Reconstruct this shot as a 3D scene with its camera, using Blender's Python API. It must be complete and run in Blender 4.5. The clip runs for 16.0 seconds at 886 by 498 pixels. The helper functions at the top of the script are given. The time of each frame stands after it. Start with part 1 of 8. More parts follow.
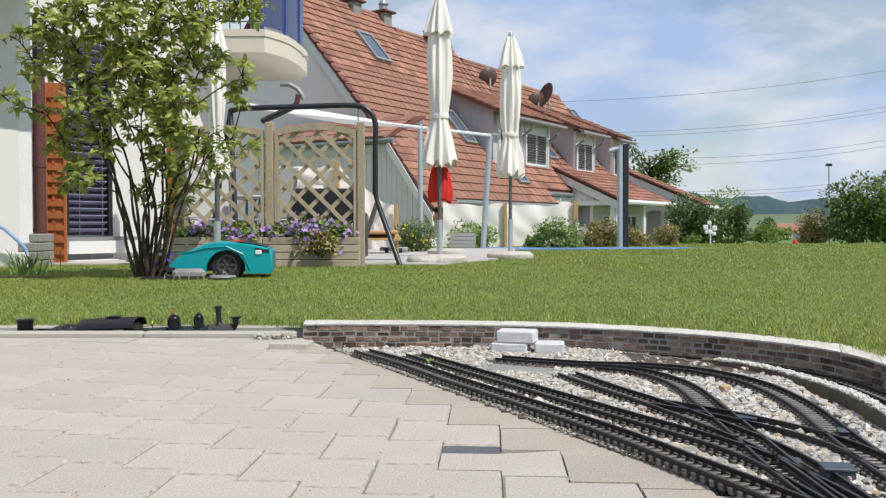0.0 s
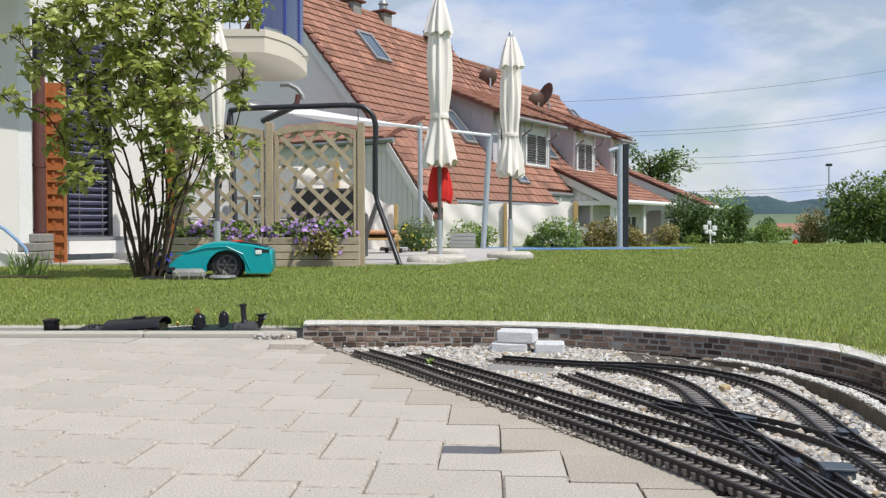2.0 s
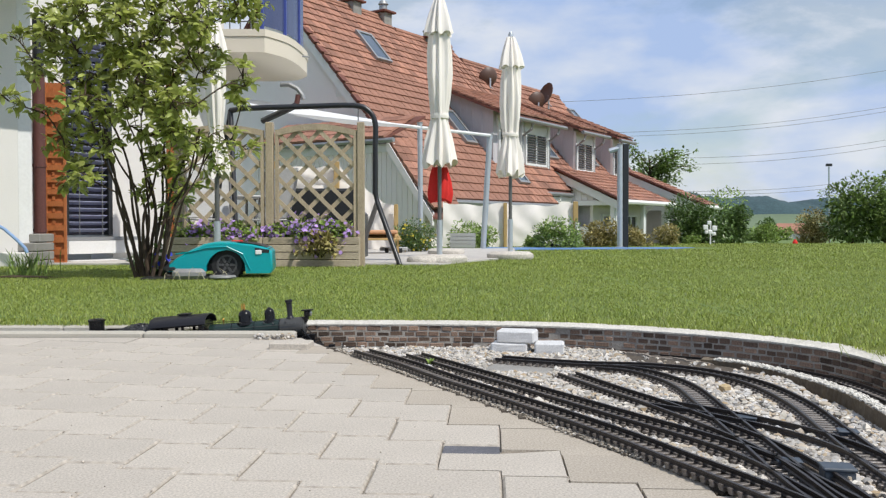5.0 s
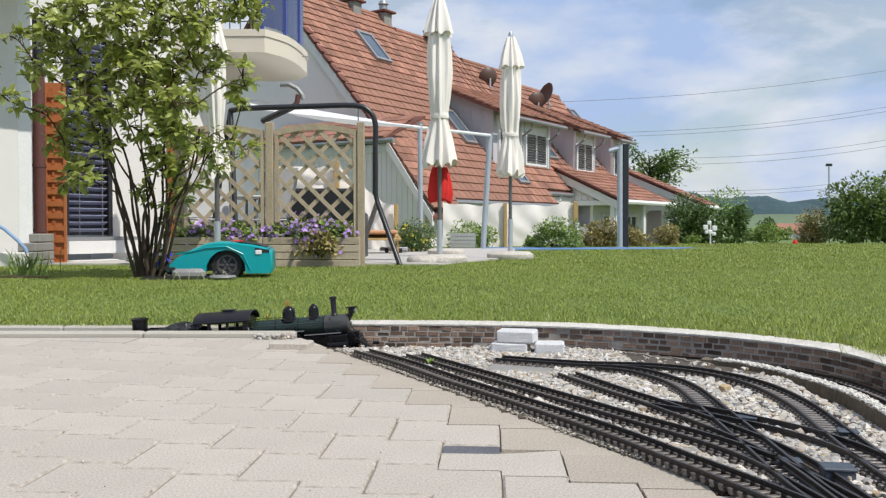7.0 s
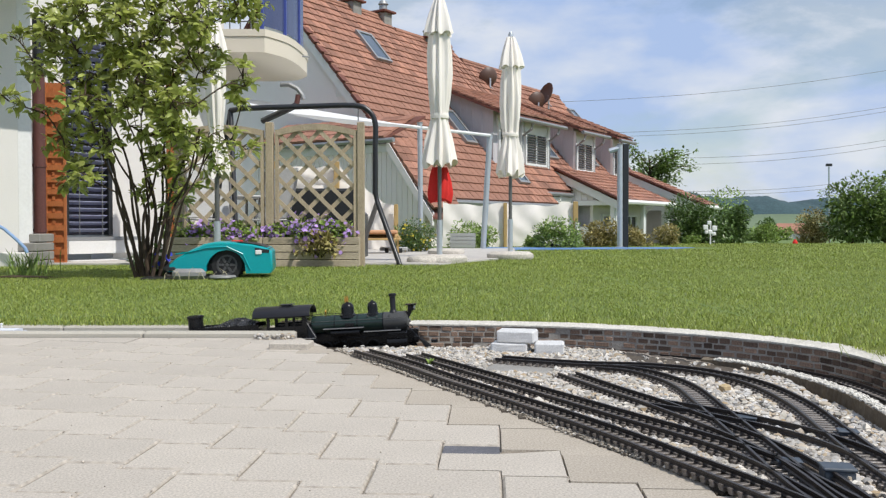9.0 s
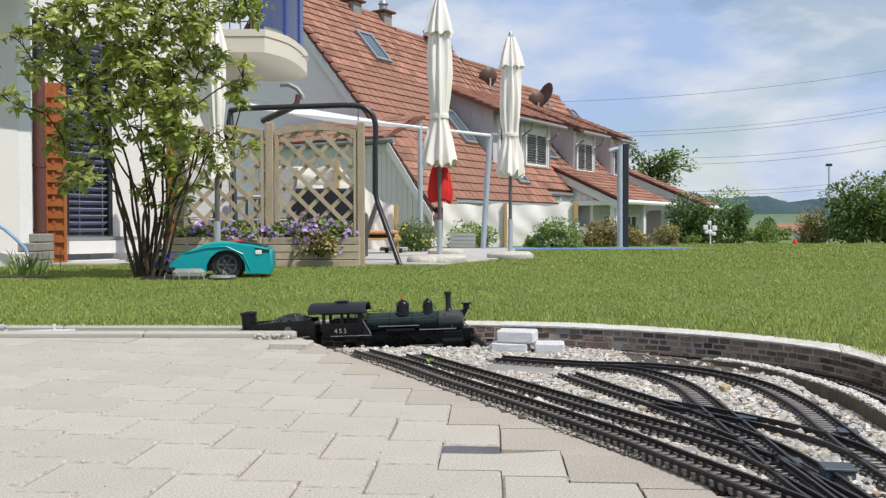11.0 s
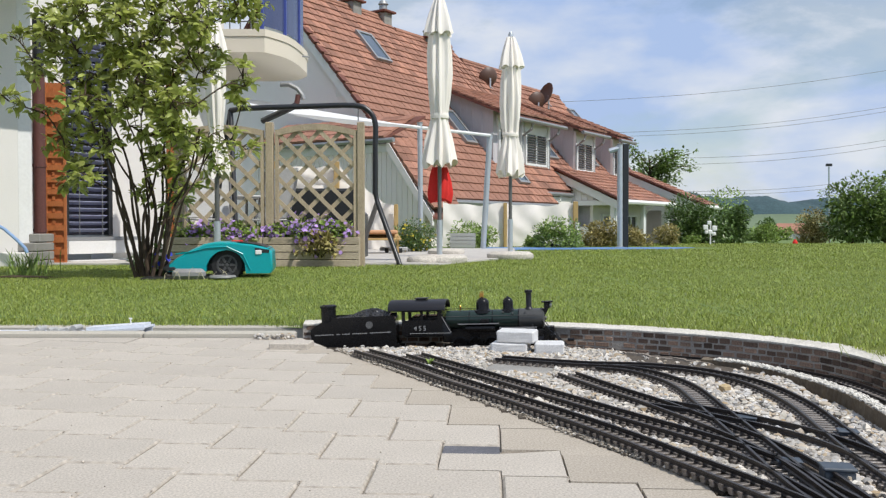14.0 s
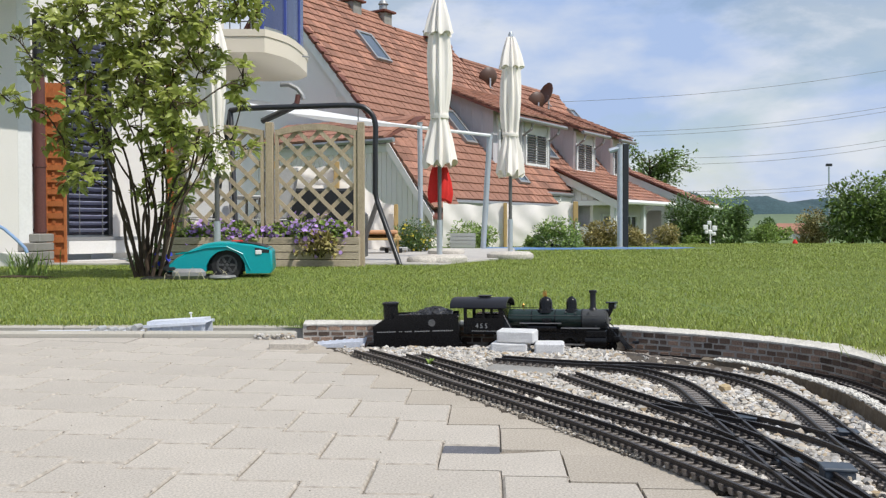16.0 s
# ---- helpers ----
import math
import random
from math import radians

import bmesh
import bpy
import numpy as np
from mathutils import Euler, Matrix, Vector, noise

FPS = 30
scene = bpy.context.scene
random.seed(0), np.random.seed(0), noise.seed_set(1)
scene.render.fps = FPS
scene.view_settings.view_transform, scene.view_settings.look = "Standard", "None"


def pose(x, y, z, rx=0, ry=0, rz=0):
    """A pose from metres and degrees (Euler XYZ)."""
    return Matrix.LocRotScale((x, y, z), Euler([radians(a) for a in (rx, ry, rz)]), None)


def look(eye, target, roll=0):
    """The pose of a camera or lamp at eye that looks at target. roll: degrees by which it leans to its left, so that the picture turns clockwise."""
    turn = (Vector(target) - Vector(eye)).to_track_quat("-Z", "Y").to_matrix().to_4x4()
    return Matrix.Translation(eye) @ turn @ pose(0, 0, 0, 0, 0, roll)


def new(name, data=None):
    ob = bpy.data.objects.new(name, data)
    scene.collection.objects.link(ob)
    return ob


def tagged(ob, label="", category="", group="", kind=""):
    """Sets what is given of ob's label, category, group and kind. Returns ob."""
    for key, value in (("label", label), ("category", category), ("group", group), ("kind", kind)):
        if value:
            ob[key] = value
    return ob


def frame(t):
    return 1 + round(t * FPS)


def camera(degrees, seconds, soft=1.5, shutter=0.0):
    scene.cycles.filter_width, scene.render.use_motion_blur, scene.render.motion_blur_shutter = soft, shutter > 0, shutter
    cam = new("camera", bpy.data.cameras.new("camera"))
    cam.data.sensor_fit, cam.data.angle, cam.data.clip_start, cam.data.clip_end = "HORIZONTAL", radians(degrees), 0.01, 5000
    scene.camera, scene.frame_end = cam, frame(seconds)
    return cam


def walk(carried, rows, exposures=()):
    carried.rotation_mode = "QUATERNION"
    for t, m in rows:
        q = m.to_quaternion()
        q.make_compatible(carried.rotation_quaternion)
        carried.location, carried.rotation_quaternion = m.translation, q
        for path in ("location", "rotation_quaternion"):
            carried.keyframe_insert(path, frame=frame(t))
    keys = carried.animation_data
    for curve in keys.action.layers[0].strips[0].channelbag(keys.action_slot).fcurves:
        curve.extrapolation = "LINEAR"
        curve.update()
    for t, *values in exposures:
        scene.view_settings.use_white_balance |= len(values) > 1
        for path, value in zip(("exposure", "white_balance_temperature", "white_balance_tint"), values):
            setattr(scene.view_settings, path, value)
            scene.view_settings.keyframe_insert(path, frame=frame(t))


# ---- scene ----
cam = camera(53.66, 16.0, soft=1.3)
EYE = pose(0, 0, 0.38, 88.485, 0, 0)
walk(cam, [(0, EYE), (16, EYE)])
scene.view_settings.exposure = 0.0

# ---- light: high summer sun from the right, blue sky with thin cloud ----
SUN_EL, SUN_AZ = radians(55), radians(128)
world = bpy.data.worlds.new("sky")
scene.world = world
world.use_nodes = True
wn, wl = world.node_tree.nodes, world.node_tree.links
wn.clear()
w_out = wn.new("ShaderNodeOutputWorld")
w_bg = wn.new("ShaderNodeBackground")
w_bg.inputs["Strength"].default_value = 0.1
w_sky = wn.new("ShaderNodeTexSky")
w_sky.sky_type, w_sky.sun_disc = "NISHITA", False
w_sky.sun_elevation, w_sky.sun_rotation = SUN_EL, SUN_AZ
w_sky.air_density, w_sky.dust_density, w_sky.ozone_density = 1.3, 0.15, 3.0
w_co = wn.new("ShaderNodeTexCoord")
w_map = wn.new("ShaderNodeMapping")
w_map.inputs["Scale"].default_value = (1.1, 1.0, 2.7)
w_map.inputs["Location"].default_value = (0.35, 0.1, 0.12)
w_n1 = wn.new("ShaderNodeTexNoise")
w_n1.inputs["Scale"].default_value, w_n1.inputs["Detail"].default_value, w_n1.inputs["Roughness"].default_value = 3.0, 12, 0.62
w_n1.inputs["Distortion"].default_value = 0.15
w_ramp = wn.new("ShaderNodeValToRGB")
w_ramp.color_ramp.elements[0].position, w_ramp.color_ramp.elements[1].position = 0.43, 0.55
w_ramp.color_ramp.elements[0].color = (0.45, 0.45, 0.45, 1)
w_n2 = wn.new("ShaderNodeTexNoise")
w_n2.inputs["Scale"].default_value, w_n2.inputs["Detail"].default_value = 4.5, 6
w_tone = wn.new("ShaderNodeValToRGB")
w_tone.color_ramp.elements[0].color, w_tone.color_ramp.elements[1].color = (4.3, 5.6, 8.4, 1), (7.5, 7.9, 8.7, 1)
w_tone.color_ramp.elements[0].position, w_tone.color_ramp.elements[1].position = 0.41, 0.60
w_mix = wn.new("ShaderNodeMixRGB")
w_cut = wn.new("ShaderNodeMath")
w_cut.operation = "MULTIPLY"
w_cut.inputs[1].default_value = 0.92
for a, b in ((w_co.outputs["Generated"], w_map.inputs[0]), (w_map.outputs[0], w_n1.inputs["Vector"]), (w_map.outputs[0], w_n2.inputs["Vector"]),
             (w_n1.outputs["Fac"], w_ramp.inputs[0]), (w_n2.outputs["Fac"], w_tone.inputs[0]), (w_ramp.outputs[0], w_cut.inputs[0]),
             (w_cut.outputs[0], w_mix.inputs[0]),
             (w_sky.outputs[0], w_mix.inputs[1]), (w_tone.outputs[0], w_mix.inputs[2]), (w_mix.outputs[0], w_bg.inputs[0]),
             (w_bg.outputs[0], w_out.inputs[0])):
    wl.new(a, b)
sun = new("sun", bpy.data.lights.new("sun", "SUN"))
sun.data.energy, sun.data.angle, sun.data.color = 3.9, radians(0.53), (1.0, 0.955, 0.88)
sun_way = Vector((math.sin(SUN_AZ) * math.cos(SUN_EL), math.cos(SUN_AZ) * math.cos(SUN_EL), math.sin(SUN_EL)))
sun.matrix_world = look(sun_way * 30, (0, 0, 0))


# ---- materials ----
def mat(name, col, rough=0.7, col2=None, grain=120.0, blotch=4.0, vary=0.25, bump=0.15, metal=0.0, stretch=(1, 1, 1), dist=0.004,
        objvar=0.0, islevar=0.0, spec=0.5, trans=0.0, sub=0.0):
    """Principled surface with fine grain, larger blotches and relief."""
    m = bpy.data.materials.new(name)
    m.use_nodes = True
    n, l = m.node_tree.nodes, m.node_tree.links
    p = n["Principled BSDF"]
    p.inputs["Roughness"].default_value, p.inputs["Metallic"].default_value = rough, metal
    p.inputs["Specular IOR Level"].default_value = spec
    co = n.new("ShaderNodeTexCoord")
    mp = n.new("ShaderNodeMapping")
    mp.inputs["Scale"].default_value = stretch
    l.new(co.outputs["Object"], mp.inputs[0])
    fine, big = n.new("ShaderNodeTexNoise"), n.new("ShaderNodeTexNoise")
    fine.inputs["Scale"].default_value, fine.inputs["Detail"].default_value = grain, 4
    big.inputs["Scale"].default_value, big.inputs["Detail"].default_value = blotch, 5
    l.new(mp.outputs[0], fine.inputs["Vector"]), l.new(mp.outputs[0], big.inputs["Vector"])
    c2 = col2 or tuple(c * 0.6 for c in col)
    ramp = n.new("ShaderNodeValToRGB")
    ramp.color_ramp.elements[0].position, ramp.color_ramp.elements[1].position = 0.32, 0.68
    ramp.color_ramp.elements[0].color, ramp.color_ramp.elements[1].color = (*c2, 1), (*col, 1)
    l.new(big.outputs["Fac"], ramp.inputs[0])
    base = n.new("ShaderNodeMixRGB")
    base.inputs[0].default_value = 0.5 if col2 else vary * 2
    base.inputs[1].default_value = (*col, 1)
    l.new(ramp.outputs[0], base.inputs[2])
    val = n.new("ShaderNodeMapRange")
    val.inputs[1].default_value, val.inputs[2].default_value = 0.25, 0.75
    val.inputs[3].default_value, val.inputs[4].default_value = 1 - vary, 1 + vary
    l.new(fine.outputs["Fac"], val.inputs[0])
    hsv = n.new("ShaderNodeHueSaturation")
    l.new(base.outputs[0], hsv.inputs["Color"])
    if objvar or islevar:
        src = n.new("ShaderNodeObjectInfo").outputs["Random"] if objvar else n.new("ShaderNodeNewGeometry").outputs["Random Per Island"]
        k = objvar or islevar
        mr = n.new("ShaderNodeMapRange")
        mr.inputs[3].default_value, mr.inputs[4].default_value = 1 - k, 1 + k
        l.new(src, mr.inputs[0])
        mu = n.new("ShaderNodeMath")
        mu.operation = "MULTIPLY"
        l.new(val.outputs[0], mu.inputs[0]), l.new(mr.outputs[0], mu.inputs[1])
        l.new(mu.outputs[0], hsv.inputs["Value"])
    else:
        l.new(val.outputs[0], hsv.inputs["Value"])
    l.new(hsv.outputs[0], p.inputs["Base Color"])
    if bump:
        b = n.new("ShaderNodeBump")
        b.inputs["Strength"].default_value, b.inputs["Distance"].default_value = bump, dist
        l.new(fine.outputs["Fac"], b.inputs["Height"]), l.new(b.outputs[0], p.inputs["Normal"])
    if trans:
        t = n.new("ShaderNodeBsdfTranslucent")
        mx = n.new("ShaderNodeMixShader")
        mx.inputs[0].default_value = trans
        l.new(hsv.outputs[0], t.inputs[0])
        l.new(p.outputs[0], mx.inputs[1]), l.new(t.outputs[0], mx.inputs[2])
        l.new(mx.outputs[0], n["Material Output"].inputs["Surface"])
    return m


def island_ramp(m, cols):
    """Let each separate piece of a mesh (or each object) take its own colour from a row of colours."""
    n, l = m.node_tree.nodes, m.node_tree.links
    r = n.new("ShaderNodeValToRGB")
    r.color_ramp.interpolation = "LINEAR"
    while len(r.color_ramp.elements) < len(cols):
        r.color_ramp.elements.new(0.5)
    for i, c in enumerate(cols):
        r.color_ramp.elements[i].position = i / (len(cols) - 1)
        r.color_ramp.elements[i].color = (*c, 1)
    return r


M_PAVER = mat("paver_concrete", (0.466, 0.423, 0.366), 0.9, (0.382, 0.345, 0.296), 270, 5.0, 0.30, 0.35, objvar=0.05, dist=0.0015)
M_PAVER_EDGE = mat("paver_concrete_weathered", (0.415, 0.368, 0.305), 0.92, (0.325, 0.283, 0.228), 270, 6, 0.30, 0.35, objvar=0.06, dist=0.0015)
M_PAVER_RIM = mat("paver_rim_dirt", (0.385, 0.345, 0.292), 0.95, (0.45, 0.405, 0.35), 60, 22, 0.3, 0.4, dist=0.0015)
M_SAND = mat("joint_sand", (0.33, 0.295, 0.245), 0.95, (0.22, 0.19, 0.155), 300, 9, 0.3, 0.4)
M_KERB = mat("kerb_concrete", (0.46, 0.43, 0.37), 0.92, (0.33, 0.31, 0.26), 260, 5, 0.16, 0.3, dist=0.002)
M_MORTAR = mat("white_mortar", (0.62, 0.59, 0.53), 0.95, (0.40, 0.38, 0.33), 150, 16, 0.28, 0.7)
M_JOINT = mat("wall_mortar", (0.42, 0.385, 0.34), 0.95, (0.20, 0.18, 0.155), 180, 18, 0.2, 0.5)
M_SOIL = mat("dark_soil", (0.055, 0.043, 0.03), 0.98, (0.03, 0.024, 0.018), 80, 6, 0.35, 0.6, dist=0.01)
M_TURF = mat("turf", (0.13, 0.19, 0.045), 0.95, (0.09, 0.14, 0.03), 60, 0.9, 0.3, 0.5, dist=0.01)
M_BED = mat("ballast_bed", (0.10, 0.08, 0.06), 0.95, (0.05, 0.04, 0.03), 130, 12, 0.4, 0.8, dist=0.006)
M_GRANITE = mat("light_granite", (0.62, 0.62, 0.62), 0.85, (0.5, 0.5, 0.5), 420, 30, 0.3, 0.5, dist=0.002)
M_SLAB = mat("concrete_slab", (0.29, 0.28, 0.26), 0.9, (0.18, 0.172, 0.155), 260, 8, 0.18, 0.3, dist=0.002)
M_RAIL = mat("weathered_rail", (0.035, 0.030, 0.028), 0.45, (0.05, 0.04, 0.034), 200, 9, 0.25, 0.1, metal=0.35)
M_TIE = mat("brown_plastic_sleeper", (0.13, 0.112, 0.098), 0.4, (0.19, 0.165, 0.145), 160, 12, 0.3, 0.2, objvar=0.2, stretch=(1, 4, 1))
M_BLACK = mat("black_paint", (0.007, 0.007, 0.008), 0.26, (0.010, 0.010, 0.010), 200, 14, 0.2, 0.02, spec=0.28)
M_BLACKROOF = mat("satin_black_roof", (0.012, 0.012, 0.016), 0.4, (0.016, 0.016, 0.018), 200, 14, 0.2, 0.05, spec=0.35)
M_DKGREEN = mat("dark_green_boiler", (0.014, 0.030, 0.024), 0.26, (0.010, 0.021, 0.018), 200, 10, 0.15, 0.02)
M_SMOKEBOX = mat("graphite_smokebox", (0.062, 0.062, 0.060), 0.4, (0.04, 0.042, 0.042), 200, 10, 0.2, 0.05)
M_BRASS = mat("brass", (0.65, 0.36, 0.10), 0.3, None, 100, 10, 0.1, 0, metal=1.0)
M_STEEL = mat("bright_steel", (0.5, 0.5, 0.5), 0.35, None, 100, 10, 0.1, 0, metal=1.0)
M_LETTER = mat("grey_lettering", (0.36, 0.36, 0.36), 0.6, None, 200, 10, 0.2, 0)
M_COAL = mat("coal", (0.03, 0.03, 0.032), 0.25, (0.015, 0.015, 0.015), 200, 30, 0.4, 0.6)
M_WAGON = mat("pale_grey_plastic", (0.66, 0.69, 0.75), 0.5, (0.57, 0.60, 0.68), 120, 9, 0.1, 0.03)
M_GLASS = mat("dark_window_glass", (0.03, 0.035, 0.04), 0.06, None, 20, 2, 0.1, 0, spec=0.8)
M_SKYGLASS = mat("roof_window_glass", (0.10, 0.13, 0.17), 0.05, None, 20, 2, 0.1, 0, spec=1.0)
M_TEAL = mat("teal_plastic", (0.0, 0.32, 0.35), 0.28, (0.0, 0.285, 0.315), 60, 4, 0.06, 0.01)
M_GREYPL = mat("grey_plastic", (0.42, 0.42, 0.41), 0.5, None, 60, 4, 0.1, 0.03)
M_DKPL = mat("dark_plastic", (0.02, 0.022, 0.025), 0.4, None, 60, 4, 0.2, 0.03)
M_RUBBER = mat("black_rubber", (0.02, 0.02, 0.02), 0.8, None, 60, 4, 0.2, 0.1)
M_RENDER = mat("white_render", (0.74, 0.72, 0.69), 0.95, (0.69, 0.67, 0.64), 160, 1.2, 0.05, 0.35, dist=0.004)
M_GABLE = mat("pale_grey_render", (0.86, 0.81, 0.795), 0.95, (0.80, 0.75, 0.735), 60, 0.8, 0.06, 0.2)
M_BOARD = mat("grey_boarding", (0.54, 0.52, 0.545), 0.85, (0.46, 0.44, 0.465), 30, 3, 0.12, 0.2, stretch=(6, 6, 0.6))
M_TILE = mat("red_clay_tile", (0.345, 0.168, 0.112), 0.85, (0.19, 0.10, 0.075), 24, 1.3, 0.25, 0.2, objvar=0.10, islevar=0.0, dist=0.01)
M_TILEROW = mat("red_clay_tile_course", (0.345, 0.168, 0.112), 0.85, (0.20, 0.10, 0.075), 24, 1.3, 0.3, 0.2, islevar=0.3, dist=0.01)
M_VERGE = mat("dark_verge_tile", (0.17, 0.062, 0.045), 0.85, (0.10, 0.045, 0.035), 20, 3, 0.25, 0.2)
M_WHITE = mat("white_paint", (0.78, 0.78, 0.77), 0.55, (0.72, 0.72, 0.71), 40, 2, 0.05, 0.05)
M_GUTTER = mat("zinc_gutter", (0.36, 0.365, 0.37), 0.5, (0.27, 0.275, 0.28), 40, 3, 0.12, 0.05, metal=0.6)
M_GALV = mat("galvanised_post", (0.52, 0.56, 0.60), 0.42, (0.44, 0.48, 0.52), 90, 8, 0.1, 0.05, metal=0.5)
M_GALVD = mat("dull_metal_pole", (0.17, 0.17, 0.17), 0.45, None, 60, 5, 0.15, 0.03, metal=0.5)
M_ANTHR = mat("anthracite_paint", (0.022, 0.024, 0.028), 0.35, None, 60, 4, 0.15, 0.03)
M_CANVAS = mat("cream_canvas", (0.92, 0.87, 0.82), 0.95, (0.87, 0.82, 0.765), 300, 6, 0.05, 0.25, dist=0.002, trans=0.05)
M_SAIL = mat("white_sailcloth", (0.80, 0.81, 0.84), 0.9, None, 200, 4, 0.04, 0.1, trans=0.25)
M_RED = mat("red_cloth", (0.75, 0.03, 0.025), 0.85, (0.6, 0.02, 0.02), 120, 8, 0.12, 0.2, trans=0.1)
M_OLDWOOD = mat("weathered_softwood", (0.462, 0.378, 0.266), 0.9, (0.297, 0.243, 0.176), 60, 5, 0.22, 0.3, stretch=(3, 3, 0.8), objvar=0.1)
M_PLANK = mat("weathered_planter_board", (0.46, 0.385, 0.29), 0.9, (0.31, 0.255, 0.19), 50, 5, 0.25, 0.3, stretch=(0.6, 3, 3), objvar=0.12)
M_ORANGE = mat("orange_stained_wood", (0.42, 0.135, 0.038), 0.6, (0.30, 0.09, 0.026), 60, 5, 0.22, 0.2, stretch=(3, 3, 0.7), objvar=0.08)
M_YELWOOD = mat("yellow_wood_post", (0.50, 0.34, 0.14), 0.8, None, 60, 5, 0.2, 0.2, stretch=(3, 3, 0.7))
M_PIPE = mat("red_brown_downpipe", (0.13, 0.05, 0.042), 0.45, (0.10, 0.04, 0.035), 60, 5, 0.15, 0.05)
M_SLAT = mat("blue_grey_blind_slat", (0.30, 0.32, 0.46), 0.42, (0.25, 0.27, 0.40), 60, 5, 0.08, 0.02)
# near-black stands in for shade behind the blind and beside the downpipe
M_DARKDEPTH = mat("painted_dark_depth", (0.02, 0.02, 0.035), 0.9, None, 10, 2, 0.2, 0)
M_BLUE = mat("blue_painted_metal", (0.045, 0.07, 0.30), 0.4, (0.035, 0.055, 0.24), 100, 5, 0.1, 0.05)
M_BLUEPANE = mat("blue_screen_panel", (0.07, 0.085, 0.18), 0.25, (0.055, 0.07, 0.145), 60, 6, 0.15, 0.03)
M_TERR = mat("grey_terrace_paving", (0.50, 0.475, 0.44), 0.9, (0.41, 0.385, 0.355), 60, 2, 0.12, 0.2)
M_POOL = mat("blue_pool_cover", (0.10, 0.22, 0.46), 0.5, None, 40, 3, 0.1, 0.05)
M_STONEBASE = mat("pebble_concrete", (0.58, 0.54, 0.48), 0.9, (0.36, 0.33, 0.29), 90, 30, 0.35, 0.6, dist=0.008)
M_BARK = mat("brown_bark", (0.075, 0.05, 0.032), 0.95, (0.04, 0.028, 0.02), 60, 9, 0.35, 0.6, stretch=(2, 2, 0.6), dist=0.01)
M_LEAF = mat("young_green_leaf", (0.41, 0.45, 0.12), 0.36, (0.26, 0.32, 0.075), 40, 8, 0.2, 0.05, islevar=0.4, trans=0.48, spec=0.7)
M_GRASS = mat("grass_blade", (0.30, 0.35, 0.07), 0.42, (0.19, 0.255, 0.047), 30, 1.1, 0.25, 0, islevar=0.45, trans=0.3, spec=0.5)
M_BUSHD = mat("dark_green_foliage", (0.12, 0.19, 0.05), 0.28, (0.07, 0.13, 0.035), 20, 3, 0.25, 0, islevar=0.45, trans=0.2)
M_BUSHY = mat("yellow_green_foliage", (0.27, 0.37, 0.09), 0.55, (0.17, 0.26, 0.06), 20, 3, 0.25, 0, islevar=0.45, trans=0.2)
M_BUSHR = mat("red_brown_foliage", (0.36, 0.31, 0.11), 0.6, (0.24, 0.20, 0.08), 20, 3, 0.25, 0, islevar=0.5, trans=0.2)
M_PETALV = mat("violet_petal", (0.48, 0.30, 0.70), 0.7, (0.60, 0.44, 0.78), 20, 3, 0.2, 0, islevar=0.3, trans=0.3)
M_PETALB = mat("blue_petal", (0.05, 0.07, 0.6), 0.7, None, 20, 3, 0.2, 0, trans=0.3)
M_PETALY = mat("yellow_petal", (0.75, 0.6, 0.08), 0.7, None, 20, 3, 0.2, 0, trans=0.3)
M_BUSHM = mat("mid_green_foliage", (0.175, 0.25, 0.06), 0.4, (0.075, 0.13, 0.034), 20, 3, 0.25, 0, islevar=0.5, trans=0.2)
# woodland green shifted to blue: distance haze is painted into the colour
M_HILL = mat("far_woodland_haze_tint", (0.045, 0.085, 0.095), 0.95, (0.025, 0.05, 0.06), 0.5, 0.08, 0.3, 0)
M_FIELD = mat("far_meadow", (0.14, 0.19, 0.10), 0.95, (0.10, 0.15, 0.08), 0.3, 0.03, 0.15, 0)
M_WIRE = mat("dull_cable", (0.16, 0.16, 0.17), 0.6, None, 5, 1, 0.1, 0)
M_DISH = mat("brown_dish", (0.10, 0.055, 0.04), 0.5, None, 20, 3, 0.1, 0)


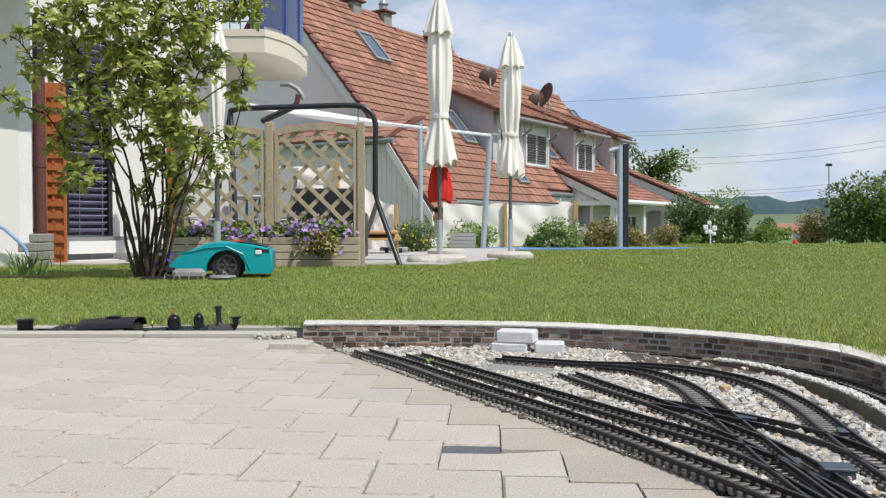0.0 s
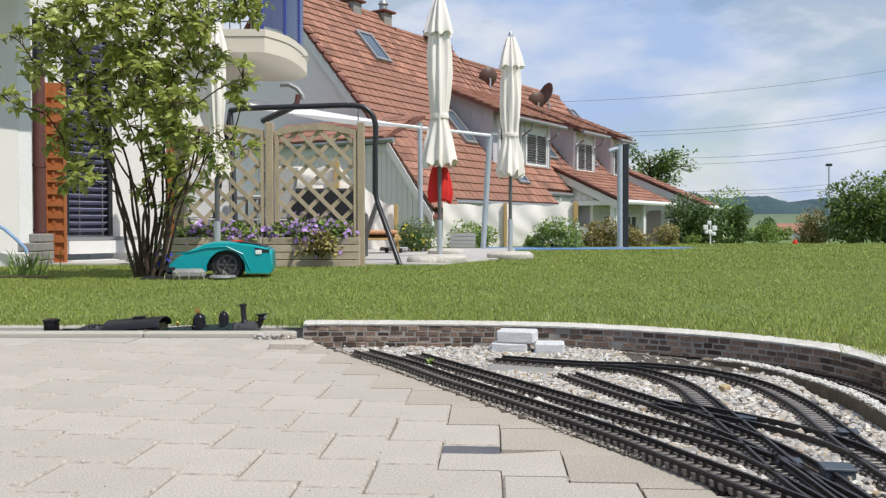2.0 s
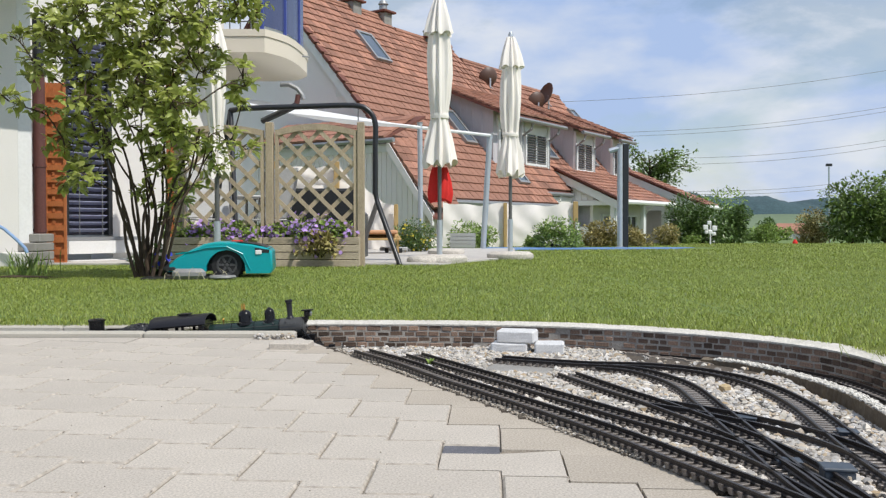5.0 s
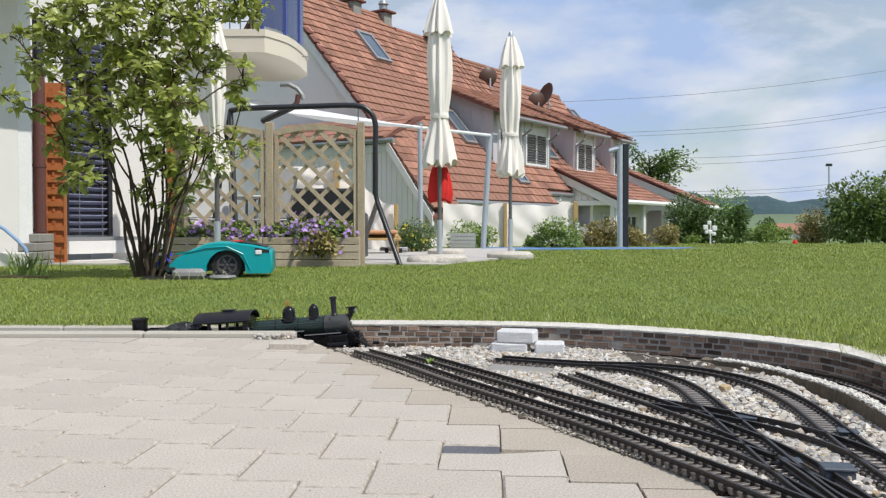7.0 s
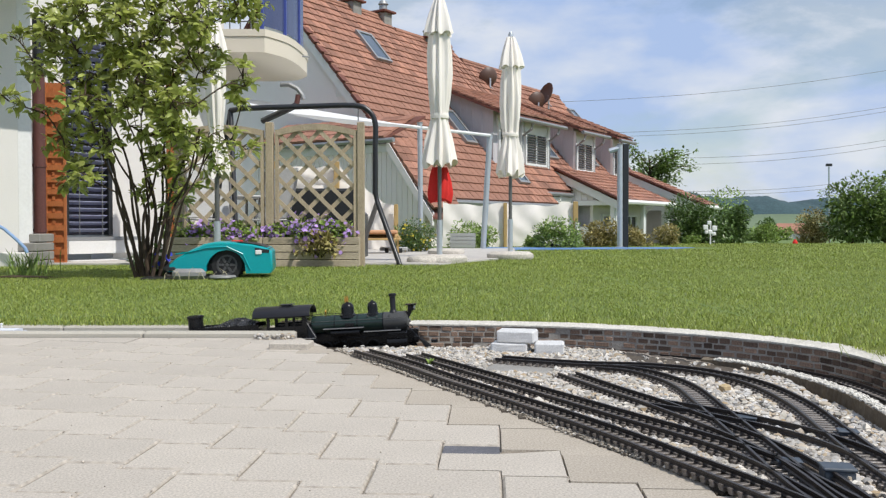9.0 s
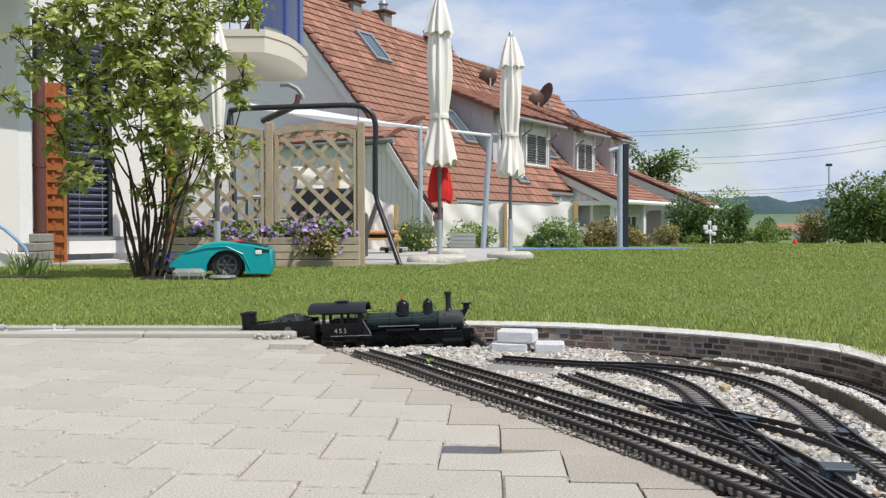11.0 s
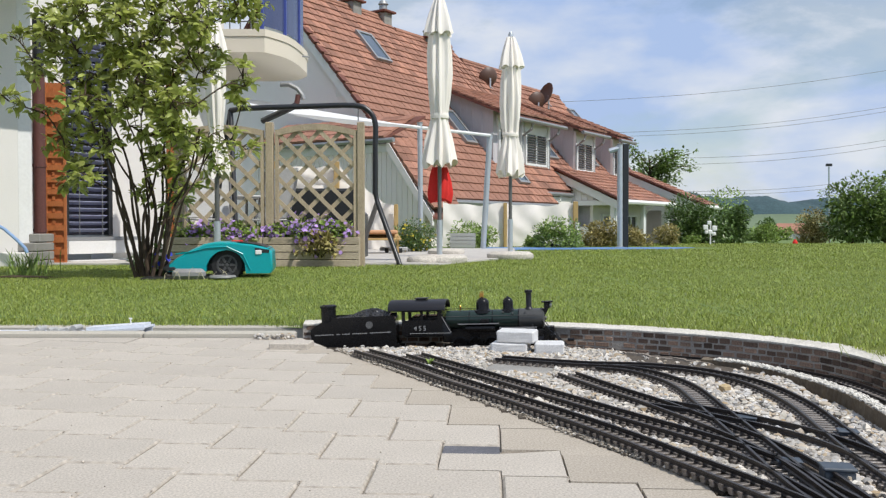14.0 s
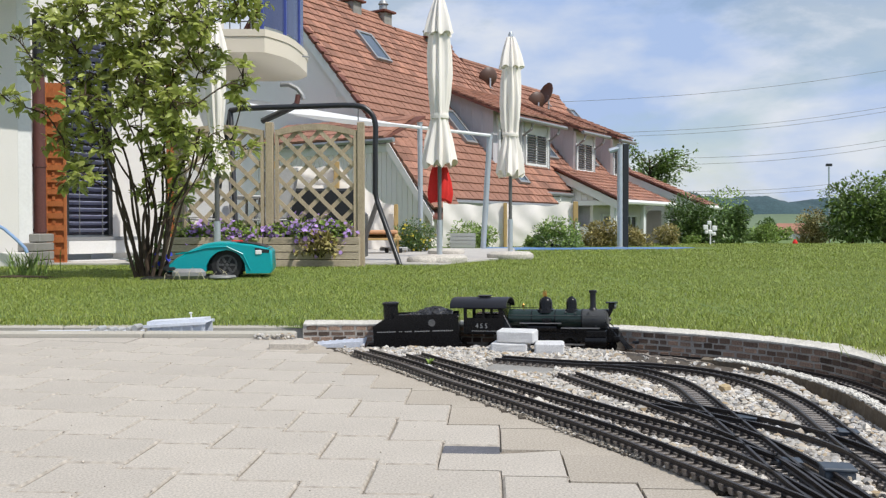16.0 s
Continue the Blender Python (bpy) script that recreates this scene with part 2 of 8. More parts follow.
# ---- geometry helpers ----
class Geo:
    """Collects points and faces for one mesh."""

    def __init__(self):
        self.v, self.f = [], []

    def add(self, verts, faces, m=None):
        k = len(self.v)
        self.v += [tuple(m @ Vector(p)) if m else tuple(p) for p in verts]
        self.f += [tuple(i + k for i in f) for f in faces]
        return self

    def box(self, x0, x1, y0, y1, z0, z1, m=None, r=0.0):
        if not r:
            v = [(x, y, z) for z in (z0, z1) for y in (y0, y1) for x in (x0, x1)]
            return self.add(v, [(0, 2, 3, 1), (4, 5, 7, 6), (0, 1, 5, 4), (2, 6, 7, 3), (0, 4, 6, 2), (1, 3, 7, 5)], m)
        v = []
        ring = [(x0 + r, y0), (x1 - r, y0), (x1, y0 + r), (x1, y1 - r), (x1 - r, y1), (x0 + r, y1), (x0, y1 - r), (x0, y0 + r)]
        cx, cy = (x0 + x1) / 2, (y0 + y1) / 2
        for z, s in ((z0, r), (z0 + r, 0), (z1 - r, 0), (z1, r)):
            for x, y in ring:
                v.append((x - math.copysign(min(s, abs(x - cx)), x - cx), y - math.copysign(min(s, abs(y - cy)), y - cy), z))
        f = [tuple(range(7, -1, -1)), tuple(range(24, 32))]
        for k in range(3):
            for i in range(8):
                j = (i + 1) % 8
                f.append((k * 8 + i, k * 8 + j, k * 8 + 8 + j, k * 8 + 8 + i))
        return self.add(v, f, m)

    def tube(self, pts, rad, n=8, cap=True):
        pts = [Vector(p) for p in pts]
        rads = rad if isinstance(rad, (list, tuple)) else [rad] * len(pts)
        v, f = [], []
        for i, p in enumerate(pts):
            t = (pts[min(i + 1, len(pts) - 1)] - pts[max(i - 1, 0)]).normalized()
            a = Vector((0, 0, 1)) if abs(t.z) < 0.9 else Vector((1, 0, 0))
            e1 = t.cross(a).normalized()
            e2 = t.cross(e1)
            for k in range(n):
                an = 2 * math.pi * k / n
                v.append(p + (e1 * math.cos(an) + e2 * math.sin(an)) * rads[i])
        for i in range(len(pts) - 1):
            for k in range(n):
                j = (k + 1) % n
                f.append((i * n + k, (i + 1) * n + k, (i + 1) * n + j, i * n + j))
        if cap:
            f += [tuple(range(n)), tuple(range(len(v) - 1, len(v) - n - 1, -1))]
        return self.add(v, f)

    def lathe(self, prof, n=16, m=None, wob=None):
        """Turn a profile of (radius, height) round z."""
        v, f = [], []
        for i, (r, z) in enumerate(prof):
            for k in range(n):
                an = 2 * math.pi * k / n
                q = r * (wob(an, z) if wob else 1)
                v.append((q * math.cos(an), q * math.sin(an), z))
        for i in range(len(prof) - 1):
            for k in range(n):
                j = (k + 1) % n
                f.append((i * n + k, i * n + j, (i + 1) * n + j, (i + 1) * n + k))
        f += [tuple(range(n - 1, -1, -1)), tuple(range(len(v) - n, len(v)))]
        return self.add(v, f, m)

    def prism(self, poly, d, m=None):
        """A flat outline of 3D points, thickened by the vector d."""
        d, n = Vector(d), len(poly)
        v = [Vector(p) for p in poly] + [Vector(p) + d for p in poly]
        f = [tuple(range(n - 1, -1, -1)), tuple(range(n, 2 * n))] + [(i, (i + 1) % n, n + (i + 1) % n, n + i) for i in range(n)]
        return self.add(v, f, m)

    def strip(self, rings, closed=False, cap=True):
        """Join equal rings of points; closed: each ring is a loop."""
        n = len(rings[0])
        v, f = [p for r in rings for p in r], []
        for i in range(len(rings) - 1):
            for k in range(n if closed else n - 1):
                j = (k + 1) % n
                f.append((i * n + k, i * n + j, (i + 1) * n + j, (i + 1) * n + k))
        if cap and closed:
            f += [tuple(range(n - 1, -1, -1)), tuple(range(len(v) - n, len(v)))]
        return self.add(v, f)

    def blob(self, c, rx, ry, rz, seed=0, rough=0.2, rot=0.0):
        """A small uneven stone."""
        for i, p in enumerate(ICO_V):
            k = 1 + rough * (hash_noise(seed * 17 + i) - 0.5) * 2
            x, y, z = p[0] * rx * k, p[1] * ry * k, p[2] * rz * k
            self.v.append((c[0] + x * math.cos(rot) - y * math.sin(rot), c[1] + x * math.sin(rot) + y * math.cos(rot), c[2] + z))
        k = len(self.v) - len(ICO_V)
        self.f += [(a + k, b + k, d + k) for a, b, d in ICO_F]
        return self

    def mesh(self, name, material, smooth=False):
        me = bpy.data.meshes.new(name)
        me.from_pydata(self.v, [], self.f)
        if material:
            me.materials.append(material)
        if smooth:
            me.polygons.foreach_set("use_smooth", [True] * len(me.polygons))
            me.update()
            me.set_sharp_from_angle(angle=radians(38))
        bm = bmesh.new()
        bm.from_mesh(me)
        bmesh.ops.recalc_face_normals(bm, faces=bm.faces)
        bm.to_mesh(me)
        bm.free()
        return me


def hash_noise(k):
    v = math.sin(k * 12.9898 + 4.1) * 43758.5453
    return v - math.floor(v)


_b = bmesh.new()
bmesh.ops.create_icosphere(_b, subdivisions=1, radius=1)
_b.verts.ensure_lookup_table()
ICO_V = [tuple(v.co) for v in _b.verts]
ICO_F = [tuple(v.index for v in f.verts) for f in _b.faces]
_b.free()


def part(name, geo, material, parent, label="", smooth=False):
    """One mesh object under a thing or under a part."""
    ob = new(name, geo.mesh(name, material, smooth))
    ob.parent = parent
    return tagged(ob, label)


def thing(name, label, category, m=None, group="", kind=""):
    ob = new(name)
    ob.empty_display_size = 0.1
    if m is not None:
        ob.matrix_world = m
    return tagged(ob, label, category, group, kind)


def solid(name, geo, material, label, category, group="", kind="", smooth=False):
    return tagged(new(name, geo.mesh(name, material, smooth)), label, category, group, kind)


def spline(pts, n):
    """A smooth line through points, n steps between each two."""
    p = [Vector(q) for q in pts]
    p = [p[0] * 2 - p[1]] + p + [p[-1] * 2 - p[-2]]
    out = []
    for i in range(1, len(p) - 2):
        for k in range(n):
            t = k / n
            out.append(0.5 * (2 * p[i] + (p[i + 1] - p[i - 1]) * t + (2 * p[i - 1] - 5 * p[i] + 4 * p[i + 1] - p[i + 2]) * t * t
                              + (3 * p[i] - p[i - 1] - 3 * p[i + 1] + p[i + 2]) * t ** 3))
    return out + [p[-2]]


def resample(line, step):
    """Points and tangents at equal steps along a line."""
    out, need, acc = [], 0.0, 0.0
    for a, b in zip(line, line[1:]):
        d = (b - a).length
        while need <= acc + d + 1e-9 and d > 0:
            out.append((a.lerp(b, (need - acc) / d), (b - a).normalized()))
            need += step
        acc += d
    return out


def lawn_z(y):
    return 0.051 - 0.006 * y


# ---- ground: one sheet from the edge of the lawn to the horizon ----
WALL_LINE = spline([(-0.5, 3.13, 0), (-0.37, 3.135, 0), (0.03, 3.12, 0), (0.425, 3.05, 0), (0.77, 2.872, 0), (0.985, 2.673, 0), (1.11, 2.454, 0),
                    (1.13, 2.16, 0), (1.10, 1.75, 0), (1.06, 1.2, 0), (1.04, 0.4, 0), (1.04, -1.5, 0)], 10)


def outward(line, i):
    """The level direction square to a line, on its left."""
    t = line[min(i + 1, len(line) - 1)] - line[max(i - 1, 0)]
    return Vector((-t.y, t.x, 0)).normalized()


EDGE = [Vector((x, 3.235, 0)) for x in (-60, -20, -8, -4, -2.4, -1.6, -1.0, -0.7)] + [p + outward(WALL_LINE, i + 1) * 0.066 for i, p in enumerate(WALL_LINE[1:])]
g = Geo()
rings = []
FAR = [0, 0.12, 0.5, 1.2, 2.4, 4, 6, 9, 13, 18, 19.3]
for p in EDGE:
    away = Vector((p.x * 0.15, 1, 0)) if p.y > 3 else Vector((1, 0.35, 0))
    r = []
    for d in FAR:
        q = p + away.normalized() * d
        r.append((q.x, q.y, lawn_z(max(q.y, 0)) - (0.026 if d == 0 else 0)))
    for d, z in ((40, -0.6), (90, -1.0), (400, -3), (1500, -6), (4500, -10)):
        q = p + away.normalized() * d + Vector((p.x * d * 0.05, 0, 0))
        r.append((q.x, q.y, z))
    rings.append(r)
g.strip(rings)
solid("ground", g, M_TURF, "green lawn ground running out to distant fields", "ground", kind="structure")

# lower bed under the paving and the railway, and behind the camera
g = Geo()
g.box(-60, 1.04, -40, 3.2, -0.3, -0.115)
solid("subsoil", g, M_SOIL, "dark earth bed below paving and railway", "ground", kind="structure")
g = Geo()
g.box(1.02, 60, -40, 1.3, -0.3, 0.02)
solid("lawn_side", g, M_TURF, "lawn beside and behind the paving", "ground", kind="structure")

# ---- paving ----
M_SLATE = mat("dark_slate", (0.12, 0.12, 0.135), 0.7, None, 200, 10, 0.3, 0.2)
pavement = thing("pavement", "beige concrete interlocking pavers in a stepped bond", "pavement", kind="structure")
PW, PD, STEP, TURN = 0.1002, 0.1555, 0.0275, radians(-3.2)
EDGE_A, EDGE_B = Vector((-0.330, 2.665)), Vector((0.445, 1.165))


def inside_paving(x, y):
    t = (EDGE_B - EDGE_A).normalized()
    side = (x - EDGE_A.x) * t.y - (y - EDGE_A.y) * t.x
    return side > 0 and y < 2.965


def trimmed(ring):
    """A paver outline cut off along the edge of the paving."""
    t = (EDGE_B - EDGE_A).normalized()
    lines = [(EDGE_A, Vector((t.y, -t.x))), (Vector((0, 2.96)), Vector((0, -1)))]
    for o, n in lines:
        out = []
        for a, b in zip(ring, ring[1:] + ring[:1]):
            da, db = (a - o).dot(n), (b - o).dot(n)
            if da >= 0:
                out.append(a)
            if da * db < 0:
                out.append(a.lerp(b, da / (da - db)))
        ring = out
    return ring


g = Geo()
gap, ch, dz = 0.0014, 0.0034, 0.055
outline = [(gap, gap), (PW, gap), (PW, gap - STEP), (2 * PW - gap, gap - STEP), (2 * PW - gap, PD - STEP - gap), (PW, PD - STEP - gap), (PW, PD - gap), (gap, PD - gap)]
cx, cy = PW, (PD - STEP) / 2
inner = [(gap + ch, gap + ch), (PW + ch, gap + ch), (PW + ch, gap - STEP + ch), (2 * PW - gap - ch, gap - STEP + ch), (2 * PW - gap - ch, PD - STEP - gap - ch),
         (PW - ch, PD - STEP - gap - ch), (PW - ch, PD - gap - ch), (gap + ch, PD - gap - ch)]
v = [(x, y, -dz) for x, y in outline] + [(x, y, -0.0034) for x, y in outline] + [(x, y, 0) for x, y in inner]
f = [(16, 17, 18, 19, 20, 21, 22, 23)]
for k in (0, 8):
    f += [(k + i, k + (i + 1) % 8, k + 8 + (i + 1) % 8, k + 8 + i) for i in range(8)]
g.add(v, f)
PAVER = g.mesh("paver", M_PAVER)
PAVER.materials.append(M_PAVER_RIM)
for face in PAVER.polygons:
    face.material_index = 0 if face.normal.z > 0.99 and len(face.vertices) == 8 else 1
PAVER_E = PAVER.copy()
PAVER_E.materials[0] = M_PAVER_EDGE
origin = Vector((0.0984, 1.4787))
rng = random.Random(3)
rot = Matrix.Rotation(TURN, 2)
field, crumbs = Geo(), Geo()
for row in range(-32, 18):
    for col in range(-34, 12):
        bx = col * 2 * PW + (row % 2) * PW
        by = row * PD - (bx / PW) * STEP
        q = origin + rot @ Vector((bx, by))
        c = origin + rot @ Vector((bx + PW, by + PD * 0.4))
        if c.y < -2.9 or c.x < -5.8 or c.x > 0.46:
            continue
        ring = [origin + rot @ Vector((bx + x, by + y)) for x, y in outline]
        flags = [inside_paving(p.x, p.y) for p in ring]
        if not any(flags):
            continue
        if abs(c.x) > c.y * 0.53 + 0.2 or c.y < 0.95:
            cutp = ring if all(flags) else trimmed(ring)
            if len(cutp) > 2:
                field.prism([(p.x, p.y, -0.05) for p in cutp], (0, 0, 0.05))
            continue
        far_corner = origin + rot @ Vector((bx + 2 * PW, by + PD * 0.4))
        edge = not inside_paving(far_corner.x + 0.03, far_corner.y + 0.02) and c.y < 2.75
        tilt = pose(0, 0, rng.uniform(-0.0006, 0.0006), rng.uniform(-0.14, 0.14), rng.uniform(-0.14, 0.14), rng.uniform(-0.25, 0.25))
        if (q - Vector((-0.0094, 1.3568))).length < 0.03:
            low = 0.056
            notch = [p if k not in (6, 7) else origin + rot @ Vector((bx + outline[k][0], by + outline[k][1] - low)) for k, p in enumerate(ring)]
            notch[5] = origin + rot @ Vector((bx + PW, by + PD - low - 0.0013))
            cut = Geo()
            cut.prism([(p.x - q.x, p.y - q.y, -0.05) for p in notch], (0, 0, 0.05))
            ob = part("paver", cut, M_PAVER, pavement)
            ob.matrix_basis = Matrix.Translation((q.x, q.y, 0))
            cut = Geo()
            cut.box(0.002, PW - 0.002, PD - low, PD - 0.002, -0.03, -0.0015)
            ob = part("slate_strip", cut, M_SLATE, pavement, "dark slate strip in a paving gap")
            ob.matrix_basis = Matrix.Translation((q.x, q.y, 0)) @ Matrix.Rotation(TURN, 4, "Z")
        elif all(flags):
            for k in range(7):
                i = rng.randrange(8)
                e = ring[i].lerp(ring[(i + 1) % 8], rng.random())
                if rng.random() < 0.25:
                    e = e.lerp(c, rng.random())
                z = rng.uniform(0.0006, 0.0015)
                crumbs.blob((e.x + rng.uniform(-0.003, 0.003), e.y + rng.uniform(-0.003, 0.003), z * 0.4), z * rng.uniform(1, 1.8), z * 1.2, z, k, 0.3, rng.uniform(0, 6.3))
            ob = new("paver", PAVER_E if edge else PAVER)
            ob.parent = pavement
            ob.matrix_basis = Matrix.Translation((q.x, q.y, 0)) @ Matrix.Rotation(TURN, 4, "Z") @ tilt
        else:
            poly = trimmed(ring)
            if len(poly) < 3:
                continue
            cut = Geo()
            cut.prism([(p.x - q.x, p.y - q.y, -0.05) for p in poly], (0, 0, 0.05))
            ob = part("paver", cut, M_PAVER_EDGE if edge else M_PAVER, pavement)
            ob.matrix_basis = Matrix.Translation((q.x, q.y, 0)) @ tilt
g = Geo()
g.add([(-6, -3, -0.006), (0.45, -3, -0.006), (0.435, 1.16, -0.006), (-0.34, 2.66, -0.006), (-0.48, 2.94, -0.006), (-6, 2.94, -0.006)], [(0, 1, 2, 3, 4, 5)])
part("joint_sand", g, M_SAND, pavement)
tagged(part("sand_crumb", crumbs, mat("sand_crumbs", (0.50, 0.45, 0.38), 0.95, (0.24, 0.21, 0.175), 300, 30, 0.3, 0.3, islevar=0.6), pavement), kind="stuff")
tagged(part("paver_field", field, M_PAVER, pavement), kind="stuff")

# ---- kerbs beside the sunken track ----
KERB_F, KERB_B = 2.965, 3.215


def kerb(x0, x1, y0, y1, z0, z1, tilt=0.0):
    g = Geo()
    g.box(x0, x1 - 0.003, y0, y1, z0, z1, r=0.006)
    ob = solid("kerb_stone", g, M_KERB, "long pale grey concrete kerb stone beside the sunken track", "kerb", group="kerb stones")
    ob.matrix_world = pose(0, 0, 0, 0, tilt, 0)
    return ob


for x0, x1 in ((-3.2, -2.08), (-2.08, -1.02), (-1.02, -0.5)):
    kerb(x0, x1, KERB_F, KERB_F + 0.05, -0.12, 0.019)
for x0, x1 in ((-3.2, -2.3), (-2.3, -1.4), (-1.4, -0.49)):
    kerb(x0, x1, KERB_B, KERB_B + 0.06, -0.12, 0.011)

# ---- brick edging wall of small bricks with a white mortar cap ----
wall = thing("brick_wall", "low curved edging wall of small dark red and brown bricks", "wall", kind="structure")
line = WALL_LINE[:80]
W_TOP, W_BASE = 0.024, -0.092
g = Geo()
g.strip([[(p.x - 0.0015, p.y - 0.0045, W_BASE), (p.x - 0.0015, p.y - 0.0045, W_TOP), (p.x + 0.02, p.y + 0.05, W_TOP), (p.x + 0.02, p.y + 0.05, W_BASE)] for p in line], closed=True)
part("mortar_core", g, M_JOINT, wall, "grey mortar between the bricks")
g = Geo()
ring = []
for i, p in enumerate(line):
    k = 0.012 * (hash_noise(i * 3.1) - 0.5)
    n = outward(line, i)
    a, b, c = p - n * (0.008 + k * 0.6), p + n * 0.04, p + n * (0.085 + k)
    ring.append([(a.x, a.y, W_TOP), (a.x, a.y, W_TOP + 0.005 + k * 0.15), (b.x, b.y, W_TOP + 0.011 + k * 0.3), (c.x, c.y, W_TOP + 0.010), (c.x, c.y, W_TOP)])
g.strip(ring, closed=True)
part("cap", g, M_MORTAR, wall, "rough white mortar cap")
m_brick = mat("small_clay_brick", (0.235, 0.155, 0.11), 0.9, (0.06, 0.046, 0.038), 240, 40, 0.5, 0.7, objvar=0.72, dist=0.002)
BRICKS = []
for k in range(5):
    g = Geo()
    L = (0.034, 0.040, 0.046, 0.052, 0.028)[k]
    j = [hash_noise(k * 9 + i) * 0.003 for i in range(8)]
    g.box(0.0017, L - 0.0017, -0.0056 - j[0] * 0.5, 0.01, 0, 0.0165 - j[1] * 0.6, r=0.0014)
    BRICKS.append((L, g.mesh("brick", m_brick)))
rng = random.Random(8)
length = [0.0]
for a, b in zip(line, line[1:]):
    length.append(length[-1] + (b - a).length)


def on_line(s):
    for i in range(len(line) - 1):
        if length[i + 1] >= s:
            t = (s - length[i]) / (length[i + 1] - length[i])
            return line[i].lerp(line[i + 1], t), (line[i + 1] - line[i]).normalized()
    return line[-1], (line[-1] - line[-2]).normalized()


laid = []
for c in range(6):
    s = 0.02 - rng.uniform(0, 0.03)
    while s < length[-1] - 0.06:
        k = rng.randrange(5)
        laid.append((max(s, 0), c, k))
        s += BRICKS[k][0]
laid.sort()
joined = Geo()
for i, (s, c, k) in enumerate(laid):
    p, t = on_line(s)
    m = Matrix.Translation((p.x, p.y + rng.uniform(-0.001, 0.0015), W_BASE + 0.0015 + c * 0.0193 + rng.uniform(-0.0008, 0.0008))) @ Matrix.Rotation(math.atan2(t.y, t.x), 4, "Z")
    m = m @ Matrix.Rotation(radians(rng.uniform(-1.6, 1.6)), 4, "Y") @ Matrix.Diagonal((rng.uniform(0.9, 1.0), 1, rng.uniform(0.78, 1.02), 1))
    if i < 300:
        ob = new("brick", BRICKS[k][1])
        ob.parent = wall
        ob.matrix_basis = m
    else:
        me = BRICKS[k][1]
        joined.add([tuple(v.co) for v in me.vertices], [tuple(f.vertices) for f in me.polygons], m)
m_brick_far = mat("small_clay_brick_run", (0.235, 0.155, 0.11), 0.9, (0.06, 0.046, 0.038), 240, 40, 0.5, 0.7, islevar=0.72, dist=0.002)
tagged(part("brick_run", joined, m_brick_far, wall), kind="stuff")

# ---- railway: gauge 45 mm ----
YARD_Z = 0.0095
GAUGE, RAIL_H = 0.045, 0.0105


def tie_mesh(short):
    """A sleeper with its rail chairs; a short one is cut off on the side of the paving."""
    m_tie_geo = Geo()
    m_tie_geo.box(-0.0048, 0.0048, -0.030 if short else -0.037, 0.037, -0.007, 0, r=0.001)
    for sy in (-1, 1):
        for k in (-1, 1):
            y = sy * (GAUGE / 2 + 0.0015) + k * 0.0055
            m_tie_geo.box(-0.004, 0.004, y - 0.002, y + 0.002, 0, 0.0032)
    return m_tie_geo.mesh("sleeper", M_TIE)


TIE, TIE_CUT = tie_mesh(False), tie_mesh(True)


def rail_geo(line, off, z):
    """An I-shaped rail swept at a sideways distance from a centre line."""
    prof = [(-0.0042, 0), (0.0042, 0), (0.0042, 0.0014), (0.0012, 0.003), (0.0012, 0.0066), (0.0024, 0.0078), (0.0024, RAIL_H), (-0.0024, RAIL_H),
            (-0.0024, 0.0078), (-0.0012, 0.0066), (-0.0012, 0.003), (-0.0042, 0.0012)]
    rings = []
    for i, p in enumerate(line):
        t = (line[min(i + 1, len(line) - 1)] - line[max(i - 1, 0)])
        n = Vector((-t.y, t.x, 0)).normalized()
        c = p + n * off
        rings.append([(c.x + n.x * a, c.y + n.y * a, p.z + z + b) for a, b in prof])
    g = Geo()
    g.strip(rings, closed=True)
    return g


def track(pts, label, ties=True, skip=(), z=0.0, rails=(-1, 1), step=0.0205, tie=TIE):
    line = spline([(x, y, (q[0] if q else 0)) for x, y, *q in pts], 8)
    tr = thing("railway_track", label, "railway track", group="garden railway tracks")
    for s in rails:
        part("rail", rail_geo(line, s * (GAUGE / 2 + 0.0015), z), M_RAIL, tr, smooth=False)
    if ties:
        k = 0
        for p, t in resample(line, step):
            k += 1
            if any(a < k < b for a, b in skip) or k > 290:
                continue
            ob = new("sleeper", tie)
            ob.parent = tr
            ob.matrix_basis = Matrix.Translation((p.x, p.y, p.z + z + 0.0004)) @ Matrix.Rotation(math.atan2(t.y, t.x), 4, "Z")
    return tr


TRACK_1 = [(-0.2358, 2.541), (-0.09626, 2.305), (0.01155, 2.084), (0.1973, 1.737), (0.31, 1.511), (0.3696, 1.367), (0.4207, 1.247), (0.4813, 1.078), (0.5391, 0.8663)]
TRACK_2 = [(-0.08182, 2.474), (0.1059, 2.127), (0.2195, 1.916), (0.3446, 1.68), (0.4447, 1.497), (0.4909, 1.386), (0.515, 1.271), (0.5342, 1.107), (0.5439, 0.8952)]
TRACK_3 = [(0.3061, 2.151), (0.3793, 1.94), (0.4351, 1.795), (0.5006, 1.583), (0.5352, 1.444), (0.5487, 1.309), (0.5439, 1.107)]
TRACK_4 = [(0.4043, 2.257), (0.4813, 2.204), (0.5323, 2.089), (0.5506, 1.954), (0.541, 1.762), (0.5246, 1.473), (0.5121, 1.28), (0.5102, 1.155), (0.5246, 0.9626)]
TRACK_5 = [(0.154, 2.406), (0.2695, 2.349), (0.385, 2.301), (0.5391, 2.272), (0.6546, 2.18), (0.7239, 2.012), (0.7297, 1.781), (0.6979, 1.55), (0.6738, 1.377), (0.6594, 1.203), (0.6546, 0.9626)]
TRACK_6 = [(0.438, 1.795), (0.5102, 1.723), (0.5776, 1.636), (0.6353, 1.54), (0.669, 1.425), (0.6738, 1.3)]
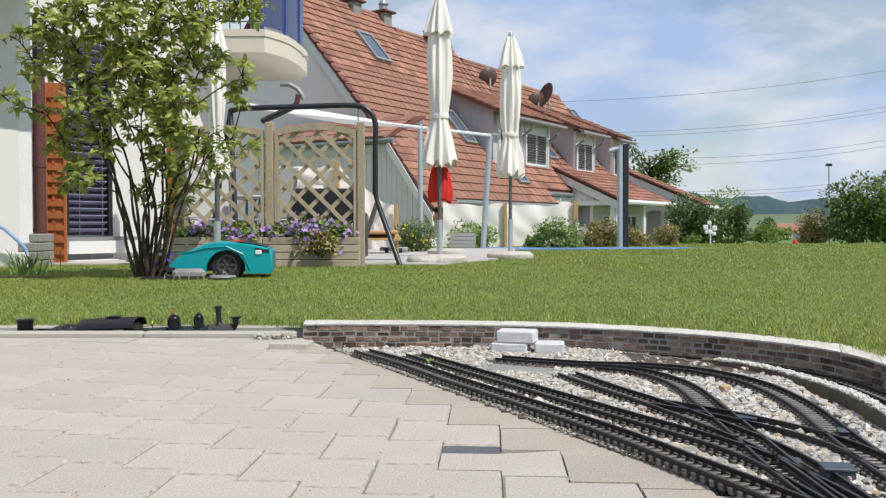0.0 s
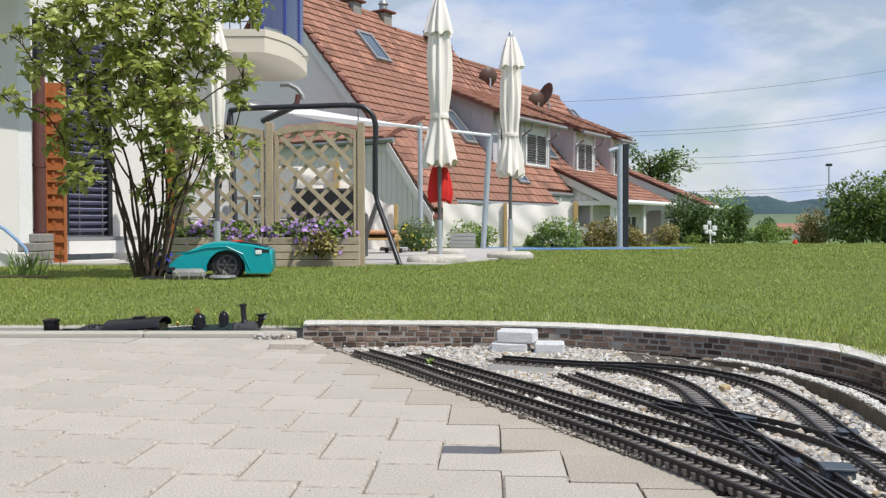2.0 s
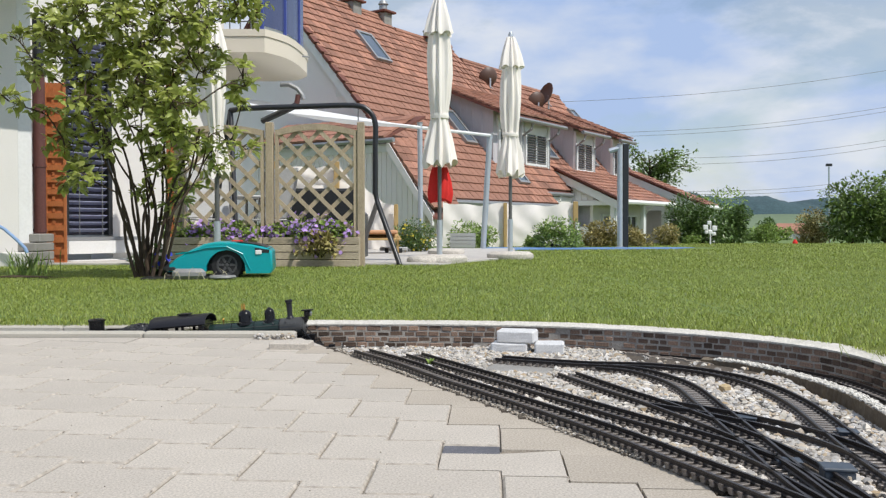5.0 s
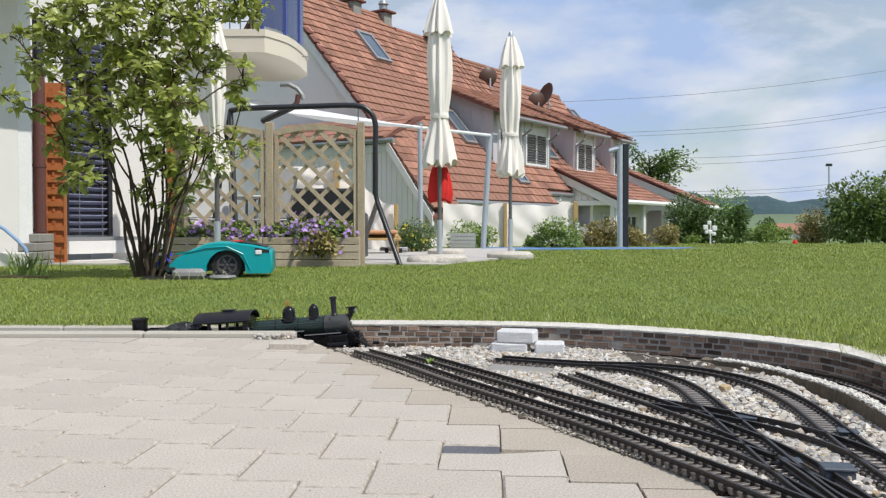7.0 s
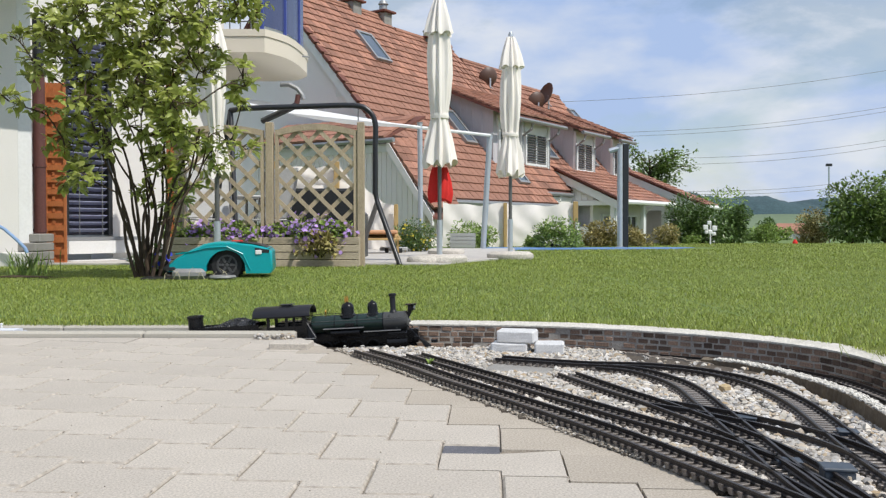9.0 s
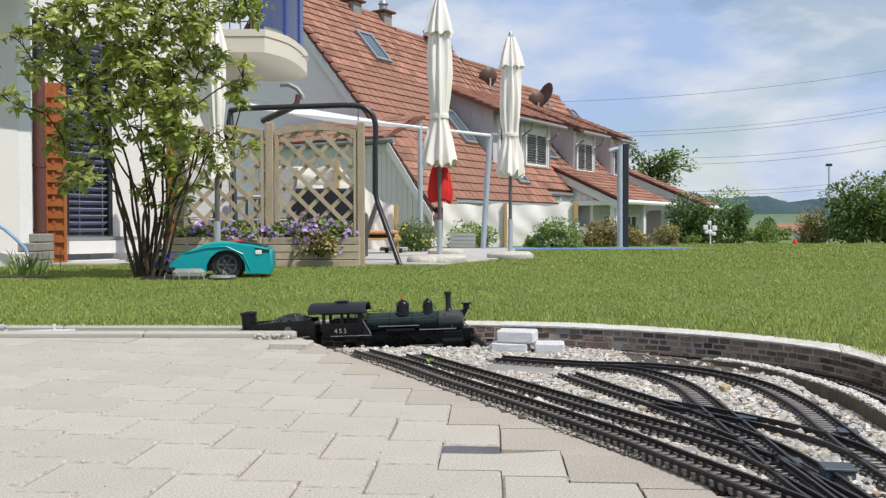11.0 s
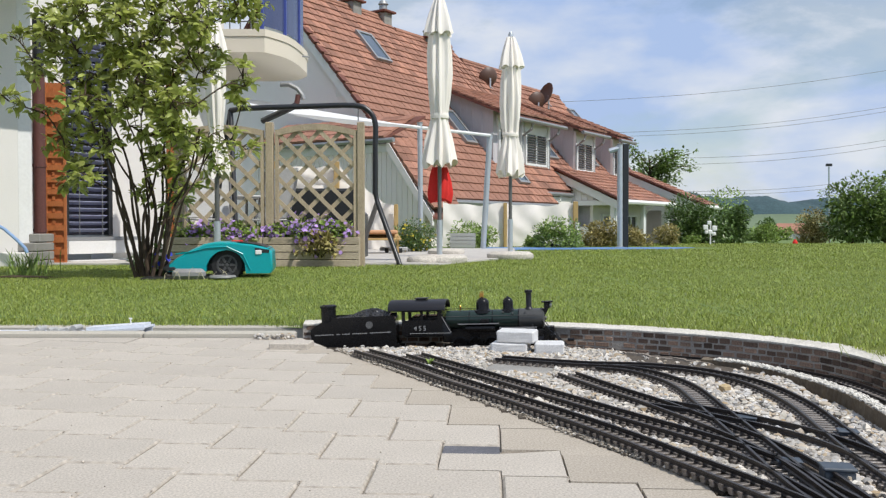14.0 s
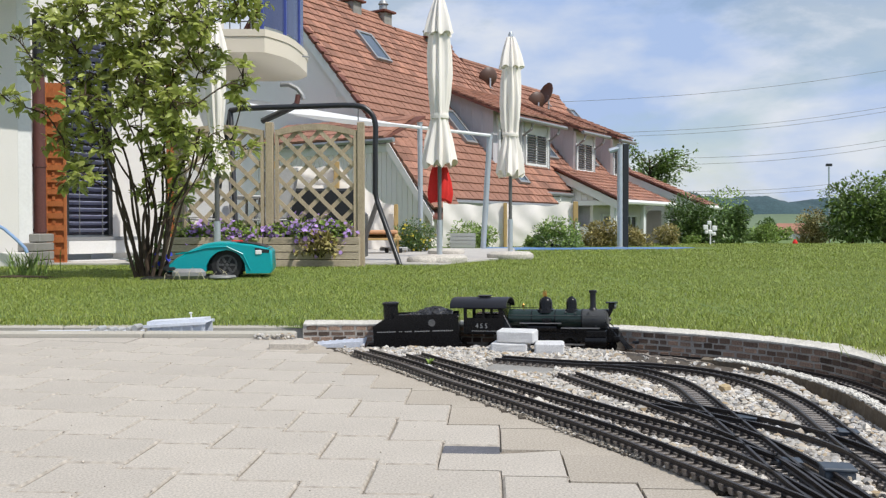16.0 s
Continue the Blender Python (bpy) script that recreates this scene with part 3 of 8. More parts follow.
track(TRACK_1, "brown-sleepered model railway track along the paving edge", z=YARD_Z + 0.001, tie=TIE_CUT)
track(TRACK_2, "brown-sleepered model railway track on pale gravel", z=YARD_Z, skip=((74, 200),))
track(TRACK_3, "model railway siding ending at a concrete slab", z=YARD_Z, skip=((34, 200),))
track(TRACK_4, "curved turnout track crossing the yard", z=YARD_Z)
track(TRACK_5, "curved model railway track leading round the yard", z=YARD_Z)
track(TRACK_6, "connecting turnout track between two yard lines", z=YARD_Z, ties=False)

# the line of the train, sunken at first and climbing beside the brick wall
LINE_PLAN = [(-4.4, 3.13), (-2.2, 3.115), (-1.2, 3.10), (-0.8, 3.09), (-0.44, 3.075), (0.0, 3.05), (0.4, 2.975), (0.72, 2.80), (0.93, 2.6), (1.045, 2.38), (1.065, 2.1),
             (1.04, 1.7), (1.0, 1.2), (0.98, 0.6)]
GRADE = [(-4.4, -0.13), (-1.2, -0.124), (-0.95, -0.117), (-0.75, -0.103), (-0.53, -0.084), (-0.33, -0.068), (-0.08, -0.057), (0.38, -0.042), (1.2, -0.03)]


def grade(x):
    for (a, za), (b, zb) in zip(GRADE, GRADE[1:]):
        if x <= b:
            t = min(max((x - a) / (b - a), 0), 1)
            t = t * t * (3 - 2 * t) * 0.35 + t * 0.65
            return za + (zb - za) * t
    return GRADE[-1][1]


MAIN = [Vector((p.x, p.y, grade(p.x) if p.y > 2.4 else -0.03)) for p in spline([(x, y, 0) for x, y in LINE_PLAN], 24)]
main = thing("railway_track", "sunken main track of the garden railway beside the brick wall", "railway track", group="garden railway tracks")
for s in (-1, 1):
    part("rail", rail_geo(MAIN, s * (GAUGE / 2 + 0.0015), -RAIL_H), M_RAIL, main)
k = 0
for p, t in resample(MAIN, 0.0205):
    if -0.9 < p.x and k < 295:
        ob = new("sleeper", TIE)
        ob.parent = main
        ob.matrix_basis = Matrix.Translation((p.x, p.y, p.z - RAIL_H + 0.0004)) @ Matrix.Rotation(math.atan2(t.y, t.x), 4, "Z")
        k += 1

# bed of the yard and pale gravel
g = Geo()


def bed_z(x, y):
    """Height of the gravel: level in the yard, falling to the sunken track."""
    best = min(MAIN, key=lambda p: (p.x - x) ** 2 + (p.y - y) ** 2)
    d = math.hypot(best.x - x, best.y - y)
    low = best.z - RAIL_H - 0.006
    u = min(max((0.24 - x) / 0.12, 0), 1)
    t = min(max((d - 0.075 - 0.185 * u) / (0.22 - 0.13 * u), 0), 1)
    if x > 0.5 and x - 0.5 > (2.55 - y) * 0.1:
        t = min(max((d - 0.14) / 0.04, 0), 1) * (0.55 if d < 0.24 else 1.0)
    return low + (0.0035 - low) * t


xs = [-0.75 + i * 0.03 for i in range(66)]
ys = [0.6 + i * 0.03 for i in range(85)]


def over_paving(x, y):
    t = (EDGE_B - EDGE_A).normalized()
    return (x - EDGE_A.x) * t.y - (y - EDGE_A.y) * t.x > 0.012


v, f = [], []
for x in xs:
    for y in ys:
        z = bed_z(x, y)
        v.append((x, y, z - (0.05 if over_paving(x, y) else 0)))
for i in range(len(xs) - 1):
    for j in range(len(ys) - 1):
        a = i * len(ys) + j
        f.append((a, a + len(ys), a + len(ys) + 1, a + 1))
g.add(v, f)
solid("ballast_bed", g, M_BED, "brown fine bed under the gravel of the yard", "gravel bed", kind="structure", smooth=True)

m_gravel = mat("pale_gravel", (0.6, 0.56, 0.5), 0.85, None, 160, 60, 0.12, 0.2, islevar=0.1)
gn, gl = m_gravel.node_tree.nodes, m_gravel.node_tree.links
ramp = island_ramp(m_gravel, [(0.46, 0.44, 0.41), (0.30, 0.28, 0.26), (0.56, 0.55, 0.53), (0.36, 0.26, 0.15), (0.47, 0.44, 0.38), (0.16, 0.145, 0.13), (0.62, 0.585, 0.52), (0.38, 0.32, 0.25), (0.54, 0.53, 0.52)])
geo_node = gn.new("ShaderNodeNewGeometry")
gl.new(geo_node.outputs["Random Per Island"], ramp.inputs[0])
hs = [q for q in gn if q.type == "HUE_SAT"][0]
gl.new(ramp.outputs[0], hs.inputs["Color"])

RIM = spline([(0.50, 2.50, 0), (0.563, 2.455, 0), (0.67, 2.42, 0), (0.764, 2.34, 0), (0.825, 2.235, 0), (0.86, 2.1, 0), (0.877, 1.97, 0), (0.878, 1.83, 0), (0.85, 1.6, 0), (0.83, 1.2, 0), (0.82, 0.7, 0)], 10)
BORDER = [Vector((0.40, 2.66, 0)), Vector((0.49, 2.605, 0)), Vector((0.60, 2.47, 0))] + RIM[30:]


def beyond_border(x, y):
    """Whether a place lies between the yard's border and the sunken track."""
    if x < 0.40:
        return False
    i = min(range(len(BORDER)), key=lambda j: (BORDER[j].x - x) ** 2 + (BORDER[j].y - y) ** 2)
    return (Vector((x, y, 0)) - BORDER[i]).dot(outward(BORDER, i)) > 0.004


TIE_SPOTS = []
for pts in (TRACK_1, TRACK_2, TRACK_3, TRACK_4, TRACK_5):
    TIE_SPOTS += [(p.x, p.y) for p, t in resample(spline([(x, y, 0) for x, y in pts], 8), 0.03)]
TIE_ARR = np.array(TIE_SPOTS)
rng = random.Random(21)
g = Geo()
made = 0
for trial in range(46000):
    x, y = rng.uniform(-0.62, 1.05), rng.uniform(0.95, 3.12)
    t = (EDGE_B - EDGE_A).normalized()
    side = (x - EDGE_A.x) * t.y - (y - EDGE_A.y) * t.x
    if side > -0.012 or abs(x) > y * 0.53 + 0.05:
        continue
    d = math.sqrt(((TIE_ARR - (x, y)) ** 2).sum(1).min())
    near = d < 0.042
    if near and rng.random() < 0.93:
        continue
    if abs((x - 0.207) * 0.961 - (y - 2.30) * 0.276) < 0.09 and abs((x - 0.207) * 0.276 + (y - 2.30) * 0.961) < 0.08:
        continue
    if beyond_border(x, y) and rng.random() < 0.975:
        continue
    if x > 0.52 and y > 2.31 - (x - 0.54) * 0.55 and rng.random() < 0.93:
        continue
    dm = min((p.x - x) ** 2 + (p.y - y) ** 2 for p in MAIN)
    if y > 2.67 and x < 0.14 and rng.random() < 0.97:
        continue
    if dm < (0.085 if x < -0.05 or x > 0.5 else 0.06) ** 2 and rng.random() < 0.96:
        continue
    if dm < 0.045 ** 2 and rng.random() < 0.9:
        continue
    r = rng.uniform(0.0038, 0.0088) * (0.5 if near or dm < 0.05 ** 2 else 1)
    if side > -0.06:
        r = min(r, 0.0055)
    elif rng.random() < 0.03 and not near:
        r *= 1.5
    z = bed_z(x, y) + r * 0.38
    g.blob((x, y, z), r * rng.uniform(0.85, 1.35), r * rng.uniform(0.8, 1.2), r * rng.uniform(0.62, 0.95), trial, 0.18, rng.uniform(0, 6.3))
    made += 1
    if made > 9500:
        break
for i in range(160):
    a = EDGE_A.lerp(EDGE_B, rng.random())
    r = rng.uniform(0.0018, 0.0042)
    q = a + Vector((0.888, 0.459)) * rng.uniform(-0.004, 0.022)
    g.blob((q.x, q.y, rng.uniform(0.002, 0.006)), r * 1.3, r, r * 0.7, i, 0.22, rng.uniform(0, 6.3))
grit = Geo()
for i in range(3200):
    a = EDGE_A.lerp(EDGE_B, rng.random())
    r = rng.uniform(0.0014, 0.003)
    q = a + Vector((0.888, 0.459)) * rng.uniform(0.0, 0.016)
    grit.blob((q.x, q.y, rng.uniform(-0.001, 0.006)), r * 1.3, r, r * 0.8, i, 0.25, rng.uniform(0, 6.3))
solid("grit", grit, mat("brown_grit", (0.36, 0.32, 0.265), 0.95, (0.22, 0.19, 0.155), 200, 30, 0.3, 0.5, islevar=0.45), "brown grit between paving and sleepers", "grit", kind="stuff")
solid("gravel", g, m_gravel, "pale rounded gravel between the model tracks", "gravel", kind="stuff", smooth=True)

M_RIM = mat("stained_concrete", (0.15, 0.118, 0.08), 0.95, (0.085, 0.068, 0.048), 120, 14, 0.3, 0.5, dist=0.004)
# low concrete rim with a rough white top between yard and main line
g = Geo()
rings = []
for i, p in enumerate(RIM):
    if i < 24:
        continue
    t = RIM[min(i + 1, len(RIM) - 1)] - RIM[max(i - 1, 0)]
    n = Vector((-t.y, t.x, 0)).normalized()
    k = [0.005 * (hash_noise(i * 5 + j) - 0.5) for j in range(4)]
    h = 0.016 if i > 14 else 0.008
    rings.append([tuple(p - n * (0.010 + k[0]) + Vector((0, 0, -0.03))), tuple(p - n * (0.010 + k[1]) + Vector((0, 0, h + k[2] * 0.4))),
                  tuple(p + n * (0.016 + k[3] * 2) + Vector((0, 0, h + 0.002 + k[0] * 0.6))), tuple(p + n * (0.02 + k[2]) + Vector((0, 0, -0.09)))])
g.strip(rings, closed=True)
solid("trim_rim", g, M_RIM, "low concrete rim beside the sunken track", "rim", kind="structure")
g = Geo()
for i in range(2600):
    a = rng.uniform(27, len(RIM) - 22)
    p = RIM[int(a)].lerp(RIM[int(a) + 1], a % 1)
    n = Vector((0.8, 0.45, 0)).normalized()
    r = rng.uniform(0.0015, 0.0042)
    q = p + n * rng.uniform(-0.008, 0.022)
    g.blob((q.x, q.y, 0.0175 + rng.uniform(-0.002, 0.003)), r * 1.2, r, r * 0.8, i, 0.25, rng.uniform(0, 6))
solid("white_chippings", g, mat("white_chips", (0.60, 0.575, 0.52), 0.9, (0.40, 0.38, 0.335), 180, 40, 0.25, 0.4, islevar=0.3), "rough white mortar and chippings along the rim", "gravel", kind="stuff")

g = Geo()
g.blob((0.637, 1.969, 0.012), 0.016, 0.013, 0.014, 5, 0.12, 0.4)
solid("field_stone", g, mat("ochre_stone", (0.42, 0.32, 0.18), 0.9, (0.33, 0.25, 0.14), 160, 40, 0.2, 0.3), "rounded ochre brown stone lying on the gravel", "stone", smooth=True)
g = Geo()
for k in range(5):
    a = k * 1.3
    b = (-0.036, 2.329, 0.006)
    g.tube([b, (b[0] + 0.006 * math.cos(a), b[1] + 0.006 * math.sin(a), 0.02), (b[0] + 0.013 * math.cos(a), b[1] + 0.013 * math.sin(a), 0.026)], [0.001, 0.0035, 0.0008], 5)
solid("seedling", g, M_BUSHY, "small yellow-green seedling between the sleepers", "seedling")
# white pebbles at the end of the kerb
g = Geo()
for i in range(170):
    r = rng.uniform(0.004, 0.008)
    g.blob((rng.uniform(-0.635, -0.50), rng.uniform(2.925, 2.968), rng.uniform(0.0, 0.012)), r * 1.2, r, r * 0.8, i, 0.2, i)
solid("pebbles", g, m_gravel, "white pebbles heaped at the kerb end", "gravel", kind="stuff")
# broken bark-brown edging slabs at the start of the rim
edging = thing("slate_edging", "row of broken brown slate edging pieces in the gravel", "edging")
M_EDGING = mat("brown_slate", (0.30, 0.26, 0.215), 0.92, (0.17, 0.14, 0.115), 140, 22, 0.35, 0.6, dist=0.003)
for i in range(10):
    p = Vector((0.47, 2.625, 0)).lerp(Vector((0.715, 2.375, 0)), i / 9) + Vector((0, rng.uniform(-0.004, 0.004), 0))
    h, w = 0.006 + 0.007 * hash_noise(i * 2.7), 0.019 + 0.004 * hash_noise(i * 5.1)
    g = Geo()
    top = [(-w, 0.0, -0.07), (-w, 0, h * 0.7), (-w * 0.8, 0, h), (-w * 0.1, 0, h * 0.92), (w * 0.6, 0, h * 0.85), (w * 0.95, 0, h * 0.5), (w, 0, -0.07)]
    g.prism([(x, y - 0.004, z) for x, y, z in top], (0, 0.008, 0), Matrix.Translation(p) @ Matrix.Rotation(radians(-30 + rng.uniform(-10, 10)), 4, "Z"))
    part("slab", g, M_EDGING, edging)
# granite setts stacked on a slab
def sett(x, y, z, sx, sy, sz, rz, label):
    g = Geo()
    g.box(-sx / 2, sx / 2, -sy / 2, sy / 2, 0, sz, r=0.004)
    b = bmesh.new()
    me = g.mesh("granite_sett", M_GRANITE)
    b.from_mesh(me)
    bmesh.ops.subdivide_edges(b, edges=b.edges, cuts=2, use_grid_fill=True)
    for v in b.verts:
        v.co += noise.noise_vector(v.co * 60 + Vector((x * 50, y * 9, z))) * 0.0016
    b.to_mesh(me)
    b.free()
    ob = tagged(new("granite_sett", me), label, "granite block", group="granite setts")
    ob.matrix_world = pose(x, y, z, 0, 0, rz)


sett(0.202, 2.605, 0.004, 0.108, 0.075, 0.030, -14, "light grey granite sett lying on gravel")
sett(0.314, 2.572, 0.004, 0.086, 0.075, 0.034, -8, "light grey granite sett lying on gravel")
sett(0.222, 2.605, 0.0342, 0.112, 0.08, 0.036, -16, "light grey granite sett stacked on two others")
g = Geo()
g.box(-0.095, 0.095, -0.085, 0.075, -0.03, 0.007, r=0.003)
ob = solid("concrete_slab", g, M_SLAB, "grey concrete slab sunk in the gravel", "concrete slab")
ob.matrix_world = pose(0.207, 2.30, -0.002, 0, 0, -16)
g = Geo()
g.box(-0.06, 0.062, -0.05, 0.04, -0.02, 0.021, r=0.003)
ob = solid("concrete_slab", g, M_PAVER, "small grey concrete slab at the paving corner", "concrete slab")
ob.matrix_world = pose(-0.473, 2.73, -0.002, 0, 0, -4)

# point motors
def point_motor(x, y, z, rz, sx, sy, sz):
    t = thing("point_motor", "dark blue-grey plastic point motor box beside a turnout", "point motor", pose(x, y, z, 0, 0, rz), "point motors")
    g = Geo()
    g.box(-sx / 2, sx / 2, -sy / 2, sy / 2, 0, sz * 0.75, r=0.0015)
    part("housing", g, M_MOTOR, t)
    g = Geo()
    g.box(-sx / 2 - 0.002, sx / 2 + 0.002, -sy / 2 - 0.002, sy / 2 + 0.002, sz * 0.75, sz, r=0.0015)
    part("cover", g, M_MOTOR, t)


M_MOTOR = mat("slate_blue_plastic", (0.055, 0.07, 0.09), 0.5, None, 60, 5, 0.15, 0.1)
point_motor(0.585, 1.29, 0.004, -10, 0.044, 0.036, 0.021)
point_motor(0.581, 1.664, 0.008, -25, 0.035, 0.03, 0.009)
point_motor(0.72, 1.549, 0.008, -15, 0.032, 0.03, 0.009)
point_motor(0.538, 1.354, 0.008, -10, 0.035, 0.026, 0.009)

# ---- train ----
MAIN_S = [0.0]
for a, b in zip(MAIN, MAIN[1:]):
    MAIN_S.append(MAIN_S[-1] + (b - a).length)


def on_main(s):
    i = int(np.searchsorted(MAIN_S, s)) - 1
    i = min(max(i, 0), len(MAIN) - 2)
    return MAIN[i].lerp(MAIN[i + 1], (s - MAIN_S[i]) / (MAIN_S[i + 1] - MAIN_S[i]))


def carriage(s_front, s_back, ref):
    """Pose of a vehicle whose two axles stand at those distances; its origin lies ref metres behind the front one, its x axis points ahead."""
    a, b = on_main(s_front), on_main(s_back)
    x = (a - b).normalized()
    y = Vector((0, 0, 1)).cross(x).normalized()
    z = x.cross(y)
    o = a - x * ref
    return Matrix(((x.x, y.x, z.x, o.x), (x.y, y.y, z.y, o.y), (x.z, y.z, z.z, o.z), (0, 0, 0, 1)))


def along(x0, x1, r, g=None, y=0.0, z=0.0, n=20):
    g = g or Geo()
    g.tube([(x0, y, z), (x1, y, z)], r, n)
    return g


# locomotive: origin under the chimney on the rail heads; x ahead
loco = thing("steam_locomotive", "black and dark green model steam locomotive rolling on the garden railway", "model locomotive")
BZ = 0.106
part("boiler", along(-0.285, -0.035, 0.0328, z=BZ, n=28), M_DKGREEN, loco, "dark green boiler", smooth=True)
part("smokebox", along(-0.035, 0.045, 0.0342, z=BZ, n=28), M_SMOKEBOX, loco, "graphite grey smokebox", smooth=True)
g = Geo()
g.lathe([(0.031, 0), (0.031, 0.003), (0.025, 0.007), (0.008, 0.009), (0.006, 0.014), (0.001, 0.015)], 20, pose(0.045, 0, BZ, 0, 90, 0))
part("smokebox_door", g, M_SMOKEBOX, loco, smooth=True)
for x in (-0.035, -0.125, -0.205):
    part("boiler_band", along(x - 0.0015, x + 0.0015, 0.0347 if x > -0.1 else 0.0334, z=BZ, n=28), M_BLACK, loco, smooth=True)
g = Geo()
g.lathe([(0.017, 0), (0.0115, 0.006), (0.0095, 0.010), (0.0100, 0.057), (0.0135, 0.058), (0.0135, 0.065), (0.0115, 0.067), (0.008, 0.067), (0.008, 0.03)], 18, pose(0, 0, BZ + 0.031))
part("chimney", g, M_BLACKROOF, loco, smooth=True)
for x, k in ((-0.072, 0.93), (-0.160, 1.18)):
    g = Geo()
    g.lathe([(0.027 * k, -0.008), (0.0255 * k, 0.001), (0.0205 * k, 0.004), (0.0192 * k, 0.008), (0.0192 * k, 0.025), (0.0175 * k, 0.034), (0.012 * k, 0.041), (0.005, 0.0445), (0.004, 0.047), (0.0005, 0.048)], 20,
            pose(x, 0, BZ + 0.0305))
    part("dome", g, M_BLACK, loco, smooth=True)
for x, y in ((-0.163, 0.004), (-0.157, -0.006), (-0.166, -0.008)):
    g = Geo()
    g.tube([(x, y, BZ + 0.076), (x, y, BZ + 0.090), (x + 0.001, y, BZ + 0.092), (x, y, BZ + 0.097)], [0.0022, 0.0026, 0.0013, 0.0016], 8)
    part("whistle", g, M_BRASS, loco, "brass whistle", smooth=True)
g = Geo()
g.tube([(-0.238, 0, BZ + 0.033), (-0.238, 0, BZ + 0.045), (-0.238, 0, BZ + 0.047), (-0.238, 0, BZ + 0.052)], [0.0014, 0.0035, 0.0042, 0.001], 10)
part("bell", g, M_BRASS, loco, "small brass bell", smooth=True)
g = Geo()
g.tube([(-0.30, 0, BZ + 0.036), (-0.25, 0.006, BZ + 0.038), (-0.2, 0.01, BZ + 0.036), (-0.175, 0.01, BZ + 0.036)], 0.0012, 6)
part("pipe", g, M_BLACK, loco)
for sy in (-1, 1):
    for x0, x1, z, m in ((-0.240, -0.100, 0.098, M_BLACKROOF), (-0.10, 0.028, 0.083, M_BLACKROOF)):
        g = Geo()
        g.box(x0, x1, sy * 0.050 - 0.010, sy * 0.050 + 0.010, z - 0.004, z, r=0.001)
        board = part("running_board", g, m, loco)
        g = Geo()
        g.box(x0, x1, sy * 0.0608 - 0.0006, sy * 0.0608 + 0.0006, z - 0.0026, z - 0.0006)
        part("edge_line", g, M_LETTER, board, "thin pale grey edge line")
    part("handrail", along(-0.29, 0.03, 0.0011, y=sy * 0.0375, z=BZ + 0.015, n=6), M_SMOKEBOX, loco)
    part("air_tank", along(-0.215, -0.115, 0.012, y=sy * 0.047, z=0.080, n=14), M_BLACK, loco, smooth=True)
    g = Geo()
    g.tube([(-0.02, sy * 0.05, 0.038), (0.05, sy * 0.05, 0.038)], [0.019, 0.019], 16)
    part("cylinder", g, M_BLACK, loco, smooth=True)
    g = Geo()
    g.box(-0.018, 0.048, sy * 0.05 - 0.015, sy * 0.05 + 0.015, 0.052, 0.074, r=0.002)
    part("valve_chest", g, M_BLACK, loco)
    g = Geo()
    g.tube([(0.034, sy * 0.03, BZ + 0.005), (0.082, sy * 0.042, 0.055)], 0.0018, 6)
    part("smokebox_brace", g, M_BLACK, loco)
g = Geo()
g.box(-0.30, 0.085, -0.020, 0.020, 0.030, 0.078, r=0.002)
g.box(0.070, 0.090, -0.055, 0.055, 0.042, 0.056, r=0.002)
part("frame", g, M_BLACK, loco)
g = Geo()
for i in range(-4, 5):
    g.tube([(0.090, i * 0.011, 0.046), (0.128 - abs(i) * 0.004, i * 0.0095, 0.012)], 0.0022, 6)
g.tube([(0.11, -0.045, 0.012), (0.128, 0, 0.012), (0.11, 0.045, 0.012)], 0.0028, 6)
part("pilot", g, M_BLACK, loco, "black cowcatcher")
part("coupler", along(0.128, 0.150, 0.005, z=0.030, n=8), M_BLACK, loco)
g = Geo()
g.box(0.052, 0.072, -0.012, 0.012, BZ + 0.034, BZ + 0.054, r=0.002)
g.box(0.043, 0.082, -0.015, 0.015, BZ + 0.054, BZ + 0.058, r=0.001)
lamp = part("headlight", g, M_BLACK, loco)
g = Geo()
g.lathe([(0.009, 0), (0.009, 0.004), (0.005, 0.006)], 14, pose(0.072, 0, BZ + 0.044, 0, 90, 0))
part("lens", g, M_STEEL, lamp, "silver lamp reflector", smooth=True)
g = Geo()
g.box(0.044, 0.066, -0.016, 0.016, BZ + 0.030, BZ + 0.034)
for sy in (-1, 1):
    g.prism([(0.044, sy * 0.012, BZ + 0.002), (0.050, sy * 0.012, BZ + 0.002), (0.066, sy * 0.012, BZ + 0.030), (0.048, sy * 0.012, BZ + 0.030)], (0, sy * 0.003, 0))
part("headlight_bracket", g, M_BLACK, loco)
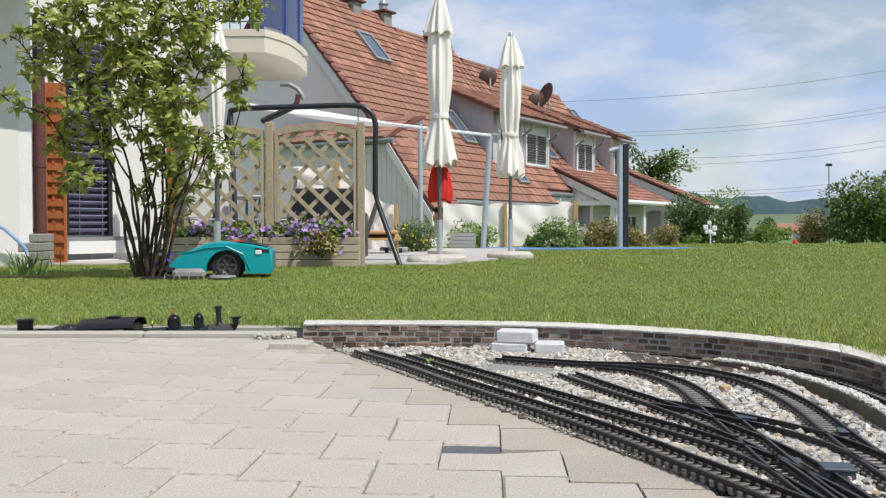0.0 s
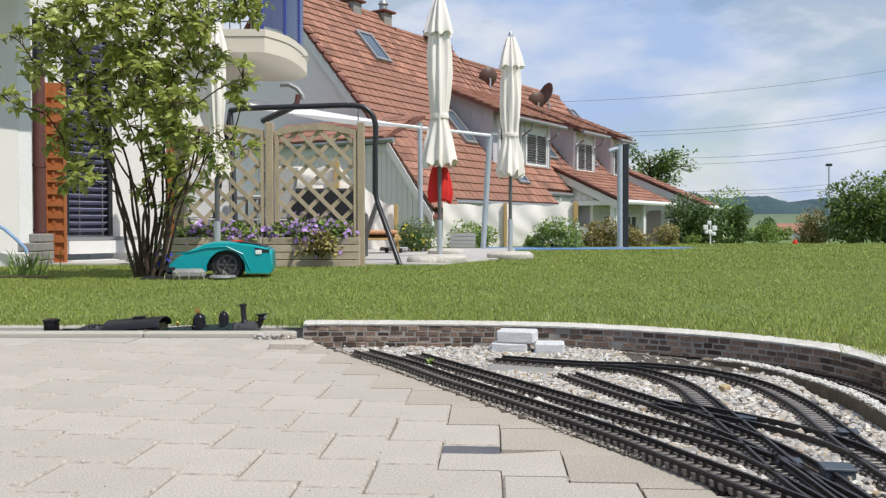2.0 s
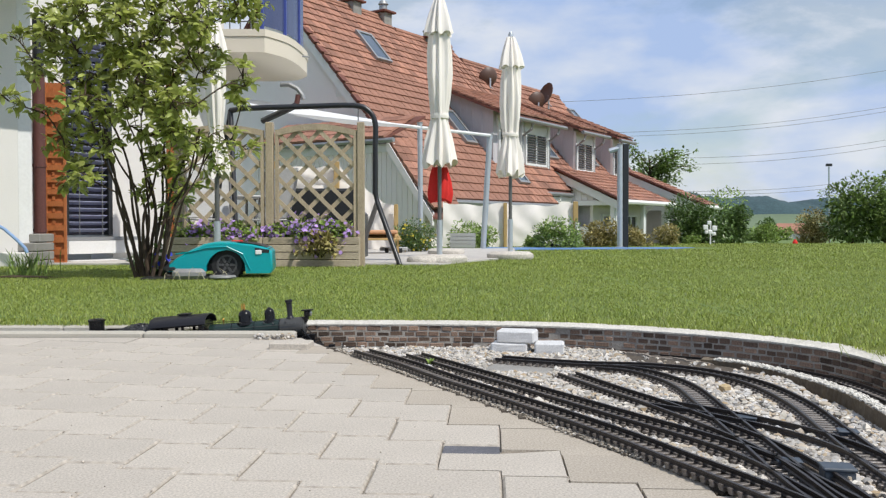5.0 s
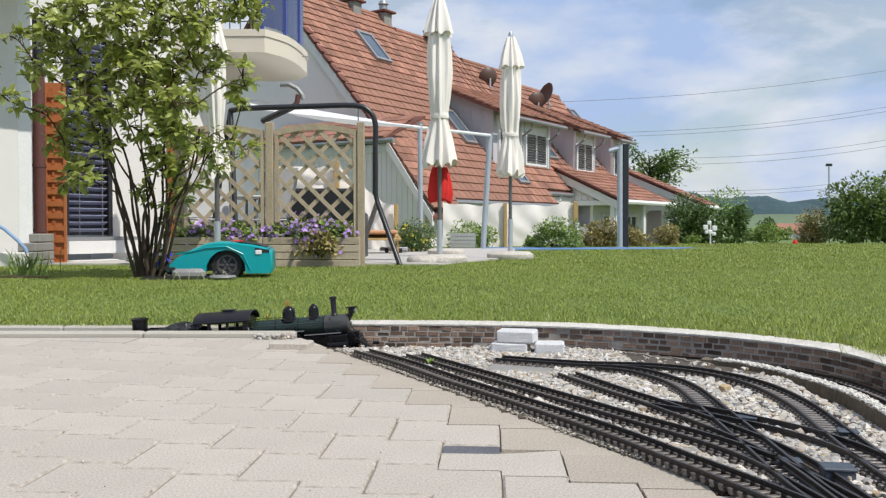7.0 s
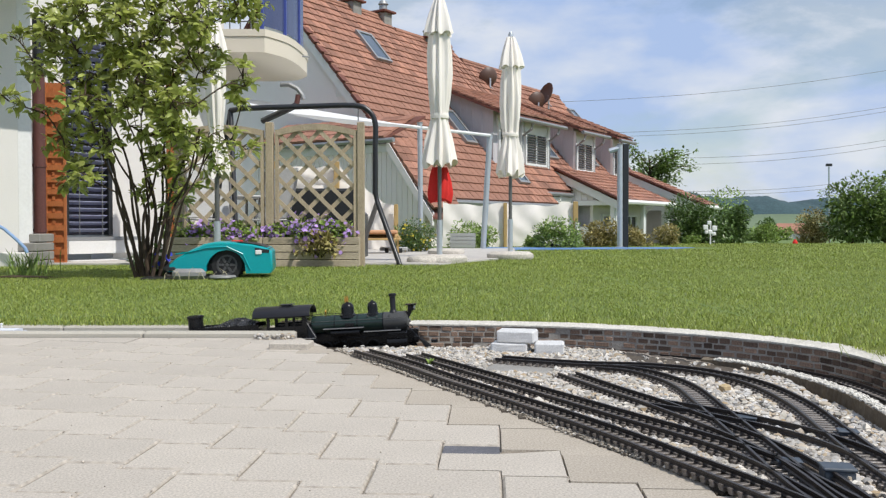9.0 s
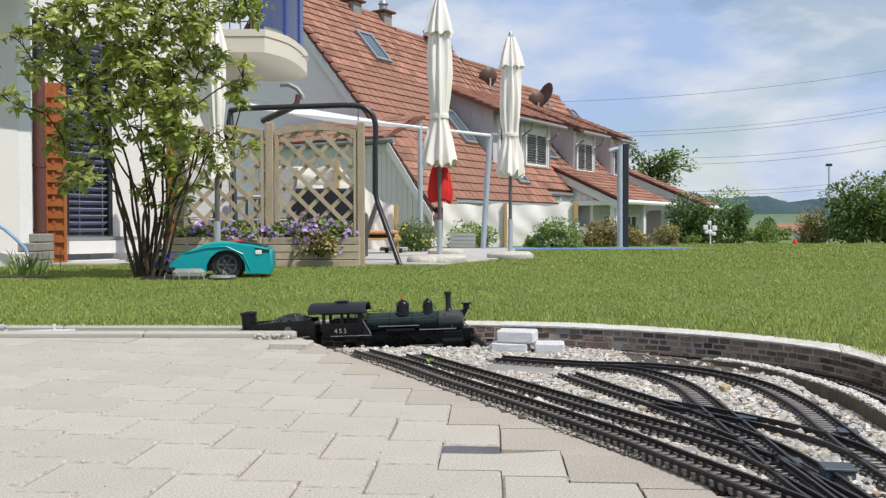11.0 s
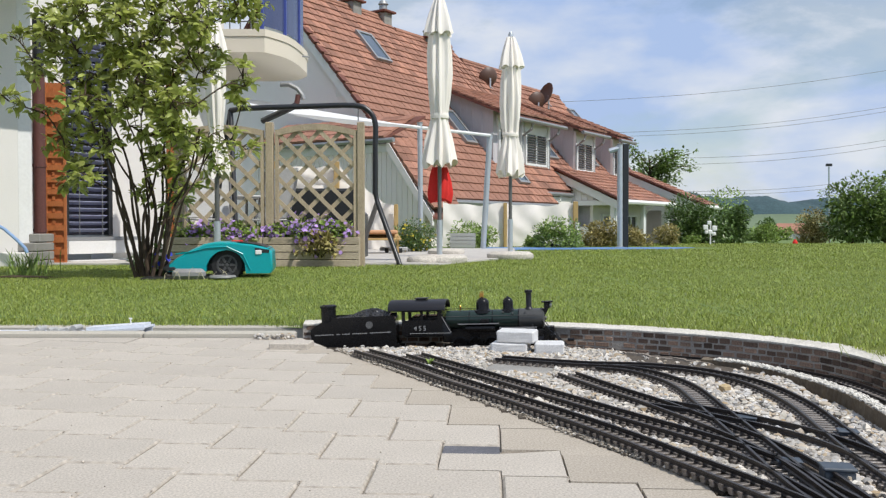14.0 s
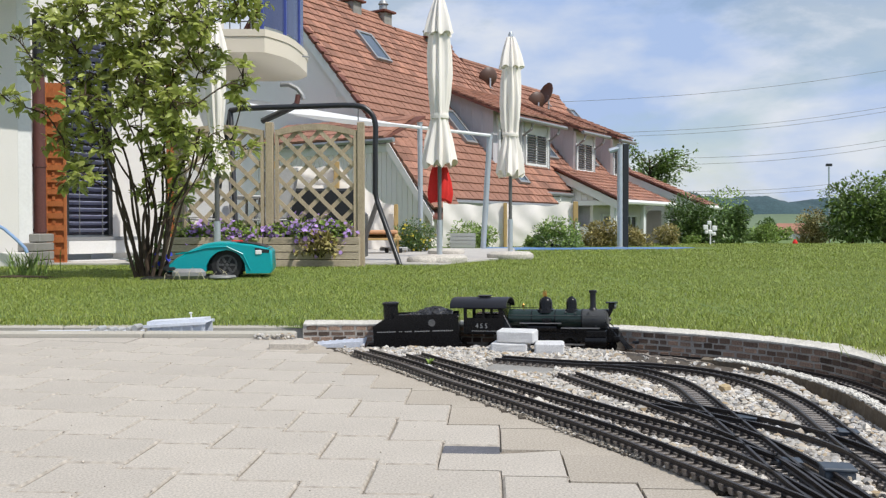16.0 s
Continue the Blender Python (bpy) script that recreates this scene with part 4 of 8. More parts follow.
# rivets and fittings round the smokebox and boiler
g = Geo()
for x in (-0.031, 0.040):
    for k in range(-7, 8):
        a = radians(k * 14)
        g.blob((x, math.sin(a) * 0.0344, BZ + math.cos(a) * 0.0344), 0.0013, 0.0013, 0.0013, k, 0.05)
part("rivet", g, M_SMOKEBOX, loco)
for sy in (-1, 1):
    for x, z in ((-0.055, 0.020), (-0.088, 0.024), (-0.012, 0.022), (0.012, -0.022)):
        g = Geo()
        y = sy * math.sqrt(max(0.0328 ** 2 - z * z, 0.0001))
        g.tube([(x, y * 0.95, BZ + z), (x, y + sy * 0.006, BZ + z + 0.003)], [0.0022, 0.003], 8)
        part("valve", g, M_SMOKEBOX, loco)
    g = Geo()
    g.tube([(-0.295, sy * 0.058, 0.123), (-0.282, sy * 0.059, 0.098), (-0.266, sy * 0.060, 0.071)], 0.0010, 6)
    part("cab_brace", g, M_LETTER, loco, "pale diagonal pipe")
    g = Geo()
    g.box(-0.407, -0.266, sy * 0.0625 - 0.0006, sy * 0.0625 + 0.0006, 0.0672, 0.0690)
    part("edge_line", g, M_LETTER, loco)
    g = Geo()
    g.prism([(-0.296, sy * 0.058, 0.060), (-0.262, sy * 0.058, 0.060), (-0.270, sy * 0.052, 0.085), (-0.296, sy * 0.046, 0.128)], (0, -sy * 0.003, 0))
    part("firebox_skirt", g, M_BLACK, loco)
    g = Geo()
    g.tube([(-0.24, sy * 0.042, 0.092), (-0.20, sy * 0.044, 0.062), (-0.12, sy * 0.046, 0.060), (-0.04, sy * 0.046, 0.064)], 0.002, 6)
    part("pipe", g, M_BLACK, loco)
    g = Geo()
    g.box(-0.165, -0.135, sy * 0.046 - 0.008, sy * 0.046 + 0.008, 0.099, 0.112, r=0.002)
    part("air_pump", g, M_BLACK, loco)
# cab
CX0, CX1 = -0.455, -0.295
for sy in (-1, 1):
    g = Geo()
    y0, y1 = sorted((sy * 0.062, sy * 0.0595))
    g.box(CX0 + 0.02, CX1, y0, y1, 0.060, 0.113)
    g.box(CX0 + 0.02, CX0 + 0.032, y0, y1, 0.113, 0.150)
    g.box(CX0 + 0.085, CX0 + 0.095, y0, y1, 0.113, 0.150)
    g.box(CX1 - 0.016, CX1, y0, y1, 0.113, 0.150)
    g.box(CX0 + 0.02, CX1, y0, y1, 0.142, 0.152)
    side = part("cab_side", g, M_BLACK, loco)
    g = Geo()
    g.box(CX0 + 0.115, CX0 + 0.117, y0, y1, 0.113, 0.143)
    g.box(CX0 + 0.095, CX1 - 0.016, y0, y1, 0.127, 0.129)
    part("window_bar", g, M_BLACK, side)
g = Geo()
g.box(CX1 - 0.003, CX1, -0.06, 0.06, 0.060, 0.158)
g.box(CX0 + 0.02, CX1, -0.058, 0.058, 0.056, 0.060)
part("cab_front", g, M_BLACK, loco)
g = Geo()
rings = []
for x in (CX0 - 0.027, CX0 - 0.023, CX1 + 0.008, CX1 + 0.012):
    s = 1.0 if CX0 - 0.024 <= x <= CX1 + 0.009 else 0.985
    up = [(x, 0.070 * s * math.sin(a), 0.146 + 0.034 * math.cos(a) ** 0.8 * s) for a in [radians(-88 + 11 * k) for k in range(17)]]
    dn = [(x, p[1] * 0.96, p[2] - 0.003) for p in reversed(up)]
    rings.append(up + dn)
g.strip(rings, closed=True)
part("cab_roof", g, M_BLACKROOF, loco, "satin black arched cab roof", smooth=True)
g = Geo()
g.box(-0.390, -0.356, -0.018, 0.018, 0.178, 0.183, r=0.001)
g.box(-0.396, -0.350, -0.022, 0.022, 0.183, 0.186, r=0.001)
part("roof_vent", g, M_BLACKROOF, loco)
g = Geo()
g.box(CX0 + 0.05, CX1 - 0.01, -0.04, 0.04, 0.06, 0.125, r=0.004)
part("backhead", g, M_BLACK, loco)
for sy in (-1, 1):
    curve = bpy.data.curves.new("cab_number", "FONT")
    curve.body, curve.size, curve.extrude, curve.align_x = "455", 0.023, 0.0003, "CENTER"
    curve.space_character = 1.4
    curve.materials.append(M_LETTER)
    text = new("cab_number_text", curve)
    bpy.context.view_layer.update()
    me = bpy.data.meshes.new_from_object(text.evaluated_get(bpy.context.evaluated_depsgraph_get()))
    bpy.data.objects.remove(text)
    ob = new("cab_number", me)
    ob.parent = loco
    ob.matrix_basis = pose(-0.372, sy * 0.0626, 0.078, 90, 0, 0 if sy < 0 else 180)
    tagged(ob, "pale grey painted cab number")


def wheel_mesh(r, spokes, width=0.008):
    g = Geo()
    g.lathe([(r, -width / 2), (r * 1.07, -width / 2), (r * 1.07, -width / 2 + 0.0015), (r, -width / 2 + 0.002), (r, width / 2), (r * 0.86, width / 2), (r * 0.86, -width / 2)], 24)
    g.lathe([(r * 0.22, -width / 2), (r * 0.22, width / 2)], 10)
    for k in range(spokes):
        g.box(0.0, r * 0.9, -r * 0.045, r * 0.045, -width / 4, width / 4, Matrix.Rotation(2 * math.pi * k / spokes, 4, "Z"))
    return g.mesh("wheel", M_BLACK)


DRIVER, SMALL = wheel_mesh(0.024, 12), wheel_mesh(0.0135, 8)
WHEELS = []


def axle(owner, x, r, me, width=0.0235):
    ob = new("wheelset")
    ob.empty_display_size = 0.02
    ob.parent = owner
    ob.matrix_basis = pose(x, 0, r)
    for sy in (-1, 1):
        w = new("wheel", me)
        w.parent = ob
        w.matrix_basis = pose(0, sy * (width + 0.002), 0, 90 if sy < 0 else -90, 0, 0)
    g = Geo()
    g.tube([(0, -0.028, 0), (0, 0.028, 0)], 0.003, 8)
    part("shaft", g, M_STEEL, ob)
    WHEELS.append((ob, x, r))
    return ob


for x in (-0.075, -0.130, -0.185, -0.240):
    axle(loco, x, 0.024, DRIVER)
axle(loco, 0.062, 0.0135, SMALL)
axle(loco, -0.345, 0.0135, SMALL)
for sy in (-1, 1):
    g = Geo()
    g.box(-0.243, -0.072, sy * 0.034 - 0.0015, sy * 0.034 + 0.0015, 0.013, 0.019)
    part("side_rod", g, M_STEEL, loco, "steel side rod")
    g = Geo()
    g.box(-0.135, 0.0, sy * 0.040 - 0.0012, sy * 0.040 + 0.0012, 0.022, 0.027)
    part("main_rod", g, M_STEEL, loco)

# tender: origin under the middle of its hatch
tender = thing("tender", "black model tender loaded with coal behind the locomotive", "model tender")
g = Geo()
side = [(-0.044, 0.095), (-0.044, 0.014), (0.252, 0.014), (0.252, 0.121), (0.062, 0.121), (0.026, 0.121), (0.016, 0.117), (-0.010, 0.117)]
g.prism([(x, -0.056, z) for x, z in side], (0, 0.112, 0))
body = part("tank", g, M_BLACK, tender)
g = Geo()
for y in (-0.056, 0.054):
    g.box(0.03, 0.248, y, y + 0.002, 0.121, 0.132)
g.box(0.03, 0.032, -0.054, 0.054, 0.121, 0.132)
part("coal_board", g, M_BLACK, tender)
g = Geo()
rings = []
for i in range(13):
    x = 0.034 + i * 0.0165
    h = 0.030 * math.exp(-((i - 8) / 4.2) ** 2)
    rings.append([(x, -0.053 + j * 0.0133, 0.122 + h * math.cos((j - 4) / 4 * 1.4) + 0.003 * hash_noise(i * 9 + j)) for j in range(9)])
g.strip(rings)
part("coal_heap", g, M_COAL, tender)
g = Geo()
for i in range(420):
    a, b = rng.uniform(0.038, 0.225), rng.uniform(-0.05, 0.05)
    h = 0.030 * math.exp(-(((a - 0.034) / 0.0165 - 8) / 4.2) ** 2) * math.cos(b / 0.053 * 1.4)
    r = rng.uniform(0.002, 0.0048)
    g.blob((a, b, 0.123 + h), r * 1.2, r, r * 0.9, i, 0.35, i)
tagged(part("coal", g, M_COAL, tender, "glossy lump coal"), kind="stuff")
g = Geo()
g.lathe([(0.0265, 0.10), (0.0265, 0.164), (0.030, 0.165), (0.030, 0.171), (0.024, 0.174)], 22, pose(0.012, 0, 0))
part("water_hatch", g, M_BLACK, tender, smooth=True)
g = Geo()
g.box(-0.05, 0.262, -0.05, 0.05, 0.024, 0.032, r=0.001)
g.box(0.248, 0.275, -0.006, 0.006, 0.02, 0.026)
g.box(-0.075, -0.05, -0.006, 0.006, 0.02, 0.026)
part("frame", g, M_BLACK, tender)
for sy in (-1, 1):
    g = Geo()
    for a, b in ((-0.026, 0.028), (0.040, 0.048), (0.058, 0.078), (0.088, 0.130), (0.142, 0.203)):
        y = sorted((sy * 0.0561, sy * 0.0567))
        x = -0.03 + (a + 0.026) * 1.14
        while x < -0.03 + (b + 0.026) * 1.14:
            g.box(x, x + 0.0048, y[0], y[1], 0.0738, 0.0768)
            x += 0.0066
    part("lettering_bar", g, M_LETTER, tender, "line of small grey lettering")
    g = Geo()
    g.lathe([(0.0005, 0), (0.0125, 0), (0.0125, 0.0006), (0.0005, 0.0006)], 20, pose(0.160, sy * 0.0561, 0.103, 90 if sy < 0 else -90, 0, 0))
    part("emblem", g, M_EMBLEM := mat("dim_grey_emblem", (0.13, 0.13, 0.13), 0.6, None, 300, 300, 0.5, 0), tender, "round grey emblem")
    for xc in (0.02, 0.185):
        g = Geo()
        g.box(xc - 0.036, xc + 0.036, sy * 0.040 - 0.002, sy * 0.040 + 0.002, 0.014, 0.022, r=0.001)
        g.box(xc - 0.008, xc + 0.008, sy * 0.040 - 0.003, sy * 0.040 + 0.003, 0.008, 0.024)
        part("truck_frame", g, M_BLACK, tender)
for xc in (0.02, 0.185):
    for dx in (-0.024, 0.024):
        axle(tender, xc + dx, 0.0135, SMALL)

# pale grey work wagon behind the tender, with a tilted ribbed tray on it
wagon = thing("work_wagon", "low pale grey model wagon with ribbed sides", "model wagon")
g = Geo()
g.box(-0.40, 0.0, -0.045, 0.045, 0.018, 0.026, r=0.001)
deck = part("deck", g, M_WAGON, wagon)
for sy in (-1, 1):
    g = Geo()
    g.box(-0.17, 0.0, sy * 0.047 - 0.002, sy * 0.047 + 0.002, 0.022, 0.044)
    part("side_sill", g, M_WAGON, wagon)
    for k in range(7):
        g = Geo()
        x = -0.165 + k * 0.026
        g.prism([(x, sy * 0.049, 0.020), (x + 0.008, sy * 0.049, 0.020), (x + 0.018, sy * 0.049, 0.046), (x + 0.010, sy * 0.049, 0.046)], (0, sy * 0.004, 0))
        part("side_rib", g, M_WAGON, wagon)
for x in (-0.05, -0.34):
    axle(wagon, x, 0.0135, SMALL)
TRAY = Matrix.Translation((-0.648, 0, 0.132)) @ Matrix.Rotation(radians(0.8), 4, "Y")
g = Geo()
g.box(-0.107, 0.107, -0.045, 0.045, 0.018, 0.022, TRAY)
tray = part("tray", g, M_WAGON, wagon, "tilted pale grey ribbed tray")
g = Geo()
g.box(-0.103, 0.103, -0.035, 0.035, 0.0225, 0.034, TRAY)
part("tray_top", g, M_WAGON, tray)
for sy in (-1, 1):
    g = Geo()
    g.box(-0.110, 0.110, sy * 0.050 - 0.003, sy * 0.050 + 0.003, 0.014, 0.024, TRAY)
    part("flange", g, M_WAGON, tray)
    g = Geo()
    g.box(-0.099, 0.105, sy * 0.043 - 0.001, sy * 0.043 + 0.001, -0.05, 0.018, TRAY)
    part("side_panel", g, M_WAGON, tray)
for sy in (-1, 1):
    for k in range(6):
        x = -0.094 + k * 0.0375
        g = Geo()
        g.add([(x, sy * 0.044, -0.045), (x + 0.007, sy * 0.044, -0.045), (x + 0.007, sy * 0.050, 0.016), (x, sy * 0.050, 0.016),
               (x, sy * 0.0435, 0.016), (x + 0.007, sy * 0.0435, 0.016)], [(0, 1, 2, 3), (0, 3, 4), (1, 5, 2), (0, 4, 5, 1), (3, 2, 5, 4)], TRAY)
        part("tray_rib", g, M_WAGON, tray)
g = Geo()
g.tube([(-0.603, 0, 0.15), (-0.603, 0, 0.184)], 0.0022, 8)
g.tube([(-0.608, 0, 0.184), (-0.598, 0, 0.184)], 0.003, 8)
part("brake_wheel_post", g, M_WHITE, tray)
g = Geo()
g.box(-0.75, -0.38, -0.01, 0.01, 0.012, 0.020)
for x in (-0.73, -0.66, -0.58):
    g.box(x, x + 0.02, -0.03, 0.03, 0.016, 0.115)
part("tray_support", g, M_WAGON, wagon)
axle(wagon, -0.70, 0.0135, SMALL)
trailer = thing("flat_wagon", "low pale grey model flat wagon with small fittings", "model wagon")
g = Geo()
g.box(-0.38, 0.0, -0.04, 0.04, 0.122, 0.130, r=0.001)
part("deck", g, M_WAGON, trailer)
for x, h in ((-0.012, 0.026), (-0.035, 0.018), (-0.07, 0.013), (-0.10, 0.015), (-0.14, 0.02), (-0.165, 0.010)):
    g = Geo()
    g.tube([(x, -0.03, 0.130 + h * 0.45), (x, -0.012, 0.130 + h * 0.5), (x, 0.03, 0.130 + h * 0.45)], [h * 0.42, h * 0.5, h * 0.42], 10)
    part("fitting", g, M_GREYPL, trailer)
for x in (-0.05, -0.3):
    g = Geo()
    g.box(x - 0.03, x + 0.03, -0.03, 0.03, 0.02, 0.122)
    part("bogie_frame", g, M_WAGON, trailer)
    axle(trailer, x, 0.0135, SMALL)

# distance of the chimney along the line at times, in seconds and metres
TRAVEL = [(0.0, 3.6154), (0.5, 3.635), (1.0, 3.6589), (1.5, 3.6826), (2.0, 3.7096), (2.5, 3.7316), (3.0, 3.7556), (3.5, 3.7779), (4.0, 3.8046), (6.5, 3.9859), (7.0, 4.0314), (7.5, 4.0777), (8.0, 4.1326), (8.5, 4.182), (9.0, 4.2364), (11.5, 4.4758), (12.0, 4.5186), (12.5, 4.5619), (13.0, 4.6097), (13.5, 4.6571), (14.0, 4.708), (14.5, 4.7583), (15.0, 4.8138), (15.5, 4.865), (16.0, 4.925)]


def travelled(t):
    ts, ss = [a for a, b in TRAVEL], [b for a, b in TRAVEL]
    i = min(max(int(np.searchsorted(ts, t)) - 1, 0), len(ts) - 2)
    h = ts[i + 1] - ts[i]
    k = (t - ts[i]) / h
    m0 = (ss[i + 1] - ss[max(i - 1, 0)]) / (ts[i + 1] - ts[max(i - 1, 0)])
    j = min(i + 2, len(ts) - 1)
    m1 = (ss[j] - ss[i]) / (ts[j] - ts[i])
    return ((2 * k ** 3 - 3 * k * k + 1) * ss[i] + (k ** 3 - 2 * k * k + k) * h * m0 + (3 * k * k - 2 * k ** 3) * ss[i + 1] + (k ** 3 - k * k) * h * m1)


def motions():
    times = [i * 0.25 for i in range(65)]
    walk(loco, [(t, carriage(travelled(t) - 0.075, travelled(t) - 0.24, -0.075)) for t in times])
    walk(tender, [(t, carriage(travelled(t) - 0.712 + 0.185, travelled(t) - 0.712 + 0.02, 0.185)) for t in times])
    walk(wagon, [(t, carriage(travelled(t) - 0.85, travelled(t) - 1.14, -0.05)) for t in times])
    # the tray rides up on its supports as the wagon climbs
    walk(tray, [(0, pose(0, 0, -0.024)), (10.5, pose(0, 0, -0.024)), (11.5, pose(0, 0, -0.019)), (12.5, pose(0, 0, -0.0105)), (13.5, pose(0, 0, -0.005)), (15.0, pose(0, 0, 0)), (16, pose(0, 0, 0))])
    walk(trailer, [(t, carriage(travelled(t) - 1.646, travelled(t) - 1.896, -0.05)) for t in times])
    fine = [i * 0.1 for i in range(161)]
    for ob, x, r in WHEELS:
        walk(ob, [(t, pose(x, 0, r, 0, math.degrees((travelled(t) - travelled(0)) / r), 0)) for t in fine])

# ---- neighbouring terrace of houses: x along the row, y up the slope, z up ----
ROW = Matrix(((0.548, -0.837, 0, -0.35), (0.837, 0.548, 0, 20.0), (0, 0, 1, 0), (0, 0, 0, 1)))
PITCH = 1.147
E_Z = 1.0
row_house = thing("terrace_house", "row of pale rendered houses with steep red tiled roofs", "house", ROW)


def roof_z(w):
    return E_Z + PITCH * w


SEGS = [(0.0, 4.95, 0.0, 4.92), (4.95, 6.75, 0.0, 4.6), (6.75, 8.1, 0.37, 4.6), (8.1, 11.4, 0.37, 4.2), (11.4, 14.6, 0.37, 3.8), (14.6, 16.2, 0.0, 2.5)]
# walls
g = Geo()
g.prism([(0.12, 0.25, -2.5), (0.12, 0.25, roof_z(0.25) - 0.1), (0.12, 4.9, roof_z(4.9) - 0.12), (0.12, 9.6, roof_z(0.2) - 0.12), (0.12, 9.6, -2.5)], (0.3, 0, 0))
part("wall", g, M_GABLE, row_house, "pale grey rendered gable wall")
for b in ((0.42, 16.0, 0.35, 0.6, -2.5, roof_z(0.35) - 0.15), (0.42, 16.0, 9.2, 9.5, -2.5, roof_z(0.2)), (15.7, 16.0, 0.6, 9.2, -2.5, 1.5)):
    g = Geo()
    g.box(*b)
    part("wall", g, M_GABLE, row_house, "pale rendered garden wall of the row")
# decks under the tiles
for k, (u0, u1, w0, w1) in enumerate(SEGS):
    g = Geo()
    d = Vector((0, 0, -0.10))
    g.prism([(u0, w0 - 0.02, roof_z(w0 - 0.02)), (u1, w0 - 0.02, roof_z(w0 - 0.02)), (u1, w1, roof_z(w1)), (u0, w1, roof_z(w1))], d)
    g.prism([(u0, w1, roof_z(w1)), (u1, w1, roof_z(w1)), (u1, 2 * w1 - w0, roof_z(w0)), (u0, 2 * w1 - w0, roof_z(w0))], d)
    roof = part("roof", g, M_VERGE, row_house, "steep red clay tiled roof")
    g = Geo()
    g.tube([(u0, w1, roof_z(w1) + 0.02), (u1, w1, roof_z(w1) + 0.02)], 0.10, 8)
    part("ridge_tile", g, M_TILE, roof)
    if k == 0:
        ROOF_A = roof

TILE_W, TILE_L = 0.285, 0.285
ct, st = 1 / math.hypot(1, PITCH), PITCH / math.hypot(1, PITCH)


def tile_rot(slope):
    return Matrix.Rotation(math.atan(slope), 4, "X") @ Matrix.Rotation(radians(-6.5), 4, "X")


def tile_shape(g, m=None):
    v = []
    for y, h in ((0, 0.0), (TILE_L + 0.05, 0.0)):
        v += [(0.0015, y, h - 0.01), (0.0015, y, h + 0.036), (TILE_W * 0.3, y, h + 0.046), (TILE_W * 0.62, y, h + 0.040), (TILE_W - 0.0015, y, h + 0.034), (TILE_W - 0.0015, y, h - 0.01)]
    f = [(0, 1, 2, 3, 4, 5), (1, 7, 8, 2), (2, 8, 9, 3), (3, 9, 10, 4), (0, 6, 7, 1), (4, 10, 11, 5)]
    g.add(v, f, m)


g = Geo()
tile_shape(g)
TILE = g.mesh("roof_tile", M_TILE)
rest, made = Geo(), 0


def lay(u0, u1, w0, w1, z0, slope, skip=None, pieces=False, parent=None):
    """Courses of tiles on a slope; the nearest ones are single pieces."""
    global made
    L = TILE_L / math.hypot(1, slope)
    rows = int((w1 - w0) / L) + 1
    for r in range(rows):
        w = w0 + r * L
        n = int((u1 - u0) / TILE_W)
        for c in range(n):
            u = u0 + c * (u1 - u0) / n
            if skip and skip(u + 0.14, w + 0.1):
                continue
            m = Matrix.Translation((u, w, z0 + slope * (w - w0) + 0.052 + 0.006 * hash_noise(r * 7.7 + c))) @ tile_rot(slope)
            if pieces and made < 300:
                ob = new("roof_tile", TILE)
                ob.parent = parent
                ob.matrix_basis = m
                made += 1
            else:
                tile_shape(rest, m)


DORM_U, DORM_F, DORM_B = 4.72, 1.0, 3.2


def in_dormer(u, w):
    return u > DORM_U - 0.1 and 0.85 < w < DORM_B - 0.1


lay(0.0, 4.95, -0.03, 2.9, roof_z(-0.03), PITCH, in_dormer, True, ROOF_A)
lay(0.0, 4.95, 2.9 - 2.9 % 0.001, 4.85, roof_z(2.9), PITCH, in_dormer)
lay(4.95, 6.75, -0.03, 0.35, roof_z(-0.03), PITCH)
lay(4.95, 14.4, 0.35, 0.95, roof_z(0.35), PITCH)
for u0, u1 in ((8.1, 10.0), (11.6, 13.15)):
    lay(u0, u1, 0.95, 3.0, roof_z(0.95), PITCH)
for u0, u1, w0, w1 in SEGS[1:]:
    lay(u0, u1, 3.1, w1 - 0.05, roof_z(3.1), PITCH)
# dormer band with its own shallow roof
dormer = new("dormer", None)
dormer.empty_display_size = 0.1
dormer.parent = row_house
tagged(dormer, "long grey clad dormer with white windows")
zf, zb = 3.62, roof_z(DORM_B) - 0.12
FRONTS = ((DORM_U, 8.1), (10.0, 11.6), (13.15, 14.3))
for u0, u1 in FRONTS:
    for u in (u0, u1 - 0.08):
        g = Geo()
        g.prism([(u, DORM_F, roof_z(DORM_F) - 0.25), (u, DORM_F, zf), (u, DORM_B, zb), (u, DORM_B - 0.1, roof_z(DORM_B - 0.1) - 0.2)], (0.08, 0, 0))
        part("cheek", g, M_BOARD, dormer, "grey clad dormer cheek")
    for k in range(1, 6):
        g = Geo()
        w = DORM_F + k * 0.36
        g.box(u0 - 0.012, u0, w, w + 0.02, roof_z(w) - 0.1, zf + (zb - zf) * (w - DORM_F) / (DORM_B - DORM_F) - 0.02)
        part("cheek_batten", g, M_BOARD, dormer)
    g = Geo()
    g.box(u0 + 0.08, u1 - 0.08, DORM_F, DORM_F + 0.12, roof_z(DORM_F) - 0.3, zf)
    part("front", g, M_BOARD, dormer, "grey clad dormer front")
sl = (zb - zf) / (DORM_B - DORM_F)
